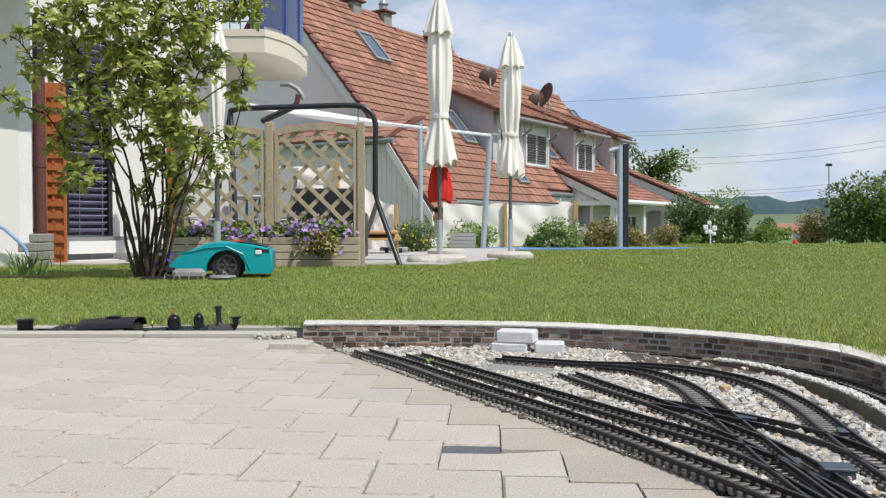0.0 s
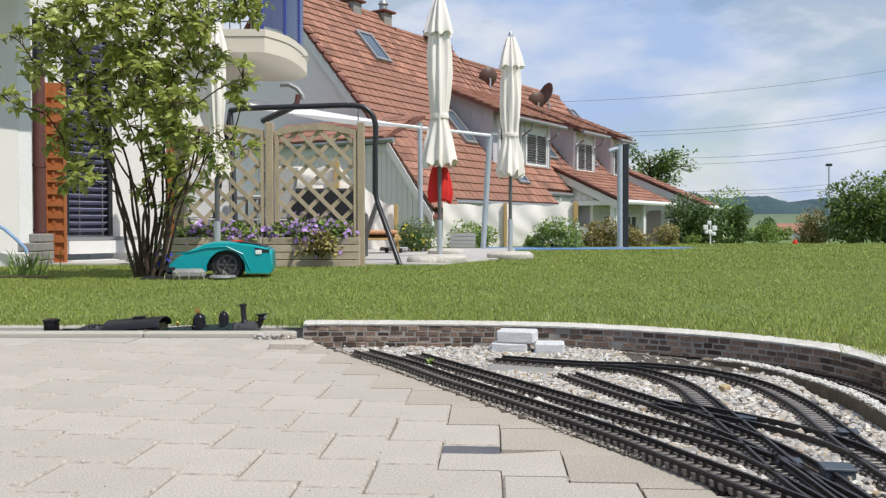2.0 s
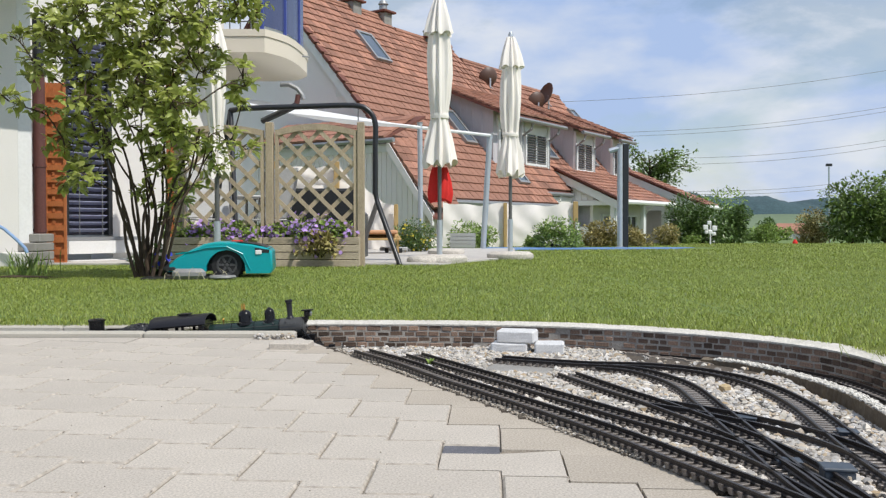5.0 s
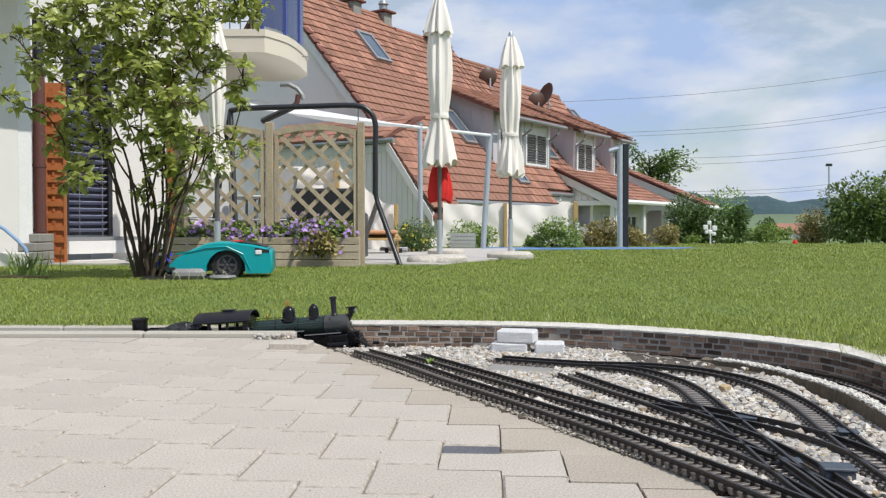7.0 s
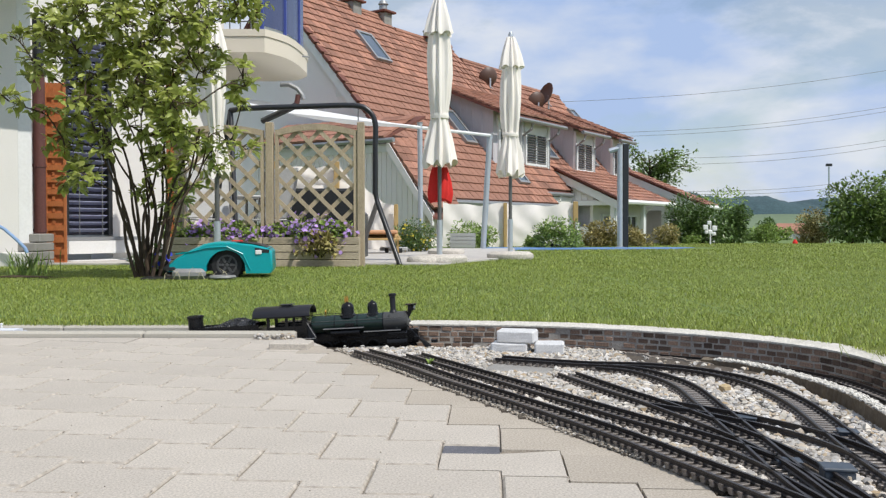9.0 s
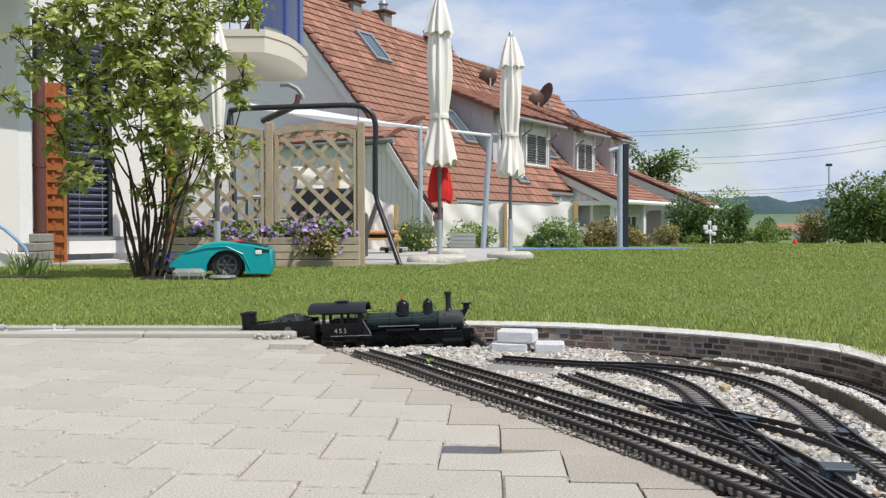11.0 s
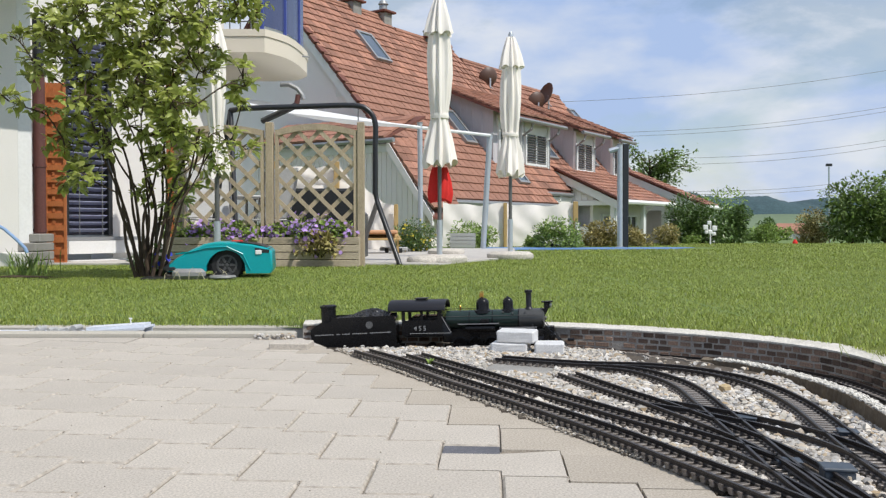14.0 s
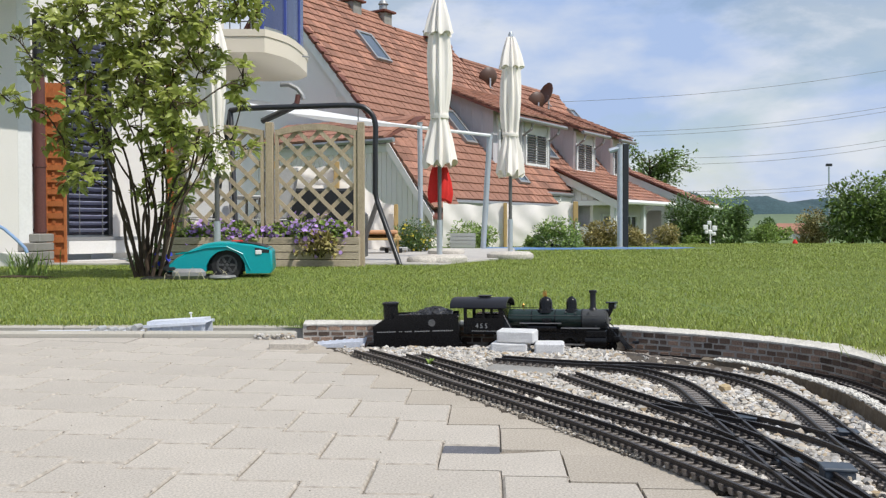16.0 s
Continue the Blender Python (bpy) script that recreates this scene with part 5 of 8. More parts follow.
for u0, u1 in ((DORM_U - 0.28, 8.45), (9.7, 11.95), (12.9, 14.4)):
    g = Geo()
    g.prism([(u0, DORM_F - 0.35, zf - 0.35 * sl), (u1, DORM_F - 0.35, zf - 0.35 * sl), (u1, DORM_B + 0.1, zb + 0.1 * sl), (u0, DORM_B + 0.1, zb + 0.1 * sl)], (0, 0, 0.08))
    part("roof", g, M_VERGE, dormer, "shallow dormer roof")
    lay(u0, u1, DORM_F - 0.38, DORM_B + 0.05, zf - 0.38 * sl + 0.07, sl)
    g = Geo()
    g.tube([(u0 + 0.1, DORM_F - 0.42, zf - 0.20), (u1 + 0.1, DORM_F - 0.42, zf - 0.20)], 0.065, 8)
    part("gutter", g, M_GUTTER, dormer)
for u in (6.3, 8.05, 10.05, 11.55, 13.2):
    g = Geo()
    g.tube([(u, DORM_F - 0.42, zf - 0.25), (u, DORM_F - 0.38, zf - 0.42), (u, DORM_F - 0.08, zf - 0.62), (u, DORM_F - 0.06, roof_z(DORM_F) - 0.1)], 0.045, 8)
    part("downpipe", g, M_GUTTER, dormer)


def house_window(parent, u0, u1, z0, z1, w, slats=True):
    """A white framed window with a lowered slatted blind, set in the dormer front."""
    win = new("window")
    win.empty_display_size = 0.1
    win.parent = parent
    g = Geo()
    t = 0.07
    g.box(u0, u0 + t, w - 0.06, w + 0.02, z0, z1)
    g.box(u1 - t, u1, w - 0.06, w + 0.02, z0, z1)
    g.box(u0 + t, u1 - t, w - 0.06, w + 0.02, z1 - t, z1)
    g.box(u0 + t, u1 - t, w - 0.06, w + 0.02, z0, z0 + t)
    g.box((u0 + u1) / 2 - 0.03, (u0 + u1) / 2 + 0.03, w - 0.055, w + 0.02, z0 + t, z1 - t)
    part("frame", g, M_WHITE, win)
    g = Geo()
    g.box(u0 + t, u1 - t, w - 0.012, w - 0.004, z0 + t, z1 - t)
    part("pane", g, M_GLASS, win)
    if slats:
        for k in range(int((z1 - z0 - 2 * t) / 0.075)):
            g = Geo()
            z = z0 + t + 0.03 + k * 0.075
            g.box(u0 + t, u1 - t, -0.03, 0.03, -0.004, 0.004, pose(0, w - 0.05, z, -40, 0, 0))
            part("slat", g, M_GUTTER, win)


for u0, u1 in ((4.95, 5.95), (6.55, 7.95), (10.17, 11.45), (13.3, 14.2)):
    house_window(dormer, u0, u1, 2.18, 3.18, DORM_F - 0.01)
    g = Geo()
    g.box(u0 - 0.05, u1 + 0.05, DORM_F - 0.05, DORM_F, 3.18, 3.5)
    part("blind_box", g, M_WHITE, dormer)
for u in (6.3, 8.03, 10.08, 11.53, 13.22):
    g = Geo()
    g.box(u - 0.07, u + 0.07, DORM_F - 0.09, DORM_F, roof_z(DORM_F) - 0.1, 3.5)
    part("corner_board", g, M_WHITE, dormer)

# verge boards of the near gable
for (wa, wb) in ((0.0, 4.92),):
    g = Geo()
    g.prism([(-0.02, wa, roof_z(wa) - 0.02), (-0.02, wb, roof_z(wb) - 0.02), (-0.02, wb, roof_z(wb) - 0.30), (-0.02, wa, roof_z(wa) - 0.30)], (0.03, 0, 0))
    part("verge_board", g, M_WHITE, row_house, "white verge board")
    for k in range(22):
        g = Geo()
        w = -0.02 + k * 0.225
        g.box(-0.09, 0.12, 0, 0.25, 0.0, 0.07, Matrix.Translation((0, w, roof_z(w) + 0.03)) @ Matrix.Rotation(math.atan(PITCH) - 0.05, 4, "X"))
        part("verge_tile", g, M_VERGE, row_house)
g = Geo()
g.box(0.11, 0.13, 2.55, 2.80, 3.55, 3.85)
part("wall_vent", g, M_WHITE, row_house)
# eave gutter
g = Geo()
g.tube([(-0.05, -0.08, roof_z(0) - 0.06), (6.8, -0.08, roof_z(0) - 0.06)], 0.07, 8)
part("gutter", g, M_GUTTER, row_house)
g = Geo()
g.tube([(6.55, 0.28, roof_z(0.33) - 0.05), (8.4, 0.28, roof_z(0.33) - 0.05)], 0.06, 8)
part("gutter", g, M_GUTTER, row_house)
g = Geo()
g.tube([(7.55, 0.28, roof_z(0.33) - 0.08), (7.55, 0.30, 1.15), (7.45, 0.5, 0.95), (7.45, 0.5, -1.0)], 0.045, 8)
part("downpipe", g, M_WHITE, row_house)


def skylight(u0, u1, w0, w1, name="roof_window"):
    k = new(name)
    k.empty_display_size = 0.1
    k.parent = row_house
    m = Matrix.Translation((u0, w0, roof_z(w0) + 0.06)) @ Matrix.Rotation(math.atan(PITCH), 4, "X")
    L = (w1 - w0) * math.hypot(1, PITCH)
    g = Geo()
    for b in ((0, u1 - u0, 0, 0.08), (0, u1 - u0, L - 0.08, L), (0, 0.08, 0.08, L - 0.08), (u1 - u0 - 0.08, u1 - u0, 0.08, L - 0.08)):
        g.box(b[0], b[1], b[2], b[3], 0, 0.10, m)
    part("frame", g, M_GUTTER, k)
    g = Geo()
    g.box(0.08, u1 - u0 - 0.08, 0.08, L - 0.08, 0.05, 0.07, m)
    part("pane", g, M_SKYGLASS, k)


skylight(2.35, 3.05, 3.30, 4.05)
skylight(3.8, 4.4, 1.35, 2.2)
skylight(5.15, 5.75, 0.42, 0.80)
skylight(14.3, 14.9, 2.9, 3.3)
skylight(8.7, 9.35, 1.25, 1.75)
skylight(11.9, 12.5, 1.2, 1.7)


def chimney(u, w, h, s):
    c = new("chimney")
    c.empty_display_size = 0.1
    c.parent = row_house
    z = roof_z(min(w, 4.92))
    g = Geo()
    g.box(u - s, u + s, w - s, w + s, z - 0.6, z + h * 0.3, r=0.01)
    part("stack", g, M_SLAB, c)
    g = Geo()
    g.box(u - s - 0.1, u + s + 0.1, w - s - 0.1, w + s + 0.1, z + h * 0.3, z + h * 0.3 + 0.06, r=0.01)
    part("cover_slab", g, M_VERGE, c)
    g = Geo()
    g.lathe([(0.13, 0), (0.12, h * 0.25), (0.16, h * 0.28), (0.10, h * 0.42), (0.03, h * 0.45)], 12, pose(u, w, z + h * 0.3 + 0.06))
    part("flue", g, M_GUTTER, c, smooth=True)


chimney(4.75, 4.85, 0.75, 0.19)
chimney(3.35, 4.9, 0.7, 0.19)
chimney(6.6, 4.5, 0.55, 0.09)


def dish(u, w, z, r, yaw, mast):
    d = new("satellite_dish")
    d.empty_display_size = 0.1
    d.parent = row_house
    tagged(d, "brown satellite dish on a mast")
    m = Matrix.Translation((u, w, z)) @ Matrix.Rotation(radians(yaw), 4, "Z") @ Matrix.Rotation(radians(70), 4, "Y")
    g = Geo()
    g.lathe([(0.02, 0.0), (r * 0.5, 0.03), (r * 0.85, 0.10), (r, 0.16), (r, 0.175), (r * 0.85, 0.115), (r * 0.5, 0.045), (0.02, 0.015)], 24, m)
    part("reflector", g, M_DISH, d, smooth=True)
    g = Geo()
    g.tube([(u, w, z), (u, w, z - mast)], 0.03, 8)
    g.tube([(u, w, z - mast * 0.3), (u - 0.25, w - 0.25, z - mast * 0.45)], 0.02, 6)
    part("mast", g, M_GALV, d)


dish(12.0, 2.9, 5.05, 0.44, 150, 0.95)
dish(11.4, 3.0, 4.75, 0.36, 60, 0.6)
dish(8.6, 3.35, 5.25, 0.34, 60, 0.9)

# lower porch roofs towards the gardens, stepped along the row
for u0, u1, wb, zb2, wf, zf2 in ((8.45, 13.4, 1.0, 2.17, -1.25, 1.13), (14.0, 15.6, 0.85, 2.36, -2.2, 1.05)):
    s2 = (zb2 - zf2) / (wb - wf)
    g = Geo()
    g.prism([(u0, wf, zf2), (u1, wf, zf2), (u1, wb, zb2), (u0, wb, zb2)], (0, 0, -0.1))
    porch = part("porch_roof", g, M_VERGE, row_house, "low red tiled porch roof")
    lay(u0, u1, wf, wb - 0.1, zf2, s2)
    g = Geo()
    g.prism([(u0 - 0.03, wf, zf2 - 0.03), (u0 - 0.03, wb, zb2 - 0.03), (u0 - 0.03, wb, zb2 - 0.28), (u0 - 0.03, wf, zf2 - 0.28)], (0.04, 0, 0))
    part("verge_board", g, M_WHITE, row_house)
    for k in range(12):
        g = Geo()
        w = wf + k * (wb - wf) / 12
        g.box(-0.09, 0.12, 0, 0.26, 0, 0.06, Matrix.Translation((u0, w, zf2 + s2 * (w - wf) + 0.03)) @ Matrix.Rotation(math.atan(s2), 4, "X"))
        part("verge_tile", g, M_VERGE, row_house)
    g = Geo()
    g.tube([(u0 - 0.1, wf - 0.06, zf2 - 0.02), (u1, wf - 0.06, zf2 - 0.02)], 0.075, 8)
    part("gutter", g, M_WHITE, row_house)
    for u in (u0 + 0.15, (u0 + u1) / 2, u1 - 0.15):
        g = Geo()
        g.box(u - 0.06, u + 0.06, wf + 0.15, wf + 0.27, -2.5, zf2 - 0.05)
        part("porch_post", g, M_WHITE, row_house)
        g = Geo()
        g.tube([(u + 0.2, wf - 0.06, zf2 - 0.08), (u + 0.2, wf + 0.2, zf2 - 0.35), (u + 0.2, wf + 0.2, -1.5)], 0.04, 6)
        part("downpipe", g, M_WHITE, row_house)
    g = Geo()
    g.prism([(u0 + 0.1, wf + 0.75, zf2 + 0.02), (u0 + 0.1, wb, zb2 - 0.2), (u0 + 0.1, wb, zf2 + 0.02)], (0.06, 0, 0))
    part("porch_side", g, M_GABLE, row_house, "pale boarded porch gable")
    for k in range(6):
        g = Geo()
        w = wf + 0.9 + k * 0.2
        g.box(u0 + 0.075, u0 + 0.1, w, w + 0.17, zf2 + 0.03, zf2 + s2 * (w - wf) - 0.3)
        if zf2 + s2 * (w - wf) - 0.3 > zf2 + 0.1:
            part("board", g, M_GABLE, row_house)
    g = Geo()
    g.box(u0 + 0.02, u0 + 0.14, wf + 0.1, wb, zf2 - 0.12, zf2 + 0.02)
    part("tie_beam", g, M_WHITE, row_house)
    for w in (wf + 0.2, wf + 1.5, wb - 0.15):
        g = Geo()
        g.box(u0 + 0.02, u0 + 0.14, w, w + 0.12, -2.5, zf2 - 0.12)
        part("porch_post", g, M_WHITE, row_house)
    for k in range(9):
        g = Geo()
        g.box(u0 + 0.06, u0 + 0.09, wf + 0.32, wf + 1.5, -0.75 + k * 0.125, -0.64 + k * 0.125)
        part("board", g, M_WHITE, row_house)
    g = Geo()
    g.box(u0 + 0.5, u0 + 0.56, wf + 1.1, wb, -2.5, zf2 + 0.2)
    part("porch_back", g, M_BOARD, row_house)
    g = Geo()
    g.box(u0 + 0.3, u1, wf + 1.0, wf + 1.1, -2.5, zf2 + 0.3)
    part("porch_wall", g, M_RENDER, row_house)
    for k in range(2 if u1 - u0 > 3 else 0):
        house_window(row_house, u0 + 0.9 + k * 1.9, u0 + 2.0 + k * 1.9, -0.6, 0.75, wf + 0.99, slats=(k != 1))
ob = part("roof_tile_field", rest, M_TILEROW, row_house)
tagged(ob, kind="stuff")

# boarded annex before the gable, with a small hipped tile roof
A_U = -1.0
g = Geo()
wl = 4.481
wr = -0.609
z_e = 2.246
w_k = 0.325
z_r = 0.961
g.prism([(A_U, wr, -2.5), (A_U, wr, z_r - 0.1), (A_U, w_k, z_e - 0.08), (A_U, wl, z_e - 0.08), (A_U, wl, -2.5)], (1.1, 0, 0))
annex = part("annex_wall", g, M_GABLE, row_house, "grey vertically boarded annex")
n = int((wl - wr) / 0.14)
for k in range(n):
    w = wr + 0.04 + k * 0.14
    zt = z_e - 0.1 if w > w_k else z_r + (z_e - z_r) * (w - wr) / (w_k - wr) - 0.14
    g = Geo()
    g.box(A_U - 0.018, A_U, w, w + 0.115, -1.2, zt)
    part("board", g, M_GABLE, annex)
g = Geo()
g.box(A_U - 0.06, A_U - 0.015, w_k - 0.15, wl, z_e - 0.24, z_e - 0.06)
g.prism([(A_U - 0.06, wr - 0.25, z_r - 0.30), (A_U - 0.06, w_k, z_e - 0.06), (A_U - 0.06, w_k, z_e - 0.34), (A_U - 0.06, wr - 0.25, z_r - 0.58)], (0.05, 0, 0))
part("fascia", g, M_WHITE, row_house)
g = Geo()
g.tube([(A_U - 0.2, w_k - 0.25, z_e), (A_U - 0.2, wl, z_e)], 0.055, 8)
part("gutter", g, M_GUTTER, row_house)
g = Geo()
g.prism([(A_U - 0.2, w_k, z_e), (A_U - 0.2, wl, z_e), (0.1, wl, z_e + 0.6), (0.1, w_k - 0.2, z_e + 0.6)], (0, 0, 0.06))
part("annex_roof", g, M_VERGE, row_house)
rest2 = Geo()
for r in range(4):
    for c in range(int((wl - w_k) / TILE_W)):
        tile_shape(rest2, Matrix.Translation((A_U - 0.22 + r * 0.29, w_k + (c + 1) * TILE_W, z_e + 0.07 + r * 0.145)) @ Matrix.Rotation(radians(-90), 4, "Z") @ Matrix.Rotation(radians(24), 4, "X"))
# the main slope carried forward over the annex
for r in range(9):
    for c in range(4):
        w = wr - 0.28 + r * (w_k - wr + 0.28) / 9
        z = z_r - 0.26 + (z_e - z_r + 0.26) * r / 9
        tile_shape(rest2, Matrix.Translation((A_U - 0.1 + c * TILE_W, w, z + 0.05)) @ tile_rot((z_e - z_r) / (w_k - wr)))
ob = part("annex_tile_field", rest2, M_TILEROW, row_house)
tagged(ob, kind="stuff")
g = Geo()
s3 = (z_e - z_r) / (w_k - wr)
g.prism([(A_U - 0.1, wr - 0.28, z_r - 0.28 * s3), (0.15, wr - 0.28, z_r - 0.28 * s3), (0.15, w_k, z_e), (A_U - 0.1, w_k, z_e)], (0, 0, -0.06))
part("annex_roof", g, M_VERGE, row_house)
g = Geo()
g.prism([(A_U - 0.13, wr - 0.28, z_r - 0.28 * s3 + 0.03), (A_U - 0.13, w_k, z_e + 0.03), (A_U - 0.13, w_k, z_e - 0.20), (A_U - 0.13, wr - 0.28, z_r - 0.28 * s3 - 0.20)], (0.02, 0, 0))
part("verge_board", g, M_GABLE, row_house, "pale verge board")

# ---- house at the terrace: x along its facade, y into the house ----
HOME = Matrix(((0.548, -0.837, 0, -3.95), (0.837, 0.548, 0, 9.2), (0, 0, 1, 0), (0, 0, 0, 1)))
home = thing("house", "white rendered house with balcony beside the terrace", "house", HOME)
for b in ((-0.02, 0.56, 0.12, 0.4, 2.35, 6.5), (0.56, 2.2, 0.0, 0.4, -0.2, 6.5), (-0.9, -0.02, 0.0, 0.4, -0.2, 6.5), (1.9, 2.2, 0.4, 6.0, -0.2, 6.5)):
    g = Geo()
    g.box(*b)
    part("wall", g, M_RENDER, home, "white rendered wall")
g = Geo()
g.box(-6, -0.84, -0.52, 0.3, -0.2, 6.5)
part("wall", g, M_RENDER, home, "white rendered projecting wall")
g = Geo()
g.box(-0.836, -0.70, -0.515, -0.46, -0.2, 6.5)
part("corner_strip", g, M_WHITE, home, "white corner strip")
g = Geo()
g.box(-5.0, -0.70, -1.46, -0.52, 2.62, 2.8)
part("canopy_slab", g, M_RENDER, home)
g = Geo()
g.box(-5.0, 5.0, -0.9, 7.0, 6.5, 6.8)
part("roof_edge", g, M_VERGE, home)
# window with lowered slatted blind
win = new("window")
win.empty_display_size = 0.1
win.parent = home
g = Geo()
g.box(-0.02, 0.03, 0.0, 0.12, 0.28, 2.4)
g.box(0.51, 0.56, 0.0, 0.12, 0.28, 2.4)
part("frame", g, M_ANTHR, win)
g = Geo()
g.box(0.03, 0.51, 0.10, 0.12, 0.28, 2.4)
part("pane", g, M_DARKDEPTH, win, "dark window behind the blind")
for k in range(28):
    g = Geo()
    g.box(0.035, 0.505, -0.036, 0.036, -0.003, 0.003, pose(0, 0.05, 0.33 + k * 0.074, -28, 0, 0))
    part("slat", g, M_SLAT, win)
for x in (0.16, 0.44):
    g = Geo()
    g.tube([(x, 0.012, 0.28), (x, 0.012, 2.4)], 0.004, 6)
    part("guide_cord", g, M_GUTTER, win)
g = Geo()
g.box(-0.04, 0.95, -0.05, 0.10, 0.225, 0.262)
part("sill", g, M_GUTTER, win)
g = Geo()
g.box(-0.04, 0.95, -0.10, 0.12, 0.085, 0.22)
g.box(-0.04, 0.95, -0.16, 0.12, -0.05, 0.018)
part("step", g, M_WHITE, home, "white door step")
# downpipe
g = Geo()
g.tube([(-0.533, -0.37, -0.1), (-0.533, -0.37, 1.9)], 0.058, 14)
pipe = part("downpipe", g, M_PIPE, home, "red-brown downpipe", smooth=True)
g = Geo()
g.tube([(-0.533, -0.37, 1.66), (-0.533, -0.37, 2.4)], 0.052, 14)
part("upper_pipe", g, M_ANTHR, home, "dark upper downpipe", smooth=True)
for z in (0.32, 0.95):
    g = Geo()
    g.tube([(-0.533, -0.37, z), (-0.533, -0.37, z + 0.03)], 0.064, 14)
    part("pipe_clip", g, M_PIPE, home)
# near-black sheet that paints in the shade between pipe and window
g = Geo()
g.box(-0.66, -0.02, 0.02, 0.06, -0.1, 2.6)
part("recess", g, M_DARKDEPTH, home)

# orange wooden lattice leaf standing in front of the window jamb
shutter = thing("wooden_shutter", "orange stained wooden shutter leaf folded beside the window", "shutter",
                Matrix.Translation((-3.865, 8.75, -0.027)) @ Matrix.Rotation(radians(12), 4, "Z"))
for x in (-0.10, 0.075):
    g = Geo()
    g.box(x, x + 0.026, -0.02, 0.02, 0.02, 1.83, r=0.003)
    part("stile", g, M_ORANGE, shutter)
g = Geo()
g.box(-0.09, 0.09, 0.006, 0.016, 0.02, 1.83)
part("back_panel", g, M_ORANGE, shutter)
for k in range(15):
    g = Geo()
    g.box(-0.03, -0.005, -0.008, 0.006, 0.06 + k * 0.12, 0.10 + k * 0.12)
    part("peg", g, M_ORANGE, shutter)
    g = Geo()
    g.box(-0.074, 0.075, -0.018, 0.006, 0.0 + k * 0.12, 0.055 + k * 0.12)
    part("rung", g, M_ORANGE, shutter)
g = Geo()
g.box(-0.12, 0.12, -0.05, 0.05, -0.02, 0.02)
part("foot", g, M_ORANGE, shutter)
post = thing("wooden_post", "orange-brown wooden post by the terrace", "post")
g = Geo()
a = (-2.794, 9, 0.148)
g.box(a[0] - 0.045, a[0] + 0.045, a[1], a[1] + 0.09, -0.05, 1.95, r=0.005)
part("shaft", g, M_ORANGE, post)

M_CREAM = mat("cream_render", (0.70, 0.63, 0.53), 0.95, (0.63, 0.57, 0.475), 120, 1.5, 0.05, 0.2)
# balcony with a straight front and a rounded end
balcony = new("balcony")
balcony.empty_display_size = 0.1
balcony.parent = home
balcony.matrix_parent_inverse = HOME.inverted()
tagged(balcony, "rounded cream balcony with blue screens")
BEND = [(p.x, p.y) for p in spline([(-2.107, 10.4, 0), (-1.995, 10.6, 0), (-1.911, 10.81, 0), (-1.862, 11.1, 0), (-1.838, 11.4, 0), (-1.83, 11.76, 0), (-1.88, 12.1, 0), (-2.05, 12.4, 0)], 5)]
OUTLINE = [(-3.25, 10.4)] + BEND + [(-2.4, 12.5), (-3.25, 12.5)]
bz0, bz1 = 2.43, 2.70
g = Geo()
g.prism([(x, y, bz0) for x, y in OUTLINE], (0, 0, 0.185))
part("slab", g, M_CREAM, balcony, "cream rounded balcony body")
g = Geo()
g.prism([(-2.6 + (x + 2.6) * 1.016, 11.4 + (y - 11.4) * 1.012, bz0 + 0.188) for x, y in OUTLINE], (0, 0, 0.082))
part("parapet_edge", g, M_CREAM, balcony)
for k in range(9):
    g = Geo()
    x = -3.15 + k * 0.125
    g.tube([(x, 10.44, bz1), (x, 10.44, bz1 + 0.95)], 0.008, 6)
    part("baluster", g, M_GALVD, balcony)
for z in (0.10, 0.5):
    g = Geo()
    g.tube([(-3.2, 10.44, bz1 + z), (-2.12, 10.44, bz1 + z)], 0.008, 6)
    part("cross_bar", g, M_GALVD, balcony)
for i in range(0, 24, 4):
    (x0, y0), (x1, y1) = BEND[i], BEND[i + 4]
    g = Geo()
    g.prism([(x0 - 0.03, y0 + 0.02, bz1 + 0.05), (x1 - 0.03, y1 + 0.02, bz1 + 0.05), (x1 - 0.03, y1 + 0.02, bz1 + 0.93), (x0 - 0.03, y0 + 0.02, bz1 + 0.93)], (-0.008, 0, 0))
    part("screen", g, M_BLUEPANE, balcony, "dusty blue screen panel")
for i in (0, 10, 20):
    g = Geo()
    x, y = BEND[i]
    g.box(x - 0.055, x - 0.012, y, y + 0.045, bz1, bz1 + 0.96, r=0.005)
    part("post", g, M_BLUE, balcony, "bright blue post")
g = Geo()
g.tube([(-3.2, 10.44, bz1 + 0.96)] + [(x - 0.03, y + 0.02, bz1 + 0.96) for x, y in BEND[:26]], 0.022, 8)
part("rail", g, M_BLUE, balcony)
g = Geo()
g.tube([(-1.805, 11.3, 2.554), (-1.711, 11.3, 2.547)], 0.012, 6)
part("spout", g, M_GUTTER, balcony)
# curved gutter and bracket beyond the balcony
gut = thing("rain_gutter", "curved zinc gutter with brown elbow below the balcony", "gutter")
g = Geo()
g.tube([(-2.349, 12.7, 2.418), (-2.218, 12.7, 2.418), (-2.104, 12.7, 2.361), (-2.031, 12.7, 2.272), (-2.015, 12.7, 2.207)], 0.035, 8)
part("trough", g, M_GUTTER, gut)
g = Geo()
g.tube([(-2.089, 12.7, 2.272), (-2.105, 12.7, 2.175), (-2.138, 12.7, 2.093), (-2.155, 12.7, 2.012)], 0.04, 8)
part("elbow", g, M_PIPE, gut)

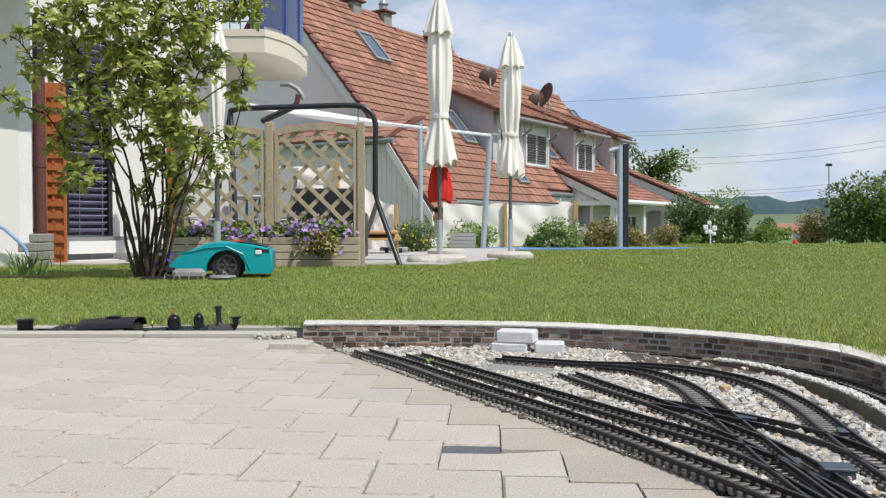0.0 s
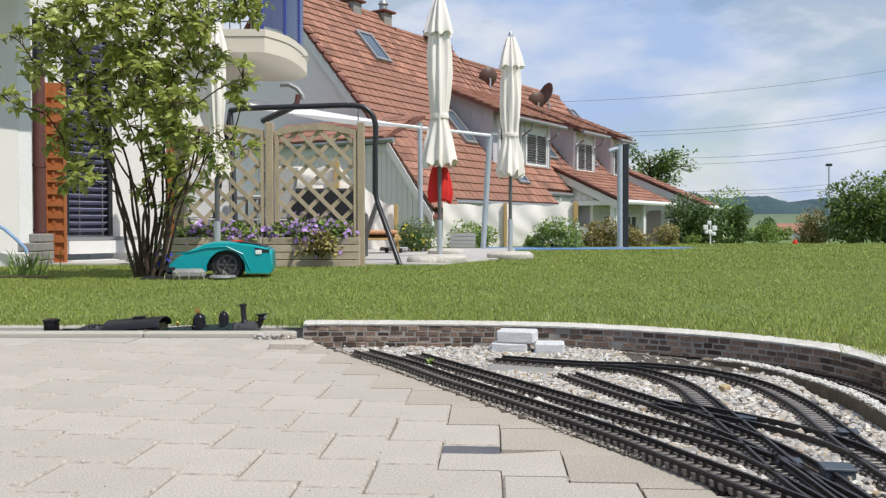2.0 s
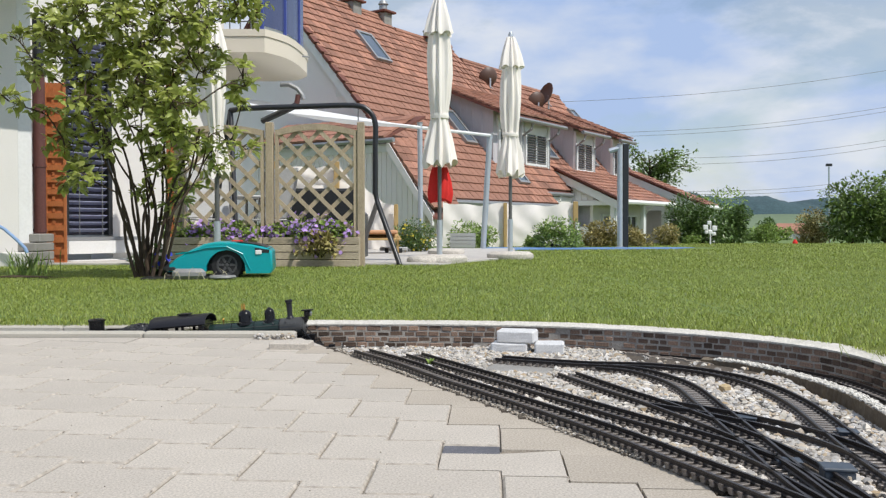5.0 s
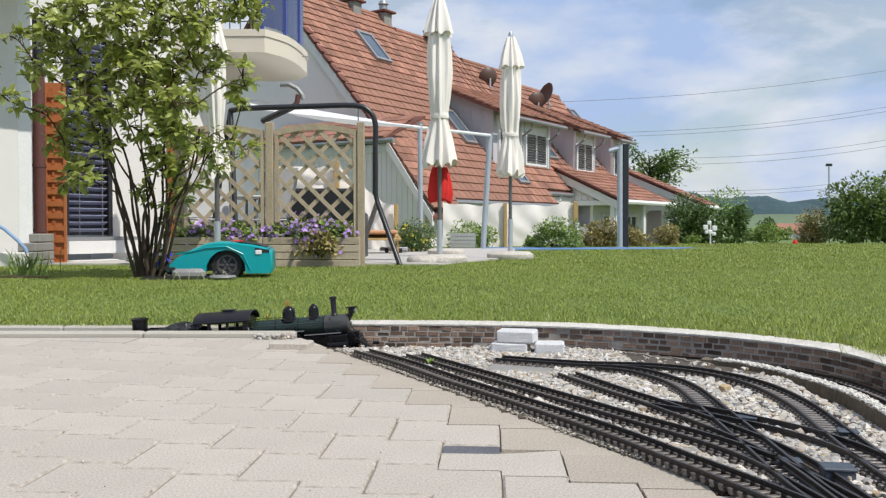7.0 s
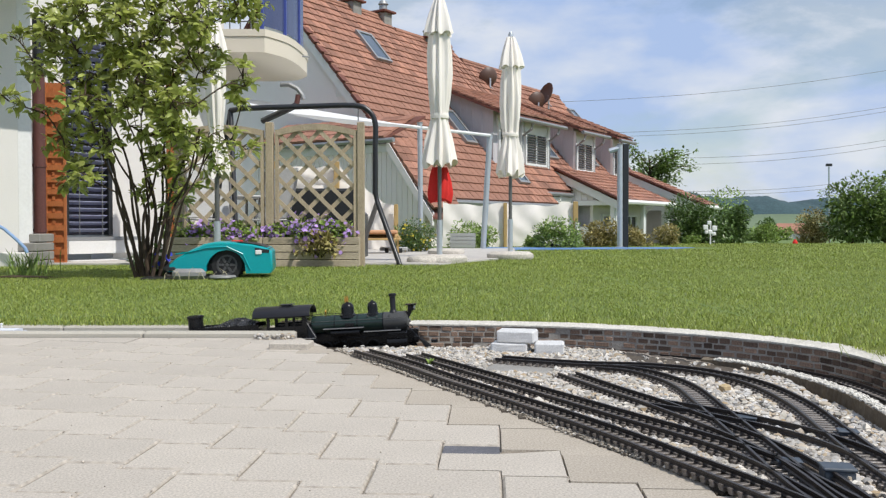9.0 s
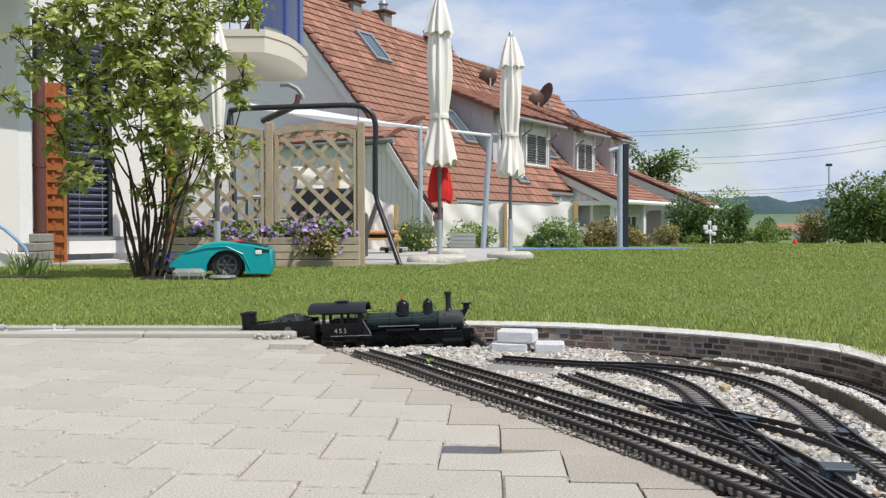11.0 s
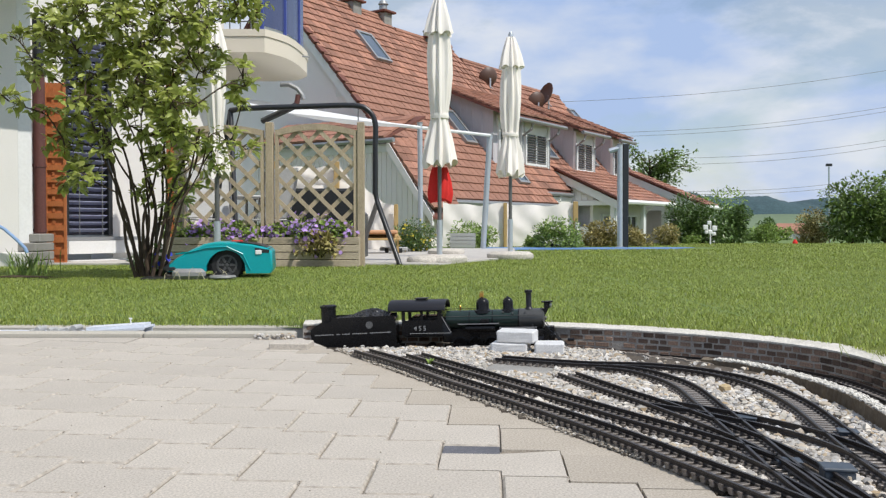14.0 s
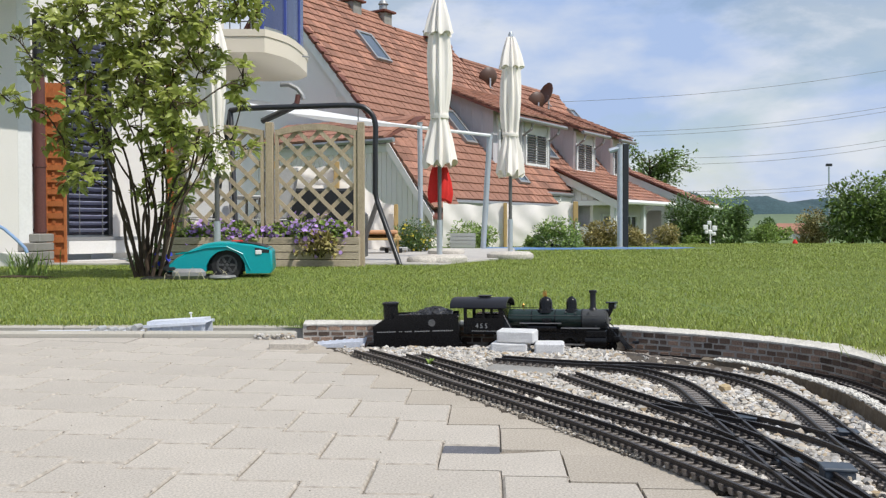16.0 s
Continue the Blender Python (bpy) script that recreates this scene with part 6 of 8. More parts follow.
# garden steps with a blue hand rail at the wall
steps = thing("garden_steps", "pale stone garden steps beside the house wall", "steps")
sx = (-3.947, 8, 0.019)
for k in range(4):
    g = Geo()
    g.box(sx[0] - 1.3, sx[0] + 0.13, sx[1] + k * 0.10, sx[1] + 0.6, sx[2] - 0.05 + k * 0.085, sx[2] + 0.03 + k * 0.085, r=0.008)
    part("step", g, M_SLAB, steps)
g = Geo()
g.box(sx[0] - 1.3, sx[0] + 0.17, sx[1] - 0.06, sx[1] - 0.01, sx[2] - 0.1, sx[2] + 0.12, r=0.01)
part("side_stone", g, M_RENDER, steps)
hr = thing("hand_rail", "blue tubular hand rail by the steps", "hand rail")
g = Geo()
g.tube([(-4.02, 7.85, 0.4), (-3.929, 7.85, 0.35), (-3.819, 7.85, 0.253), (-3.744, 7.85, 0.177), (-3.729, 7.85, 0.137)], 0.016, 8)
part("tube", g, M_BLUEPIPE := mat("blue_tube", (0.25, 0.38, 0.62), 0.4, None, 50, 5, 0.1, 0), hr)

# ---- terrace, pool edge and garden things ----
g = Geo()
pts = [(-7.0, 8.5), (-0.9, 8.5), (-0.05, 8.42), (0.35, 9.4), (0.9, 10.6), (1.3, 16.0), (-7.0, 17.0)]
g.prism([(x, y, lawn_z(y) - 0.06) for x, y in pts], (0, 0, 0.075))
terrace = thing("terrace", "grey slab paved garden terrace", "terrace", kind="structure")
part("paving", g, M_TERR, terrace)
for i in range(9):
    for j in range(4):
        g = Geo()
        x, y = -2.6 + i * 0.402, 8.54 + j * 0.402
        if x + 0.4 < -0.1 + j * 0.25:
            z = lawn_z(y) + 0.016
            g.box(x + 0.004, x + 0.398, y + 0.004, y + 0.398, z - 0.02, z + 0.003)
            part("slab", g, M_TERR, terrace)
g = Geo()
g.prism([(-9.0, 17.2, -0.16), (1.2, 17.2, -0.16), (1.2, 19.4, -0.16), (-3.0, 26.0, -0.16), (-9.0, 26.0, -0.16)], (0, 0, 0.05))
solid("pavement_neighbour", g, M_TERR, "grey paved yard beside the neighbouring house", "pavement", kind="structure")
pool = thing("swimming_pool", "flush garden pool with blue cover and pale rim", "pool", kind="structure")
g = Geo()
g.prism([(0.4, 14.6, -0.05), (4.3, 15.8, -0.06), (5.2, 17.6, -0.07), (0.8, 17.2, -0.06)], (0, 0, 0.012))
part("rim", g, M_WHITE, pool)
g = Geo()
g.prism([(0.5, 14.75, -0.036), (4.2, 15.9, -0.046), (5.0, 17.4, -0.056), (0.9, 17.0, -0.046)], (0, 0, 0.012))
part("cover", g, M_POOL, pool)


def parasol(x, y, z, z_lo, z_hi, w, turn, tie=True, tilt=0.0):
    """A closed parasol: pole, pleated canopy with a valance, tie and finial."""
    p = thing("parasol", "closed cream garden parasol on a metal pole", "parasol", pose(x, y, z, 0, tilt, turn), "closed parasols")
    g = Geo()
    g.tube([(0, 0, 0.0), (0, 0, z_hi - z - 0.05)], 0.021, 12)
    part("pole", g, M_GALVD, p, smooth=True)
    g = Geo()
    g.tube([(0, 0, 0.0), (0, 0, 0.42)], 0.03, 12)
    part("socket", g, M_GALV, p, smooth=True)
    lo, hi = z_lo - z, z_hi - z
    L = hi - lo
    prof = [(1.0, 0.0), (0.96, 0.03), (0.80, 0.14), (0.50, 0.265), (0.54, 0.29), (0.68, 0.40), (0.76, 0.53), (0.72, 0.66), (0.60, 0.765), (0.62, 0.775)]
    top = [(0.84, 0.772), (0.80, 0.80), (0.62, 0.88), (0.40, 0.96), (0.26, 1.0)]

    def folds(a, zz):
        k = (zz - lo) / L
        amp = 0.17 if k < 0.22 or k > 0.7 else 0.13
        return 1 + amp * math.sin(9 * a + 2.0 * math.sin(2.2 * k + turn)) + 0.09 * math.sin(3 * a + 9 * k + turn) + 0.07 * math.sin(14 * a + 3 * k)

    g = Geo()
    g.lathe([(w * r, lo + t * L) for r, t in prof], 96, None, folds)
    for i in range(96):
        vx = g.v[i]
        g.v[i] = (vx[0], vx[1], vx[2] + 0.03 * math.sin(9 * (2 * math.pi * i / 96)) + 0.02 * math.sin(4 * (2 * math.pi * i / 96) + turn) - 0.02)
    part("canopy", g, M_CANVAS, p, "pleated cream canvas", smooth=True)
    g = Geo()
    g.lathe([(w * r, lo + t * L) for r, t in top], 96, None, folds)
    for i in range(96):
        vx = g.v[i]
        g.v[i] = (vx[0], vx[1], vx[2] + 0.02 * math.sin(7 * (2 * math.pi * i / 96) + turn))
    part("top_flap", g, M_CANVAS, p, smooth=True)
    g = Geo()
    g.lathe([(0.03, hi - 0.01), (0.03, hi + 0.03), (0.018, hi + 0.06), (0.005, hi + 0.065)], 12)
    part("finial", g, M_GALV, p, smooth=True)
    if tie:
        g = Geo()
        g.lathe([(w * 0.62, lo + 0.265 * L), (w * 0.64, lo + 0.28 * L), (w * 0.62, lo + 0.295 * L)], 24)
        part("tie_strap", g, M_CANVAS, p)
    return p


q = (-0.035, 9, 0.02)
parasol(q[0], q[1], q[2], 1.029, 2.714, 0.150, 10)
q = (0.784, 10.2, 0.038)
parasol(q[0], q[1], q[2], 0.997, 2.564, 0.150, 47)
q = (-1.984, 7.7, 0.0)
parasol(q[0], q[1], q[2], 0.851, 2.156, 0.104, 80, tie=False)


def stone_base(x, y, r, h, seed):
    g = Geo()
    z = lawn_z(y) + 0.0
    g.lathe([(r * 0.9, z - 0.02), (r, z + h * 0.3), (r * 0.98, z + h * 0.7), (r * 0.85, z + h), (r * 0.2, z + h * 1.05)], 28, pose(x, y, 0),
            lambda a, zz: 1 + 0.03 * math.sin(3 * a + seed) + 0.02 * math.sin(11 * a + seed * 3 + zz * 40))
    return solid("concrete_disc", g, M_STONEBASE, "round pebble concrete disc weighting a parasol", "concrete disc", group="concrete discs", smooth=True)


q = (-0.146, 8.683, -0.001)
stone_base(-0.03, 9.0, 0.28, 0.085, 1)
stone_base(-0.20, 8.82, 0.17, 0.075, 2)
stone_base(0.78, 10.2, 0.27, 0.09, 3)
stone_base(0.05, 12.2, 0.26, 0.08, 4)

# red cloth draped behind the parasol pole
g = Geo()
rings = []
for j in range(15):
    v = j / 14
    rx = 0.070 + 0.052 * math.sin(min(v * 1.25, 1) * math.pi / 2) - 0.012 * max(v - 0.8, 0) * 5
    ring = []
    for i in range(48):
        a = 2 * math.pi * i / 48
        k = 1 + 0.10 * math.sin(5 * a + 3 * v) + 0.07 * math.sin(11 * a + 5 * v)
        drop = 0.365 * v * (0.80 + 0.20 * abs(math.cos(a)) ** 0.6 + 0.05 * math.sin(3 * a + 1))
        ring.append((-0.035 + rx * k * math.cos(a), 9.065 + rx * 0.36 * k * math.sin(a), 0.985 - drop))
    rings.append(ring)
g.strip(rings, closed=True)
solid("red_cloth", g, M_RED, "red cloth draped behind a parasol pole", "cloth", smooth=True)

# sun sail posts, beam and sail
def sail_post(a, b, r, m, label):
    p = thing("sail_post", label, "post", group="sun sail posts")
    g = Geo()
    g.tube([a, b], r, 14)
    part("shaft", g, m, p, smooth=True)
    g = Geo()
    t = Vector(b)
    g.tube([t, t + Vector((0, 0, 0.02))], r * 1.15, 14)
    part("cap", g, M_GUTTER, p)
    g = Geo()
    g.lathe([(r * 2.2, -0.02), (r * 2.2, 0.01), (r, 0.03)], 14, Matrix.Translation(a))
    part("foot_plate", g, M_GUTTER, p)


sail_post((-0.36, 14.3, -0.044), (-0.377, 14.3, 2.044), 0.042, M_GALV, "galvanised steel sun sail post on the terrace")
sail_post((0.733, 16, -0.054), (0.854, 16, 2.046), 0.052, M_GALV, "leaning galvanised steel sun sail post")
sail_post((3.555, 17.6, -0.063), (3.544, 17.6, 1.999), 0.055, M_GALV, "galvanised steel sun sail post at the lawn")
p = thing("post_cover", "slim dark anthracite panel post beside a steel post", "post")
g = Geo()
a = (3.678, 17.7, -0.065)
g.box(a[0] - 0.06, a[0] + 0.06, a[1] - 0.05, a[1] + 0.05, a[2] - 0.02, 2.031, r=0.01)
part("panel", g, M_ANTHR, p)
beam = thing("sail_beam", "white boom between two sun sail posts", "boom")
g = Geo()
g.tube([(-2.121, 12.5, 1.97), (-0.376, 14.28, 1.977), (0.851, 15.95, 2.021)], 0.028, 8)
part("tube", g, M_WHITE, beam)
g = Geo()
g.tube([(3.33, 17.6, 1.874), (3.544, 17.6, 1.942)], 0.05, 8)
part("bracket", g, M_GALV, beam)
sail = thing("sun_sail", "white triangular sun sail stretched over the terrace", "sun sail")
g = Geo()
A, B, C = Vector((-2.749, 11, 2.019)), Vector((-0.447, 14.2, 1.986)), Vector((-1.937, 9.6, 1.638))
rows = []
for i in range(13):
    s = i / 12
    l, r = A.lerp(B, s), C.lerp(B, s)
    rows.append([tuple(l.lerp(r, j / 8) - Vector((0, 0, 0.10 * math.sin(math.pi * s) * math.sin(math.pi * j / 8)))) for j in range(9)])
g.strip(rows)
part("cloth", g, M_SAIL, sail, smooth=True)

# garden swing frame of dark tube
swing = thing("garden_swing", "dark grey tubular garden swing frame on the terrace", "swing frame")
g = Geo()
path = spline([(-2.151, 8.9, 1.546), (-1.945, 8.8, 1.556), (-1.38, 8.8, 1.573), (-0.899, 8.8, 1.584), (-0.747, 8.8, 1.533), (-0.679, 8.8, 1.409), (-0.679, 8.8, 1.172), (-0.68, 8.8, 0.692)], 4)
g.tube(path, 0.028, 10)
part("top_bar", g, M_ANTHR, swing, smooth=True)
for b, m in (((-0.415, 8.45, -0.002), M_ANTHR), ((-0.892, 9.6, 0.132), M_GALVD)):
    g = Geo()
    g.tube([(-0.68, 8.8, 0.709), (-0.658, 8.8, 0.618), b], 0.026, 10)
    part("leg", g, m, swing, smooth=True)
for b in ((-1.986, 8.45, -0.002), (-2.553, 9.6, 0.132)):
    g = Geo()
    g.tube([(-2.151, 8.9, 1.546), b], 0.026, 10)
    part("leg", g, M_ANTHR, swing, smooth=True)
g = Geo()
g.tube([(-1.922, 9.4, 1.504), (-1.515, 9, 1.606)], 0.035, 8)
part("canopy_arm", g, M_DKPL, swing)
g = Geo()
g.tube([(-0.848, 8.8, 1.567), (-0.849, 8.8, 1.426)], 0.006, 6)
part("hook", g, M_GALVD, swing)

# ---- trellis screens and planter ----
TY = 8.12


def trellis(x0, x1, z0, z1, arch, label):
    t = thing("trellis", label, "trellis", group="wooden trellis panels")

    def top(x):
        return z1 + arch * math.sin(math.pi * (x - x0) / (x1 - x0))

    sp, hw = 0.205, 0.019
    for k in range(-14, 20):
        for sg in (1, -1):
            c = x0 + k * sp
            run = []
            for i in range(241):
                d = i * 0.008
                x = c + sg * d if sg > 0 else c + d * -1
                z = z0 + d
                if x0 <= x <= x1 and z <= top(x) - 0.01:
                    run.append((x, z))
            if len(run) < 6:
                continue
            (xa, za), (xb, zb) = run[0], run[-1]
            g = Geo()
            o = hw * 0.7071
            y = TY + (0.006 if sg > 0 else -0.006)
            g.prism([(xa - sg * 0 - o, y - 0.005, za + sg * o), (xa + o, y - 0.005, za - sg * o), (xb + o, y - 0.005, zb - sg * o), (xb - o, y - 0.005, zb + sg * o)], (0, 0.010, 0))
            part("slat", g, M_OLDWOOD, t)
    g = Geo()
    n = 14
    rings = []
    for i in range(n + 1):
        x = x0 + (x1 - x0) * i / n
        rings.append([(x, TY - 0.022, top(x) - 0.03), (x, TY + 0.022, top(x) - 0.03), (x, TY + 0.022, top(x) + 0.025), (x, TY - 0.022, top(x) + 0.025)])
    g.strip(rings, closed=True)
    part("arched_top_rail", g, M_OLDWOOD, t)
    g = Geo()
    g.box(x0, x1, TY - 0.02, TY + 0.02, z0 - 0.03, z0 + 0.02)
    part("bottom_rail", g, M_OLDWOOD, t)
    for x in (x0, x1 - 0.03):
        g = Geo()
        g.box(x, x + 0.03, TY - 0.021, TY + 0.021, z0, z1)
        part("side_rail", g, M_OLDWOOD, t)


xa, xb, xc, xd = -2.419, -1.655, -1.55, -0.796
tz0, tz1 = 0.233, 1.236
trellis(xc, xd, tz0, tz1, 0.06, "weathered wooden lattice trellis panel with arched top")
trellis(xa, xb, tz0, tz1, 0.05, "weathered wooden lattice trellis panel behind a shrub")
for x, zt, r in ((-2.451, tz1, 0.03), (-1.602, 1.335, 0.036), (-0.759, 1.335, 0.033)):
    g = Geo()
    g.box(x - r, x + r, TY - 0.035, TY + 0.035, -0.05, zt, r=0.005)
    solid("trellis_post", g, M_OLDWOOD, "square weathered wooden trellis post", "post", group="trellis posts")
planter = thing("planter", "weathered wooden board planter with violet flowers", "planter")
px0, px1 = -2.52, -0.764
pz0, pz1 = 0.004, 0.277
nb = 4
for k in range(nb):
    for x0, x1 in ((px0, (px0 + px1) / 2 - 0.003), ((px0 + px1) / 2 + 0.003, px1)):
        g = Geo()
        h = (pz1 - pz0) / nb
        g.box(x0, x1, 7.96 + 0.003 * (k % 2), 7.99, pz0 + k * h + 0.003, pz0 + (k + 1) * h - 0.003, r=0.003)
        part("board", g, M_PLANK, planter)
g = Geo()
g.box(px0, px1, 8.38, 8.42, pz0, pz1)
part("back_board", g, M_PLANK, planter)
for x in (px0, px1 - 0.03):
    g = Geo()
    g.box(x, x + 0.03, 7.99, 8.38, pz0, pz1)
    part("end_board", g, M_PLANK, planter)
g = Geo()
g.box(px0 + 0.03, px1 - 0.03, 7.995, 8.38, pz0, pz1 - 0.03)
part("soil", g, M_SOIL, planter)

# fabric privacy screens with wooden posts
def screen(a, b, c, d, n, label):
    s = thing("fabric_screen", label, "privacy screen", group="fabric screens")
    a, b, c, d = map(Vector, (a, b, c, d))
    g = Geo()
    rows = []
    for i in range(n + 1):
        u = i / n
        row = []
        for j in range(11):
            v = j / 10
            p = a.lerp(b, u).lerp(d.lerp(c, u), v)
            sag = 0.05 * (math.sin(math.pi * u) + 0.35 * math.sin(4 * math.pi * u)) * (1 - v)
            row.append((p.x, p.y + 0.035 * math.sin(7 * u + 6 * v) * math.sin(math.pi * u) + 0.014 * math.sin(15 * u - 13 * v + 2 * math.sin(4 * v)) + 0.005 * math.sin(33 * u + 23 * v), p.z - sag))
        rows.append(row)
    g.strip(rows)
    part("cloth", g, M_CANVAS, s, smooth=True)
    return s


screen((0, 18.2, 0.872), (1.274, 18.3, 0.852), (1.276, 18.3, -0.21), (0, 18.2, -0.207), 48, "cream cloth privacy screen between wooden posts")
screen((1.321, 18.3, 0.852), (2.742, 18.5, 0.857), (2.747, 18.5, -0.217), (1.323, 18.3, -0.21), 48, "cream cloth privacy screen between wooden posts")
screen((-1.353, 15, 1.056), (-0.812, 15, 0.709), (-0.813, 15, -0.056), (-1.394, 15, -0.056), 12, "cream cloth privacy screen behind the swing")
screen((-3.049, 16, 1.492), (-1.895, 16, 1.492), (-1.485, 16, 0.947), (-3.134, 16, 0.947), 16, "cream awning cloth behind the trellis")
for a, b, r in (((1.296, 18.25, -0.15), (1.294, 18.25, 0.862), 0.035), ((2.787, 18.45, -0.156), (2.782, 18.45, 0.891), 0.05), ((-0.798, 14.9, -0.062), (-0.797, 14.9, 0.745), 0.035),
                ((-1.929, 15.9, -0.03), (-1.924, 15.9, 1.546), 0.05), ((-3.027, 15.9, -0.03), (-3.019, 15.9, 1.546), 0.05)):
    g = Geo()
    g.box(a[0] - r, a[0] + r, a[1] - 0.04, a[1] + 0.04, a[2] - 0.1, b[2], r=0.006)
    solid("fence_post", g, M_YELWOOD, "yellow-brown square wooden fence post", "post", group="fence posts")
g = Geo()
g.tube([(2.628, 17.4, -0.024), (2.671, 17.4, 0.447)], 0.04, 8)
solid("garden_stake", g, M_CANVAS, "pale leaning wooden stake by the shrubs", "stake")

# furniture seen through the trellis
swing_seat = thing("garden_sofa", "dark garden lounge sofa on the terrace", "garden sofa")
a = (-1.518, 11, 0.38)
g = Geo()
g.box(a[0] - 0.55, a[0] + 0.45, a[1], a[1] + 0.12, 0.05, 0.85, r=0.03)
part("backrest", g, M_DKPL, swing_seat)
g = Geo()
g.box(a[0] - 0.55, a[0] + 0.45, a[1] - 0.5, a[1], 0.18, 0.34, r=0.03)
part("seat", g, M_DKPL, swing_seat)
for x in (-0.62, 0.45):
    g = Geo()
    g.box(a[0] + x, a[0] + x + 0.12, a[1] - 0.5, a[1] + 0.12, -0.03, 0.55, r=0.03)
    part("armrest", g, M_DKPL, swing_seat)


def patio_chair(q, rz):
    c = thing("patio_chair", "grey folding patio chair on the terrace", "chair", pose(q[0], q[1], lawn_z(q[1]) + 0.015, 0, 0, rz), "patio chairs")
    for x in (-0.24, 0.24):
        g = Geo()
        g.tube([(x, -0.2, 0), (x, 0.1, 0.45), (x, 0.28, 1.0)], 0.014, 8)
        part("side_tube", g, M_GALVD, c)
        g = Geo()
        g.tube([(x, 0.25, 0), (x, -0.22, 0.45)], 0.014, 8)
        part("leg", g, M_GALVD, c)
    g = Geo()
    g.box(-0.23, 0.23, -0.24, 0.16, 0.43, 0.45, r=0.008)
    part("seat", g, M_GREYPL, c)
    g = Geo()
    g.box(-0.23, 0.23, -0.01, 0.01, 0, 0.6, Matrix.Translation((0, 0.13, 0.46)) @ Matrix.Rotation(radians(-16), 4, "X"), r=0.006)
    part("backrest", g, M_GREYPL, c)


patio_chair((-2.55, 9.6), 20)
patio_chair((-2.0, 9.9), -30)
table = thing("patio_table", "grey round patio table on the terrace", "table", pose(-2.3, 10.5, lawn_z(10.5) + 0.015))
g = Geo()
g.lathe([(0.45, 0.70), (0.46, 0.715), (0.45, 0.73)], 28)
part("tabletop", g, M_GREYPL, table)
for k in range(4):
    g = Geo()
    g.tube([(0.3 * math.cos(k * 1.571), 0.3 * math.sin(k * 1.571), 0), (0.22 * math.cos(k * 1.571), 0.22 * math.sin(k * 1.571), 0.70)], 0.016, 8)
    part("leg", g, M_GALVD, table)

lounger = thing("garden_lounger", "slatted wooden garden lounger on the terrace", "lounger", pose(*(-0.904, 12.5), lawn_z(12.5) + 0.015, 0, 0, 8))
for k in range(6):
    g = Geo()
    g.box(-0.28, 0.28, -0.3 + k * 0.11, -0.21 + k * 0.11, 0.22, 0.24, pose(0, 0, 0, 6 + k, 0, 0))
    part("slat", g, M_YELWOOD, lounger)
for x in (-0.25, 0.22):
    for y in (-0.28, 0.28):
        g = Geo()
        g.box(x, x + 0.03, y, y + 0.03, 0, 0.24)
        part("leg", g, M_YELWOOD, lounger)
g = Geo()
g.box(-0.22, 0.24, -0.25, 0.25, 0.27, 0.33, r=0.02)
part("cushion", g, M_ORANGECU := mat("faded_orange_cushion", (0.55, 0.30, 0.17), 0.9, None, 60, 6, 0.15, 0.2), lounger)
bench = thing("low_bench", "low pale grey bench with dark castors", "bench", pose(*(-0.719, 12.8), lawn_z(12.8) + 0.015))
g = Geo()
g.box(-0.2, 0.2, -0.12, 0.12, 0.03, 0.08, r=0.01)
part("plate", g, M_GREYPL, bench)
for x in (-0.12, 0.08):
    g = Geo()
    g.tube([(x, -0.13, 0.035), (x + 0.05, -0.13, 0.035)], 0.035, 10)
    part("castor", g, M_DKPL, bench)
crate = thing("plant_trough", "white slatted plant trough with herbs", "plant trough", pose(*(0.379, 16.8), lawn_z(16.8)))
for k in range(4):
    g = Geo()
    g.box(-0.24, 0.24, -0.15, -0.13, 0.02 + k * 0.07, 0.08 + k * 0.07)
    part("slat", g, M_GREYPL, crate)
g = Geo()
g.box(-0.23, 0.23, -0.13, 0.15, 0.0, 0.27)
part("box", g, M_WHITE, crate)

# ---- robot mower ----
M_HUB = mat("dark_grey_hub", (0.07, 0.07, 0.07), 0.45, None, 60, 4, 0.1, 0.02)
mower = thing("robot_mower", "teal robot lawn mower with black wheels on the grass", "robot mower",
              pose(*(-1.586, 6.313), 0.013, 0, 0, 8))
PROF = [(0.186, 0.035), (0.351, 0.035), (0.366, 0.06), (0.360, 0.185), (0.335, 0.212), (0.29, 0.226), (0.22, 0.240), (0.115, 0.252), (0.04, 0.256), (-0.034, 0.255), (-0.10, 0.243), (-0.196, 0.200), (-0.291, 0.145),
        (-0.345, 0.098), (-0.355, 0.05), (-0.092, 0.05)]
arc = [(0.047 + 0.138 * math.cos(radians(a)), 0.072 + 0.138 * math.sin(radians(a))) for a in range(172, 4, -14)]
outline = PROF + arc
rings = []
for y, k, dz in ((-0.235, 0.965, -0.012), (-0.222, 0.99, -0.004), (-0.19, 1.0, 0.0), (0.19, 1.0, 0.0), (0.222, 0.99, -0.004), (0.235, 0.965, -0.012)):
    rings.append([(x * k, y, max(z * 1.0 + (dz if z > 0.1 else 0), 0.03)) for x, z in outline])
g = Geo()
g.strip(rings, closed=True)
shell = part("shell", g, M_TEAL, mower, "glossy teal plastic shell", smooth=True)
g = Geo()
g.tube([(-0.30, -0.19, 0.17), (-0.2, -0.237, 0.185), (-0.08, -0.239, 0.215), (0.05, -0.239, 0.222), (0.16, -0.238, 0.17), (0.21, -0.237, 0.06)], 0.006, 6)
part("trim_rib", g, M_TEAL, mower)
g = Geo()
g.box(-0.385, -0.27, -0.242, 0.242, 0.03, 0.105, r=0.03)
part("nose_bumper", g, M_DKPL, mower, "black rounded nose bumper")
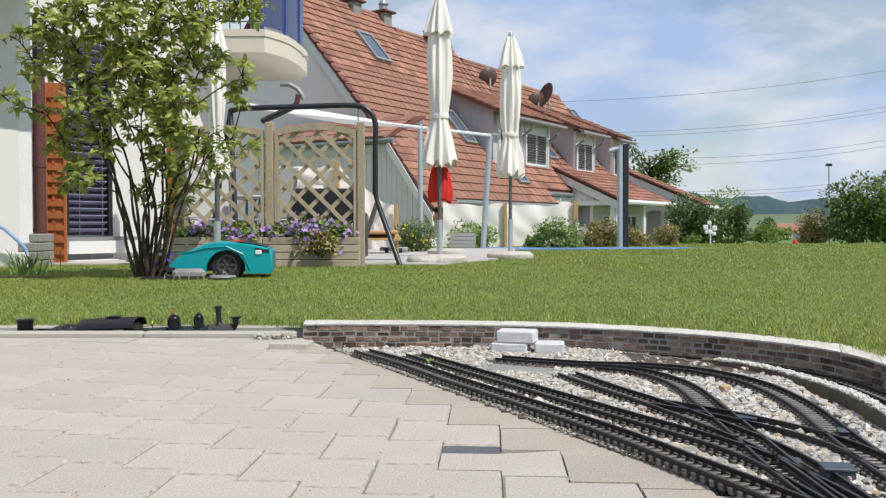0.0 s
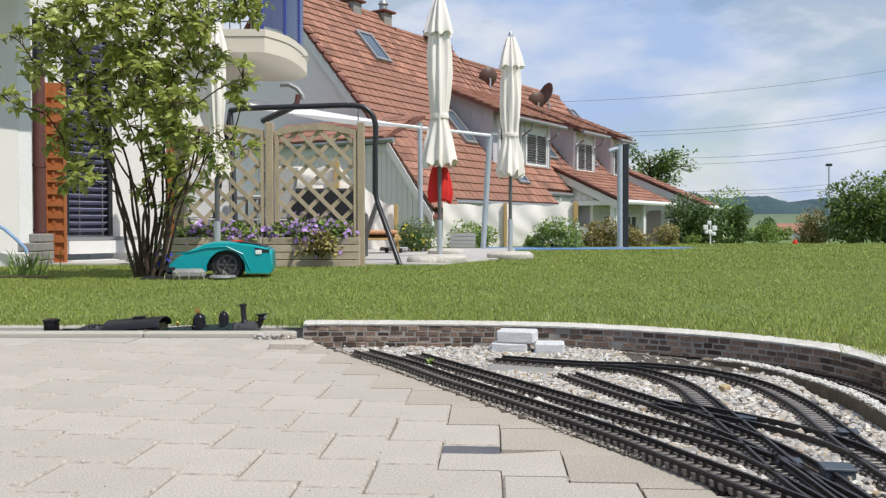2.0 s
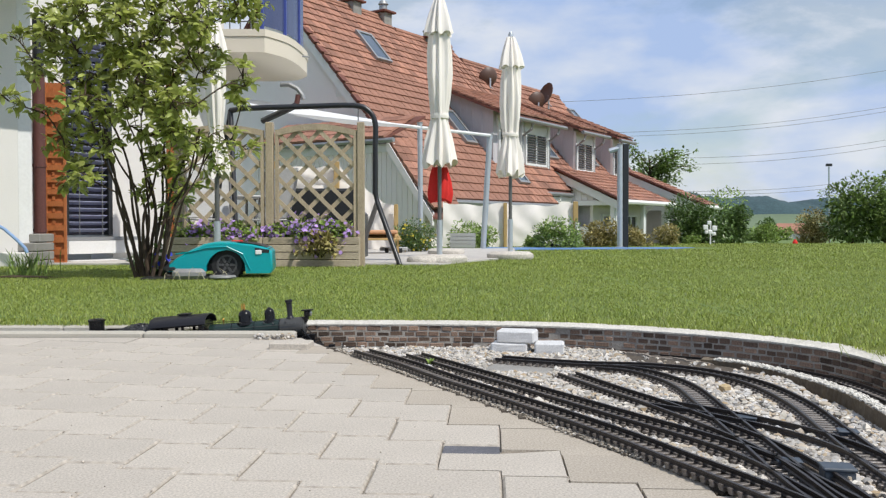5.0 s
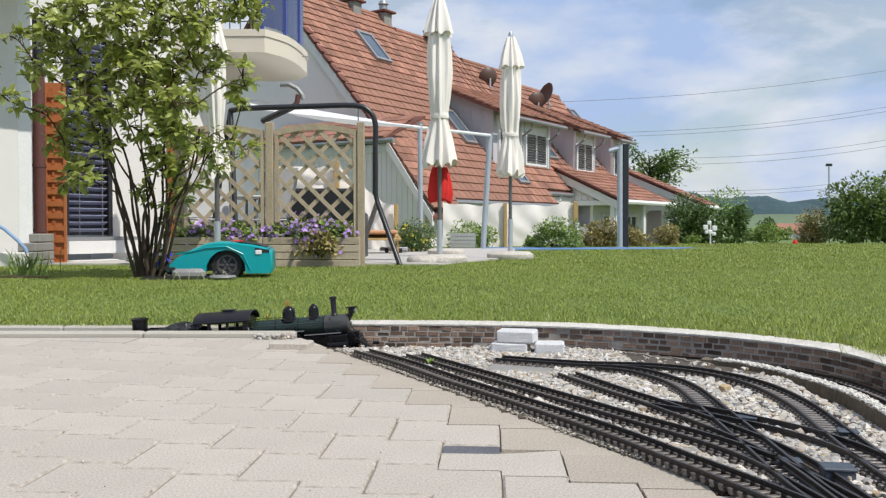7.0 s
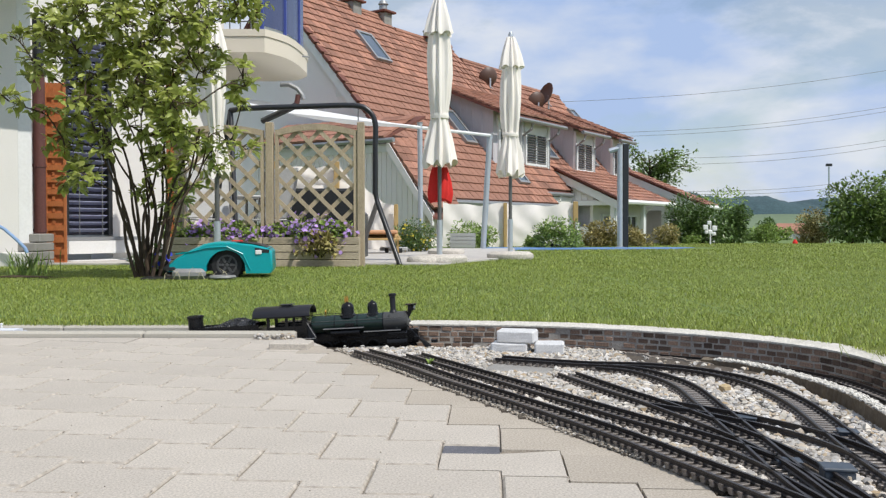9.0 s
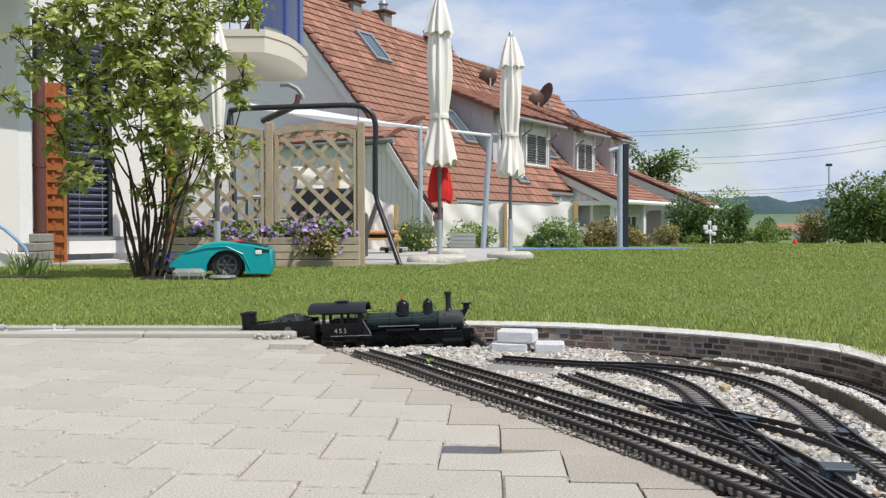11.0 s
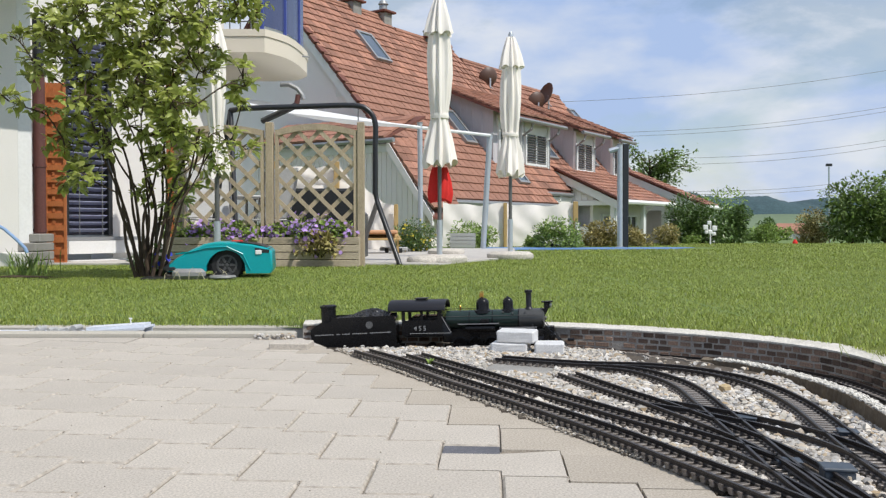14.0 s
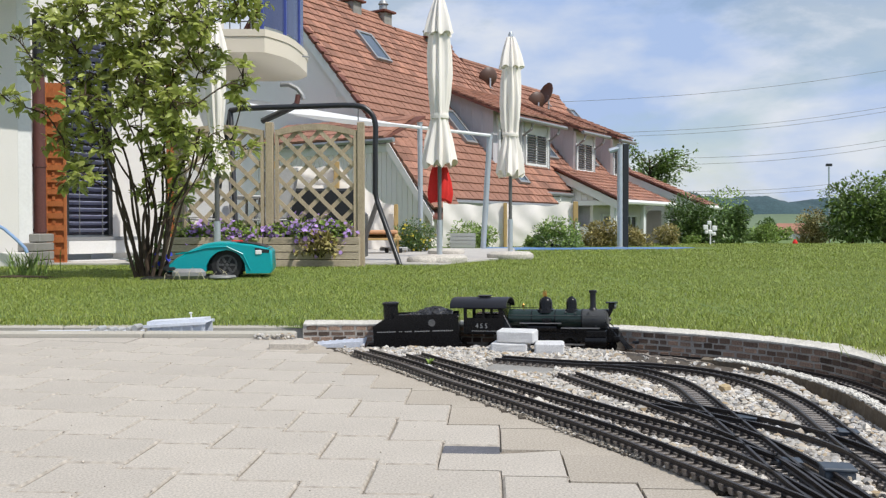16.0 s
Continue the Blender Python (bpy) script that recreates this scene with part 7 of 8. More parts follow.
for sy in (-1, 1):
    w = new("rear_wheel")
    w.parent = mower
    w.matrix_basis = pose(0.047, sy * 0.168, 0.094, 90, 0, 0)
    g = Geo()
    g.lathe([(0.070, -0.03), (0.103, -0.03), (0.108, -0.02), (0.108, 0.02), (0.103, 0.03), (0.070, 0.03)], 32)
    for k in range(22):
        g.box(0.104, 0.113, -0.006, 0.006, -0.028, 0.028, Matrix.Rotation(k * 2 * math.pi / 22, 4, "Z"))
    part("tyre", g, M_RUBBER, w)
    g = Geo()
    g.lathe([(0.071, -0.02), (0.071, 0.034), (0.060, 0.034), (0.050, 0.02), (0.02, 0.028), (0.005, 0.032)], 24)
    for k in range(6):
        g.box(0.018, 0.065, -0.008, 0.008, 0.018, 0.034, Matrix.Rotation(k * math.pi / 3, 4, "Z"))
    part("hub", g, M_HUB, w)
g = Geo()
g.box(-0.10, 0.2, -0.14, 0.14, 0.05, 0.19)
part("wheel_well", g, M_DKPL, mower)
g = Geo()
panel = [(0.338, 0.178), (0.342, 0.200), (0.23, 0.238), (0.10, 0.253), (0.06, 0.256), (0.16, 0.236), (0.24, 0.215), (0.25, 0.178)]
g.prism([(x, -0.2365, z) for x, z in panel[-2:] + panel[:2]], (0, 0.02, 0))
g.strip([[(x, y, z + 0.0035) for y in (-0.215, 0.0, 0.19)] for x, z in ((0.342, 0.204), (0.29, 0.2265), (0.22, 0.2405), (0.115, 0.2525))])
part("display_panel", g, M_DKPL, mower, "glossy black top panel")
g = Geo()
g.box(0.245, 0.288, -0.243, -0.235, 0.168, 0.198, r=0.003)
part("marker_plate", g, M_WHITE, mower, "small white plate")
g = Geo()
g.box(0.06, 0.14, -0.03, 0.03, 0.252, 0.262, r=0.004)
part("stop_button", g, M_RED, mower, "red stop button")
M_STRAW = mat("dry_straw", (0.50, 0.46, 0.30), 0.8, None, 60, 9, 0.2, 0)
M_DOCK = mat("weathered_grey_plastic", (0.27, 0.27, 0.27), 0.5, (0.20, 0.20, 0.20), 60, 12, 0.15, 0.05)
dock = thing("charging_dock", "flat grey charging dock in front of the mower", "charging dock", pose(*(-1.727, 6.16), 0.014, 0, 0, 8))
g = Geo()
g.box(-0.13, 0.09, -0.30, -0.24, 0.006, 0.078, r=0.024)
part("bumper", g, M_DOCK, dock, smooth=True)
g = Geo()
g.box(-0.35, 0.25, -0.24, 0.24, 0.0, 0.014, r=0.004)
part("base_plate", g, M_DKPL, dock)
g = Geo()
g.lathe([(0.085, 0.012), (0.09, 0.02), (0.085, 0.03), (0.02, 0.034)], 20, pose(0.20, -0.27, 0))
part("disc", g, M_DOCK, dock)
for k in range(9):
    g = Geo()
    x = -0.17 + k * 0.052
    g.tube([(x, -0.33, 0.0), (x + 0.02 * math.sin(k * 2.1), -0.32, 0.035 + 0.02 * hash_noise(k)), (x + 0.06 * math.sin(k * 2.1 + 0.4), -0.31, 0.05 + 0.05 * hash_noise(k * 1.7))], [0.0025, 0.002, 0.001], 5)
    part("straw", g, M_STRAW, dock, "dry pale grass straw")

# ---- planting ----
def leaf_mesh(name, pos, along_v, normal, size, wide, material):
    """Many small folded leaves as one mesh; arrays of places, directions and normals."""
    n = len(pos)
    a = along_v / np.linalg.norm(along_v, axis=1, keepdims=True)
    s = np.cross(normal, a)
    s /= np.linalg.norm(s, axis=1, keepdims=True) + 1e-9
    up = np.cross(a, s)
    L, W = size[:, None], (size * wide)[:, None]
    v = np.stack([pos, pos + a * L * 0.35 + s * W * 0.5 + up * W * 0.15, pos + a * L * 0.75 + s * W * 0.38 + up * W * 0.1 - up * L * 0.05, pos + a * L - up * L * 0.15,
                  pos + a * L * 0.75 - s * W * 0.38 + up * W * 0.1 - up * L * 0.05, pos + a * L * 0.35 - s * W * 0.5 + up * W * 0.15, pos + a * L * 0.5 - up * W * 0.04], 1).reshape(-1, 3)
    base = np.arange(n)[:, None] * 7
    tri = np.array([[0, 1, 6], [1, 2, 6], [2, 3, 6], [3, 4, 6], [4, 5, 6], [5, 0, 6]])
    f = (base[:, :, None] + tri[None]).reshape(-1, 3)
    return raw_mesh(name, v, f, material)


def raw_mesh(name, v, f, material):
    me = bpy.data.meshes.new(name)
    k = f.shape[1]
    me.vertices.add(len(v))
    me.vertices.foreach_set("co", np.asarray(v, np.float32).ravel())
    me.loops.add(f.size)
    me.loops.foreach_set("vertex_index", np.asarray(f, np.int32).ravel())
    me.polygons.add(len(f))
    me.polygons.foreach_set("loop_start", np.arange(len(f), dtype=np.int32) * k)
    me.polygons.foreach_set("loop_total", np.full(len(f), k, np.int32))
    me.update(calc_edges=True)
    me.materials.append(material)
    return me


def unit(r, n):
    v = r.normal(size=(n, 3))
    return v / np.linalg.norm(v, axis=1, keepdims=True)


def bush(x, y, w, d, h, n, leaf, material, label, seed, name="shrub", petals=None, np_=0, z=None, lumps=14):
    """A shrub of leaves gathered in uneven clumps on a few stems."""
    r = np.random.default_rng(seed)
    z0 = lawn_z(y) if z is None else z
    t = thing(name, label, "shrub", pose(x, y, z0), "garden shrubs")
    cc = unit(r, lumps) * r.uniform(0.35, 0.78, (lumps, 1)) * np.array([w / 2, d / 2, h * 0.5]) + np.array([0, 0, h * 0.46])
    cc[:, 2] = np.clip(cc[:, 2], h * 0.10, h * 0.84)
    cc[: lumps // 3, 2] = h * 0.2
    rad = r.uniform(0.20, 0.33, lumps) * min(w, h * 1.3)
    n = int(n * 1.9)
    which = r.integers(0, lumps, n)
    o = unit(r, n)
    pos = cc[which] + o * (rad[which] * r.uniform(0.55, 1.08, n) ** 0.6)[:, None] * np.array([1, 1, 0.85])
    keep = pos[:, 2] > 0.01
    pos, o = pos[keep], o[keep]
    al = o + unit(r, len(pos)) * 0.8
    me = leaf_mesh("foliage", pos, al, unit(r, len(pos)) * 0.6 + np.array([0, 0, 1.0]), r.uniform(0.6, 1.2, len(pos)) * leaf, 0.5, material)
    ob = new("foliage", me)
    ob.parent = t
    g = Geo()
    for k in range(6):
        c = cc[k % lumps]
        g.tube([(c[0] * 0.1, c[1] * 0.1, -0.02), (c[0] * 0.4, c[1] * 0.4, c[2] * 0.5), tuple(c)], [0.02, 0.013, 0.006], 5)
    part("stem", g, M_BARK, t)
    if petals:
        k = r.integers(0, len(pos), np_)
        pp = pos[k] + o[k] * leaf * 0.7
        me = leaf_mesh("blossom", pp, unit(r, np_), o[k] + np.array([0, -0.5, 0.5]), np.full(np_, leaf * 0.9), 0.9, petals)
        ob = new("blossom", me)
        ob.parent = t
    return t


bush(*(-0.43, 13.6), 0.62, 0.6, 0.55, 1500, 0.045, M_BUSHD, "green shrub dotted with yellow blossom", 1, petals=M_PETALY, np_=160)
bush(*(0.806, 17.6), 0.55, 0.5, 0.42, 900, 0.06, M_BUSHY, "low light green garden shrub", 2)
bush(*(0.373, 17), 0.55, 0.4, 0.55, 500, 0.06, M_BUSHY, "feathery light green herbs in a trough", 22)
bush(*(2.205, 17), 0.95, 0.7, 0.55, 1500, 0.065, M_BUSHY, "fresh green rounded garden shrub", 3)
bush(*(1.715, 17.6), 0.7, 0.5, 0.22, 600, 0.06, M_BUSHY, "low green ground cover shrub", 33)
bush(*(3.337, 18.6), 1.35, 0.8, 0.60, 2300, 0.06, M_BUSHR, "bronze green dense garden shrub", 4)
bush(*(4.174, 18.8), 0.6, 0.6, 0.52, 1000, 0.06, M_BUSHR, "bronze green dense garden shrub", 5)
bush(*(5.15, 20), 0.62, 0.6, 0.48, 900, 0.06, M_BUSHR, "small bronze green shrub by the lawn", 6)
bush(*(6.991, 23.5), 1.75, 1.3, 1.3, 3600, 0.09, M_BUSHD, "large glossy dark green shrub at the lawn edge", 7, lumps=22)
bush(*(7.945, 24), 1.05, 1.0, 1.15, 2000, 0.09, M_BUSHD, "dark green rounded shrub at the lawn edge", 8)
bush(*(10.77, 34), 2.2, 1.6, 2.1, 1500, 0.12, M_BUSHY, "tall feathery green shrub behind the hedge", 28, z=-0.3)
bush(*(6.346, 22.3), 0.5, 0.4, 0.22, 400, 0.06, M_BUSHY, "low green ground cover shrub", 34)
bush(*(9.58, 26), 1.2, 0.8, 0.55, 1200, 0.07, M_BUSHY, "low olive green shrub at the lawn edge", 9)
bush(*(10.58, 25), 1.25, 0.9, 0.9, 1700, 0.075, M_BUSHR, "reddish brown shrub at the lawn edge", 10)
bush(*(11.25, 24), 1.6, 1.2, 2.25, 2600, 0.11, M_BUSHM, "tall dark green shrub at the lawn edge", 11, lumps=24)
bush(*(12.14, 24), 1.2, 1.2, 2.15, 2000, 0.11, M_BUSHM, "tall dark green shrub at the lawn edge", 12, lumps=22)
bush(*(13.03, 24), 1.6, 1.2, 1.8, 2200, 0.085, M_BUSHD, "tall dark green shrub at the lawn edge", 13, lumps=22)
tuft = thing("grass_tuft", "wispy tall pale green grass tuft by the steps", "grass tuft", pose(-2.99, 6.3, 0.0))
q = np.random.default_rng(77)
k = 90
tp = np.stack([q.normal(0, 0.07, k), q.normal(0, 0.05, k), np.full(k, 0.0)], 1)
ta = unit(q, k) * np.array([0.5, 0.5, 0.15]) + np.array([0, 0, 1.0])
ob = new("blade", leaf_mesh("blade", tp, ta, unit(q, k), q.uniform(0.08, 0.24, k), 0.05, M_BUSHY))
ob.parent = tuft
tagged(ob, kind="stuff")
bush(*(-2.462, 7.207), 0.3, 0.25, 0.12, 160, 0.05, M_BUSHD, "low undergrowth beneath the large shrub", 15)
bush(*(-2.005, 6.2), 0.10, 0.1, 0.28, 90, 0.04, M_BUSHD, "small plant with one blue blossom cluster", 16, petals=M_PETALB, np_=26)
# flowers in the planter
for i, (x, w, h, pn) in enumerate(((345, 0.36, 0.17, 100), (395, 0.36, 0.18, 110), (440, 0.34, 0.17, 80), (490, 0.34, 0.15, 60), (530, 0.36, 0.2, 130), (560, 0.36, 0.22, 130), (600, 0.36, 0.18, 120))):
    fx = (x - 784) / 1550 * 8.1
    bush(fx, 8.12, w, 0.42, h, 420, 0.05, M_BUSHY, "violet flowering bedding plant in the planter", 40 + i, name="flower_plant", petals=M_PETALV, np_=int(pn * 1.5), z=pz1 - 0.04)
fx = (565 - 784) / 1550 * 7.95
bush(fx, 7.92, 0.5, 0.12, 0.22, 260, 0.05, M_BUSHR, "trailing bronze stems over the planter edge", 60, name="flower_plant", petals=M_PETALV, np_=30, z=pz1 - 0.16)

# ---- large leafy shrub on the lawn ----
TX, TYY = -2.065, 6.16
tree = thing("lilac_tree", "large multi-stemmed leafy shrub with young green leaves on the lawn", "tree", pose(TX, TYY, lawn_z(TYY)))
r = np.random.default_rng(5)
rng = random.Random(5)
M2P = 6.16 / 1550


def spot(px, py, dy=0.0):
    return Vector(((px - 265) * M2P, dy, 0.38 + (400 - py) * M2P - lawn_z(TYY)))


# lobes of the crown: centre, half width, half height, number of clumps
LOBES = [(150, 40, 80, 45, 10), (230, 60, 70, 60, 10), (310, 50, 70, 50, 9), (400, 15, 50, 20, 4), (440, 20, 25, 20, 2), (150, 110, 70, 40, 7), (230, 130, 70, 45, 10), (270, 165, 40, 40, 4), (345, 70, 40, 40, 4), (260, 95, 50, 40, 4),
         (310, 130, 60, 45, 6), (370, 100, 30, 40, 2), (140, 190, 60, 40, 5), (220, 200, 60, 45, 6), (300, 210, 60, 45, 6), (365, 200, 30, 30, 2), (440, 165, 35, 22, 3),
         (300, 270, 50, 35, 5), (380, 262, 55, 28, 5), (120, 250, 35, 45, 4), (180, 265, 40, 30, 2), (330, 310, 60, 25, 3), (78, 80, 22, 22, 2), (25, 110, 25, 18, 2),
         (35, 165, 20, 20, 1), (62, 205, 22, 18, 1), (110, 330, 20, 25, 1), (240, 330, 60, 40, 2), (330, 360, 30, 20, 1), (270, 400, 25, 20, 1), (250, -60, 120, 50, 8),
         (120, -60, 60, 40, 4), (370, -60, 70, 40, 5)]
CROWN = []
for cx, cy, rx, ry, k in LOBES:
    for i in range(k):
        a, d = i * 2.4 + cx, math.sqrt((i + 0.5) / k)
        CROWN.append((spot(cx + rx * d * math.cos(a), cy + ry * d * math.sin(a)), rng.uniform(0.078, 0.135)))
g = Geo()
ends = []
for k in range(16):
    a = -1 + 2 * (k + rng.random()) / 16
    base = Vector((a * 0.09, rng.uniform(-0.08, 0.08), -0.03))
    mid = Vector((a * 0.22 + rng.uniform(-0.05, 0.05), rng.uniform(-0.2, 0.2), rng.uniform(0.4, 0.6)))
    top = Vector((a * 0.55 + rng.uniform(-0.1, 0.1), rng.uniform(-0.35, 0.35), rng.uniform(1.0, 1.3)))
    pts = spline([base, base.lerp(mid, 0.5) + Vector((rng.uniform(-0.03, 0.03), 0, 0)), mid, mid.lerp(top, 0.5) + Vector((rng.uniform(-0.06, 0.06), 0, 0)), top], 4)
    g.tube(pts, [0.0148 * (1 - 0.70 * i / (len(pts) - 1)) * rng.uniform(0.85, 1.1) for i in range(len(pts))], 7)
    ends += pts[5:]
part("trunk", g, M_BARK, tree, "several thin brown stems", smooth=True)
g = Geo()
leaf_p, leaf_a = [], []
CROWN.sort(key=lambda c: abs(c[0].x) * 0.6 + abs(c[0].z - 0.9))
for c, rad in CROWN:
    c = c + Vector((0, rng.uniform(-0.5, 0.35), 0))
    near = min(ends, key=lambda e: (e - c).length + 0.9 * max(e.z - c.z, 0))
    br = spline([near, near.lerp(c, 0.5) + Vector((rng.uniform(-0.06, 0.06), rng.uniform(-0.06, 0.06), rng.uniform(0, 0.08))), c], 4)
    ends += br[4:]
    g.tube(br, [0.0062 * (1 - 0.6 * i / (len(br) - 1)) for i in range(len(br))], 5)
    for q in range(int(5 + 300 * rad * rad)):
        s = br[rng.randrange(3, len(br))]
        d = Vector((rng.gauss(0, 1), rng.gauss(0, 1), rng.gauss(0.15, 0.8))).normalized()
        L = rad * rng.uniform(0.55, 1.15)
        e = c.lerp(s, rng.uniform(0, 0.35)) + d * L
        m = s.lerp(e, 0.5) + Vector((0, 0, rng.uniform(0.0, 0.04)))
        tw = [s, m, e]
        g.tube(tw, [0.003, 0.0022, 0.0012], 4)
        nl = rng.randrange(4, 9)
        for i in range(nl):
            t = 0.35 + 0.65 * (i + 1) / nl
            p = m.lerp(e, (t - 0.35) / 0.65)
            sd = Vector((rng.gauss(0, 1), rng.gauss(0, 1), rng.gauss(-0.1, 0.6))).normalized()
            leaf_p.append(p)
            leaf_a.append((e - s).normalized() * 0.6 + sd)
part("limb", g, M_BARK, tree)
leaf_p, leaf_a = np.array([tuple(p) for p in leaf_p]), np.array([tuple(p) for p in leaf_a])
nn = unit(r, len(leaf_p)) * 0.7 + np.array([0.15, -0.15, 1.0])
ob = new("crown", leaf_mesh("crown", leaf_p, leaf_a, nn, r.uniform(0.045, 0.092, len(leaf_p)), 0.48, M_LEAF))
ob.parent = tree

# long weeds growing over the wall
weed = thing("weed_tuft", "long green weeds growing over the brick wall", "weeds", pose(1.09, 2.36, 0.02))
k = 6
wp = np.stack([r.uniform(-0.10, 0.10, k), r.uniform(-0.22, 0.14, k), r.uniform(-0.03, 0.01, k)], 1)
wa = unit(r, k) * np.array([0.6, 0.6, 0.2]) + np.array([-0.15, -0.1, 0.9])
ob = new("blade", leaf_mesh("blade", wp, wa, unit(r, k), r.uniform(0.035, 0.075, k), 0.06, M_GRASS))
ob.parent = weed
tagged(ob, kind="stuff")

branch = Geo()
branch.tube([(-3.15, 6.12, 0.018), (-2.98, 6.09, 0.024), (-2.80, 6.12, 0.020), (-2.62, 6.10, 0.016)], [0.011, 0.013, 0.010, 0.006], 7)
branch.tube([(-2.9, 6.1, 0.02), (-2.78, 6.02, 0.03), (-2.7, 6.0, 0.018)], [0.006, 0.005, 0.003], 6)
solid("fallen_branch", branch, M_BARK, "brown fallen branch lying in the grass", "branch")
stalk = Geo()
stalk.tube([(0, 0, 0), (0.001, 0, 0.035), (-0.001, 0.002, 0.075)], [0.0012, 0.001, 0.0012], 5)
ob = solid("grass_stalk", stalk, M_BARK, "single dry brown stalk standing in the lawn", "grass stalk")
ob.matrix_world = pose(0.071, 4.24, 0.01)

# tree beyond the houses
far_tree = thing("tree", "loose green tree behind the row of houses", "tree", pose(*(9.75, 42), -1.5))
g = Geo()
g.tube([(0, 0, 0), (0.1, 0, 2.0), (0.2, 0, 4.0), (0.1, 0, 5.2)], [0.16, 0.13, 0.08, 0.03], 8)
part("trunk", g, M_BARK, far_tree)
lp, la = [], []
g = Geo()
for k in range(36):
    an, el = rng.uniform(0, 6.28), rng.uniform(0.05, 1.2)
    s = Vector((0.15, 0, rng.uniform(2.6, 4.9)))
    L = rng.uniform(1.0, 2.6)
    e = s + Vector((math.cos(an) * math.cos(el) * L, math.sin(an) * math.cos(el) * L, math.sin(el) * L * 0.7))
    g.tube([s, s.lerp(e, 0.5) + Vector((0, 0, 0.1)), e], [0.04, 0.025, 0.01], 5)
    for i in range(120):
        p = s.lerp(e, rng.uniform(0.25, 1.0)) + Vector((rng.gauss(0, 0.24), rng.gauss(0, 0.24), rng.gauss(0, 0.13)))
        lp.append(tuple(p))
        la.append((rng.gauss(0, 1), rng.gauss(0, 1), rng.gauss(0, 0.6)))
part("limb", g, M_BARK, far_tree)
lp, la = np.array(lp), np.array(la)
ob = new("crown", leaf_mesh("crown", lp, la, unit(r, len(lp)) * 0.5 + np.array([0, 0, 1.0]), r.uniform(0.12, 0.24, len(lp)), 0.55, M_BUSHM))
ob.parent = far_tree

# ---- grass ----
def blades(n, x0, x1, y0, y1, h, w, seed, edge=False):
    q = np.random.default_rng(seed)
    y = y0 + (y1 - y0) * q.random(n)
    x = q.uniform(-1, 1, n) * (y * 0.53 + 0.15)
    keep = (x > x0) & (x < x1)
    wl_x = np.array([p.x for p in EDGE])
    wl_y = np.array([p.y for p in EDGE])
    front = np.interp(x, wl_x[:72], wl_y[:72])
    inside = ((y > front - 0.01) & (x < 1.14)) | (x > 1.16)
    terr = (y > 8.3) & (x < np.interp(y, [8.3, 9.4, 10.6, 16.0, 17.2], [0.0, 0.4, 0.95, 1.35, 1.4]))
    poolz = (y > 14.6 + (x - 0.4) * 0.31) & (y < 17.5) & (x < 5.2) & (x > 0.3)
    keep &= inside & ~terr & ~poolz
    x, y = x[keep], y[keep]
    n = len(x)
    z = 0.051 - 0.006 * y - 0.006 - 0.016 * np.exp(-np.clip(y - np.interp(x, wl_x[:72], wl_y[:72]), 0, 9) / 0.05) * (x < -0.5)
    patch = 0.75 + 0.5 * np.sin(x * 2.3 + 1.7 * np.sin(y * 1.9)) * np.sin(y * 2.1 + x)
    hh = h * q.uniform(0.45, 1.2, n) * (0.8 + 0.2 * patch)
    a = q.uniform(0, 2 * np.pi, n)
    lean = q.uniform(0.1, 1.3, n) * hh
    dx, dy = np.cos(a), np.sin(a)
    sx, sy = -dy * w / 2, dx * w / 2
    b0 = np.stack([x - sx, y - sy, z], 1)
    b1 = np.stack([x + sx, y + sy, z], 1)
    m0 = np.stack([x - sx * 0.8 + dx * lean * 0.35, y - sy * 0.8 + dy * lean * 0.35, z + hh * 0.6], 1)
    m1 = np.stack([x + sx * 0.8 + dx * lean * 0.35, y + sy * 0.8 + dy * lean * 0.35, z + hh * 0.6], 1)
    tp = np.stack([x + dx * lean, y + dy * lean, z + hh], 1)
    v = np.stack([b0, b1, m1, m0, tp], 1).reshape(-1, 3)
    k = np.arange(n)[:, None] * 5
    f = np.concatenate([k + np.array([[0, 1, 2]]), k + np.array([[0, 2, 3]]), k + np.array([[3, 2, 4]])], 0)
    return v, f


vs, fs, off = [], [], 0
for n, y0, y1, h, w, sd in ((130000, 2.2, 4.2, 0.019, 0.0025, 1), (190000, 4.2, 7.5, 0.020, 0.0031, 2), (140000, 7.5, 13, 0.026, 0.0062, 3), (110000, 13, 23, 0.03, 0.012, 4), (9000, 2.3, 3.4, 0.029, 0.0026, 6)):
    v, f = blades(n, -9, 13, y0, y1, h, w, sd)
    vs.append(v), fs.append(f + off)
    off += len(v)
ob = new("grass", raw_mesh("grass", np.concatenate(vs), np.concatenate(fs), M_GRASS))
tagged(ob, "dense green mown lawn grass", "grass", kind="stuff")

# ---- distance ----
g = Geo()
rings = []
for i in range(241):
    x = 150 + i * 3
    j = i * 0.25
    top = 30 + 4 * math.sin(j * 0.21 + 0.4) + 2.2 * math.sin(j * 0.9) + 1.6 * hash_noise(i) + 1.0 * hash_noise(i // 3 + 0.5)
    rings.append([(x, 860, -12), (x, 880, 8), (x + 2, 905, top * 0.75 + 0.5 * hash_noise(i * 1.7)), (x, 940, top + 1.5 * hash_noise(i * 3)), (x, 1200, top * 0.8), (x, 1500, -12)])
g.strip(rings)
solid("backdrop_woods", g, M_HILL, "distant wooded hill on the horizon, tinted blue-green for haze", "hill", kind="structure", smooth=True)
g = Geo()
rings = []
for i in range(41):
    x = 60 + i * 14
    rings.append([(x, 480, -14), (x, 600, -1 + 1.2 * math.sin(i * 0.3)), (x, 860, 10 + 2 * math.sin(i * 0.35 + 1)), (x, 900, -14)])
g.strip(rings)
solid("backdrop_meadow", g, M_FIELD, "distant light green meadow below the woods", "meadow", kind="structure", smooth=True)


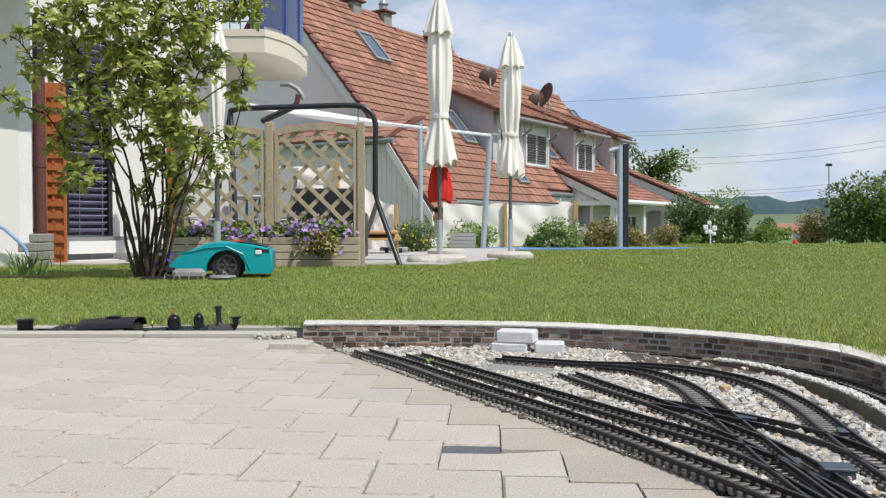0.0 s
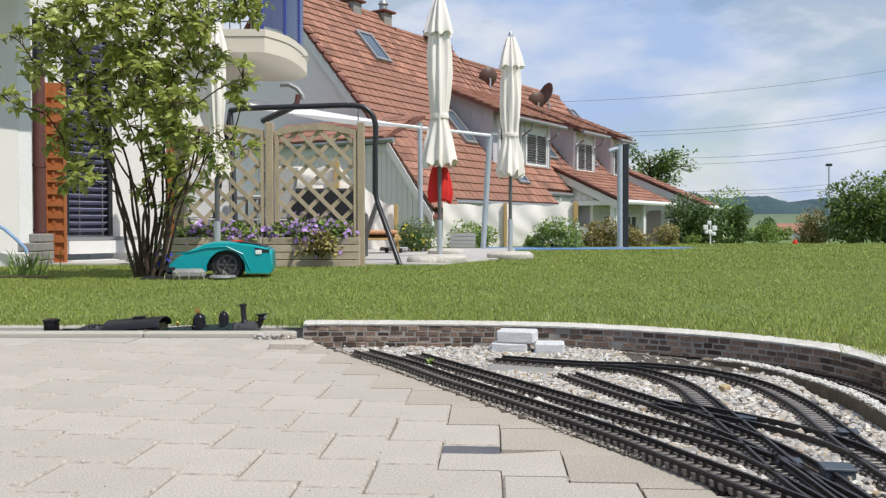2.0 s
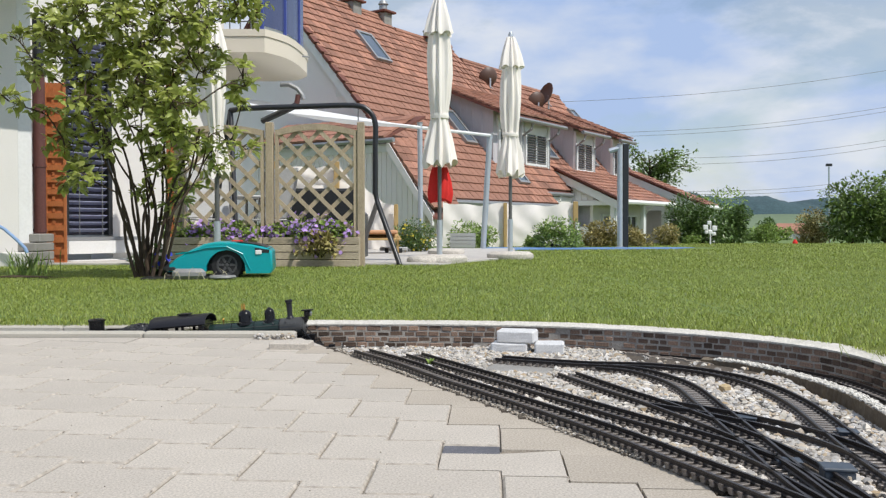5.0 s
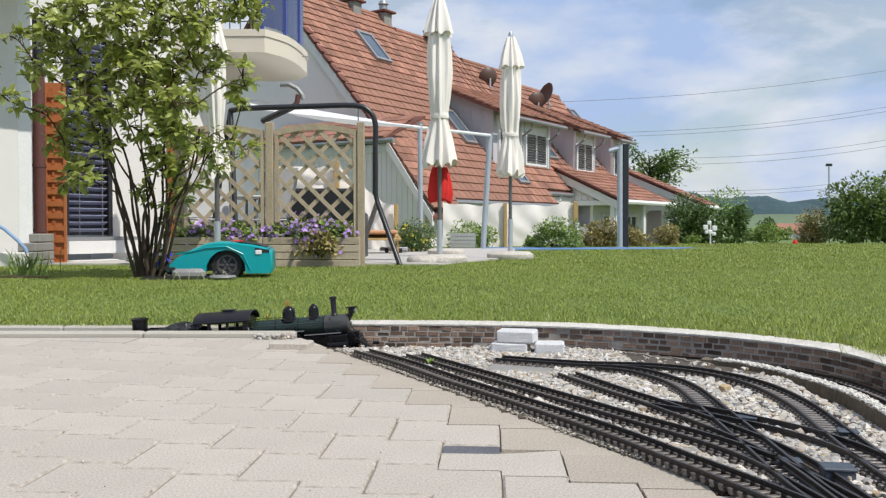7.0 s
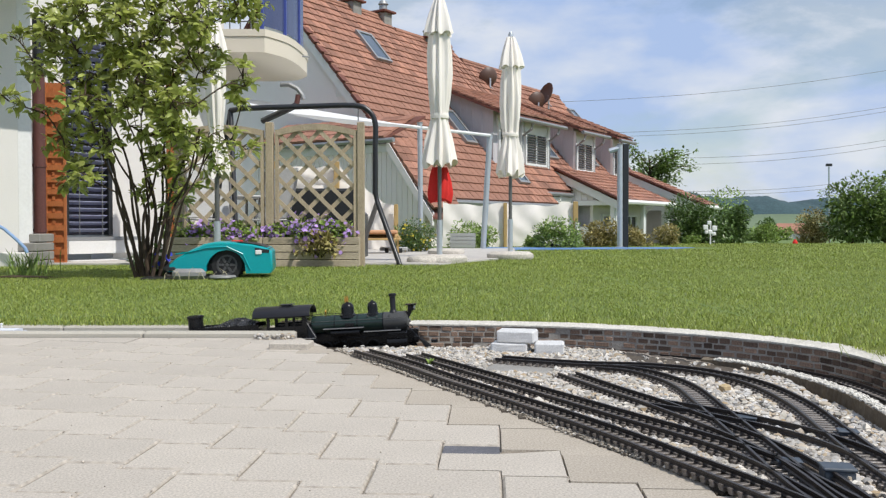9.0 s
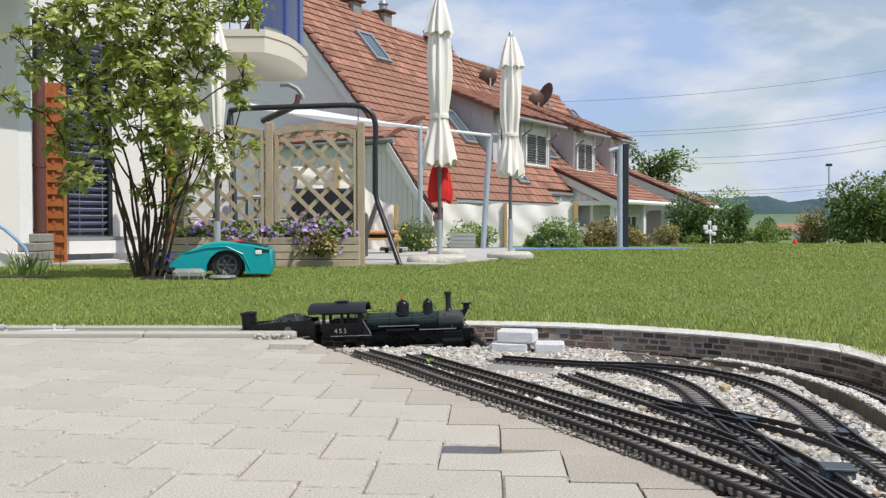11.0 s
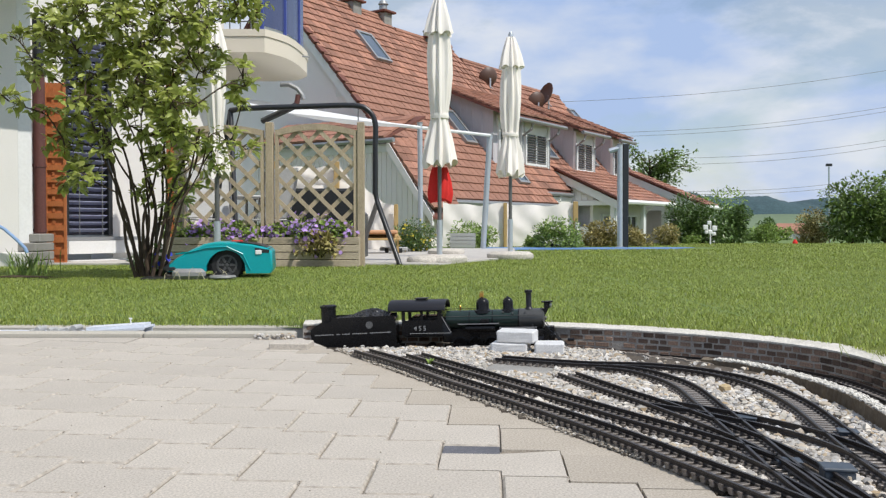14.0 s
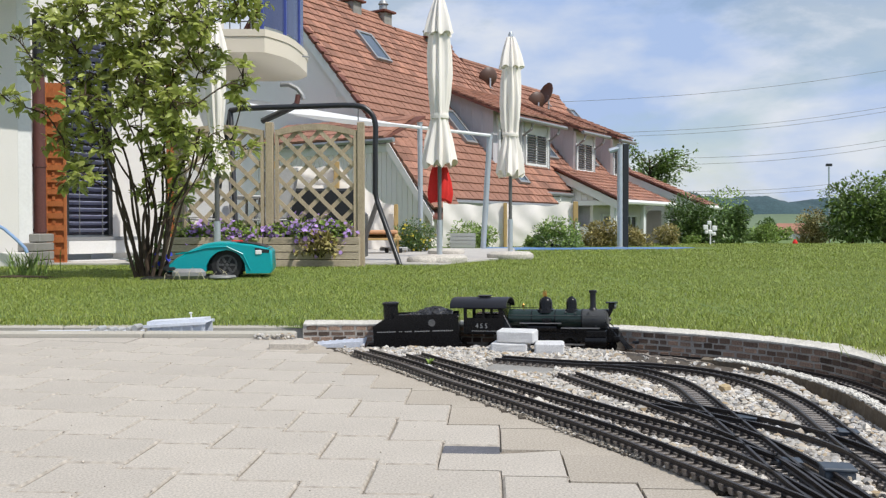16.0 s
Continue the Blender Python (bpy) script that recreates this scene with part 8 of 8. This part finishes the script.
def far_house(x, y, w, h, z, m_wall, label):
    t = thing("far_house", label, "house", pose(x, y, z), "distant houses")
    g = Geo()
    g.box(-w / 2, w / 2, -w * 0.4, w * 0.4, -3, h)
    part("wall", g, m_wall, t)
    g = Geo()
    g.prism([(-w * 0.55, -w * 0.5, h), (-w * 0.55, w * 0.5, h), (-w * 0.55, 0, h + w * 0.28)], (w * 1.1, 0, 0))
    part("roof", g, M_TILE, t)
    for k in (-1, 1):
        g = Geo()
        g.box(k * w * 0.22 - 0.25, k * w * 0.22 + 0.25, -w * 0.4 - 0.05, -w * 0.4, h - 1.0, h - 0.4)
        part("window", g, M_GLASS, t)


far_house(*(55.35, 140), 4.2, -0.4, 0.0, M_RENDER, "distant white house with a red tiled roof")
far_house(*(45.98, 120), 2.4, -0.8, 0.0, M_GABLE, "distant grey house with a red tiled roof")
far_house(*(45.27, 110), 2.0, -0.6, 0.0, M_RENDER, "distant white house with a red tiled roof")
bush(*(35.11, 95), 2.2, 2, 2.6, 700, 0.3, M_BUSHD, "distant dark green conifer tree", 81, z=-1.1)
bush(*(34.6, 90), 3.5, 2, 1.4, 600, 0.3, M_BUSHY, "distant rounded light green hedge", 82, z=-1.1)
bush(*(62.48, 150), 2.5, 2, 4.4, 500, 0.4, M_BUSHD, "distant dark tree on the meadow", 83, z=-1.4)
bush(*(28.18, 80), 4.0, 2, 1.2, 700, 0.3, M_BUSHY, "distant rounded light green hedge", 84, z=-1.1)
mast = thing("floodlight_mast", "slim floodlight mast beyond the garden", "floodlight")
g = Geo()
g.tube([(30.89, 70, -0.975), (30.78, 70, 5.065)], 0.07, 8)
part("pole", g, M_GALV, mast)
g = Geo()
a = (30.78, 70, 5.2)
g.box(a[0] - 0.22, a[0] + 0.22, a[1] - 0.15, a[1] + 0.15, a[2] - 0.08, a[2] + 0.14, r=0.03)
part("lamp_head", g, M_ANTHR, mast)
for a, b in (((16.96, 150, 21.38), (82.41, 150, 27.9)), ((26.63, 150, 16.2), (82.5, 150, 21.77)), ((26.63, 150, 15.52), (82.51, 150, 21)), ((35.34, 150, 11.87), (82.58, 150, 16.2)),
             ((35.34, 150, 10.8), (82.59, 150, 15.14)), ((40.2, 150, 6.273), (82.67, 150, 10.13)), ((40.21, 150, 5.79), (82.68, 150, 9.263))):
    g = Geo()
    A, B = Vector(a), Vector(b)
    g.tube([A.lerp(B, i / 10) - Vector((0, 0, 1.2 * math.sin(math.pi * i / 10))) for i in range(11)], 0.034, 5)
    solid("power_line", g, M_WIRE, "thin overhead power cable", "cable", group="overhead cables")
# white garden ornament and red marker at the lawn edge
orn = thing("garden_ornament", "white cross-shaped garden ornament on a pole", "garden ornament")
a = (6.569, 21.52, -0.078)
for dx, dz, s in ((0, 0.30, 0.05), (-0.12, 0.42, 0.06), (0.10, 0.40, 0.06), (-0.03, 0.53, 0.05), (-0.10, 0.30, 0.04), (0.09, 0.26, 0.045)):
    g = Geo()
    g.box(a[0] + dx - s, a[0] + dx + s, a[1] - 0.03, a[1] + 0.03, a[2] + dz - s, a[2] + dz + s, r=0.015)
    part("block", g, M_WHITE, orn)
g = Geo()
g.tube([a, (a[0], a[1], a[2] + 0.52)], 0.018, 8)
g.tube([(a[0] - 0.14, a[1], a[2] + 0.36), (a[0] + 0.12, a[1], a[2] + 0.34)], 0.014, 6)
part("pole", g, M_WHITE, orn)
g = Geo()
a = (9.033, 22.47, -0.084)
g.lathe([(0.07, 0), (0.06, 0.05), (0.02, 0.12)], 12, Matrix.Translation(a))
solid("red_marker", g, M_RED, "small red cone at the lawn edge", "marker")

motions()
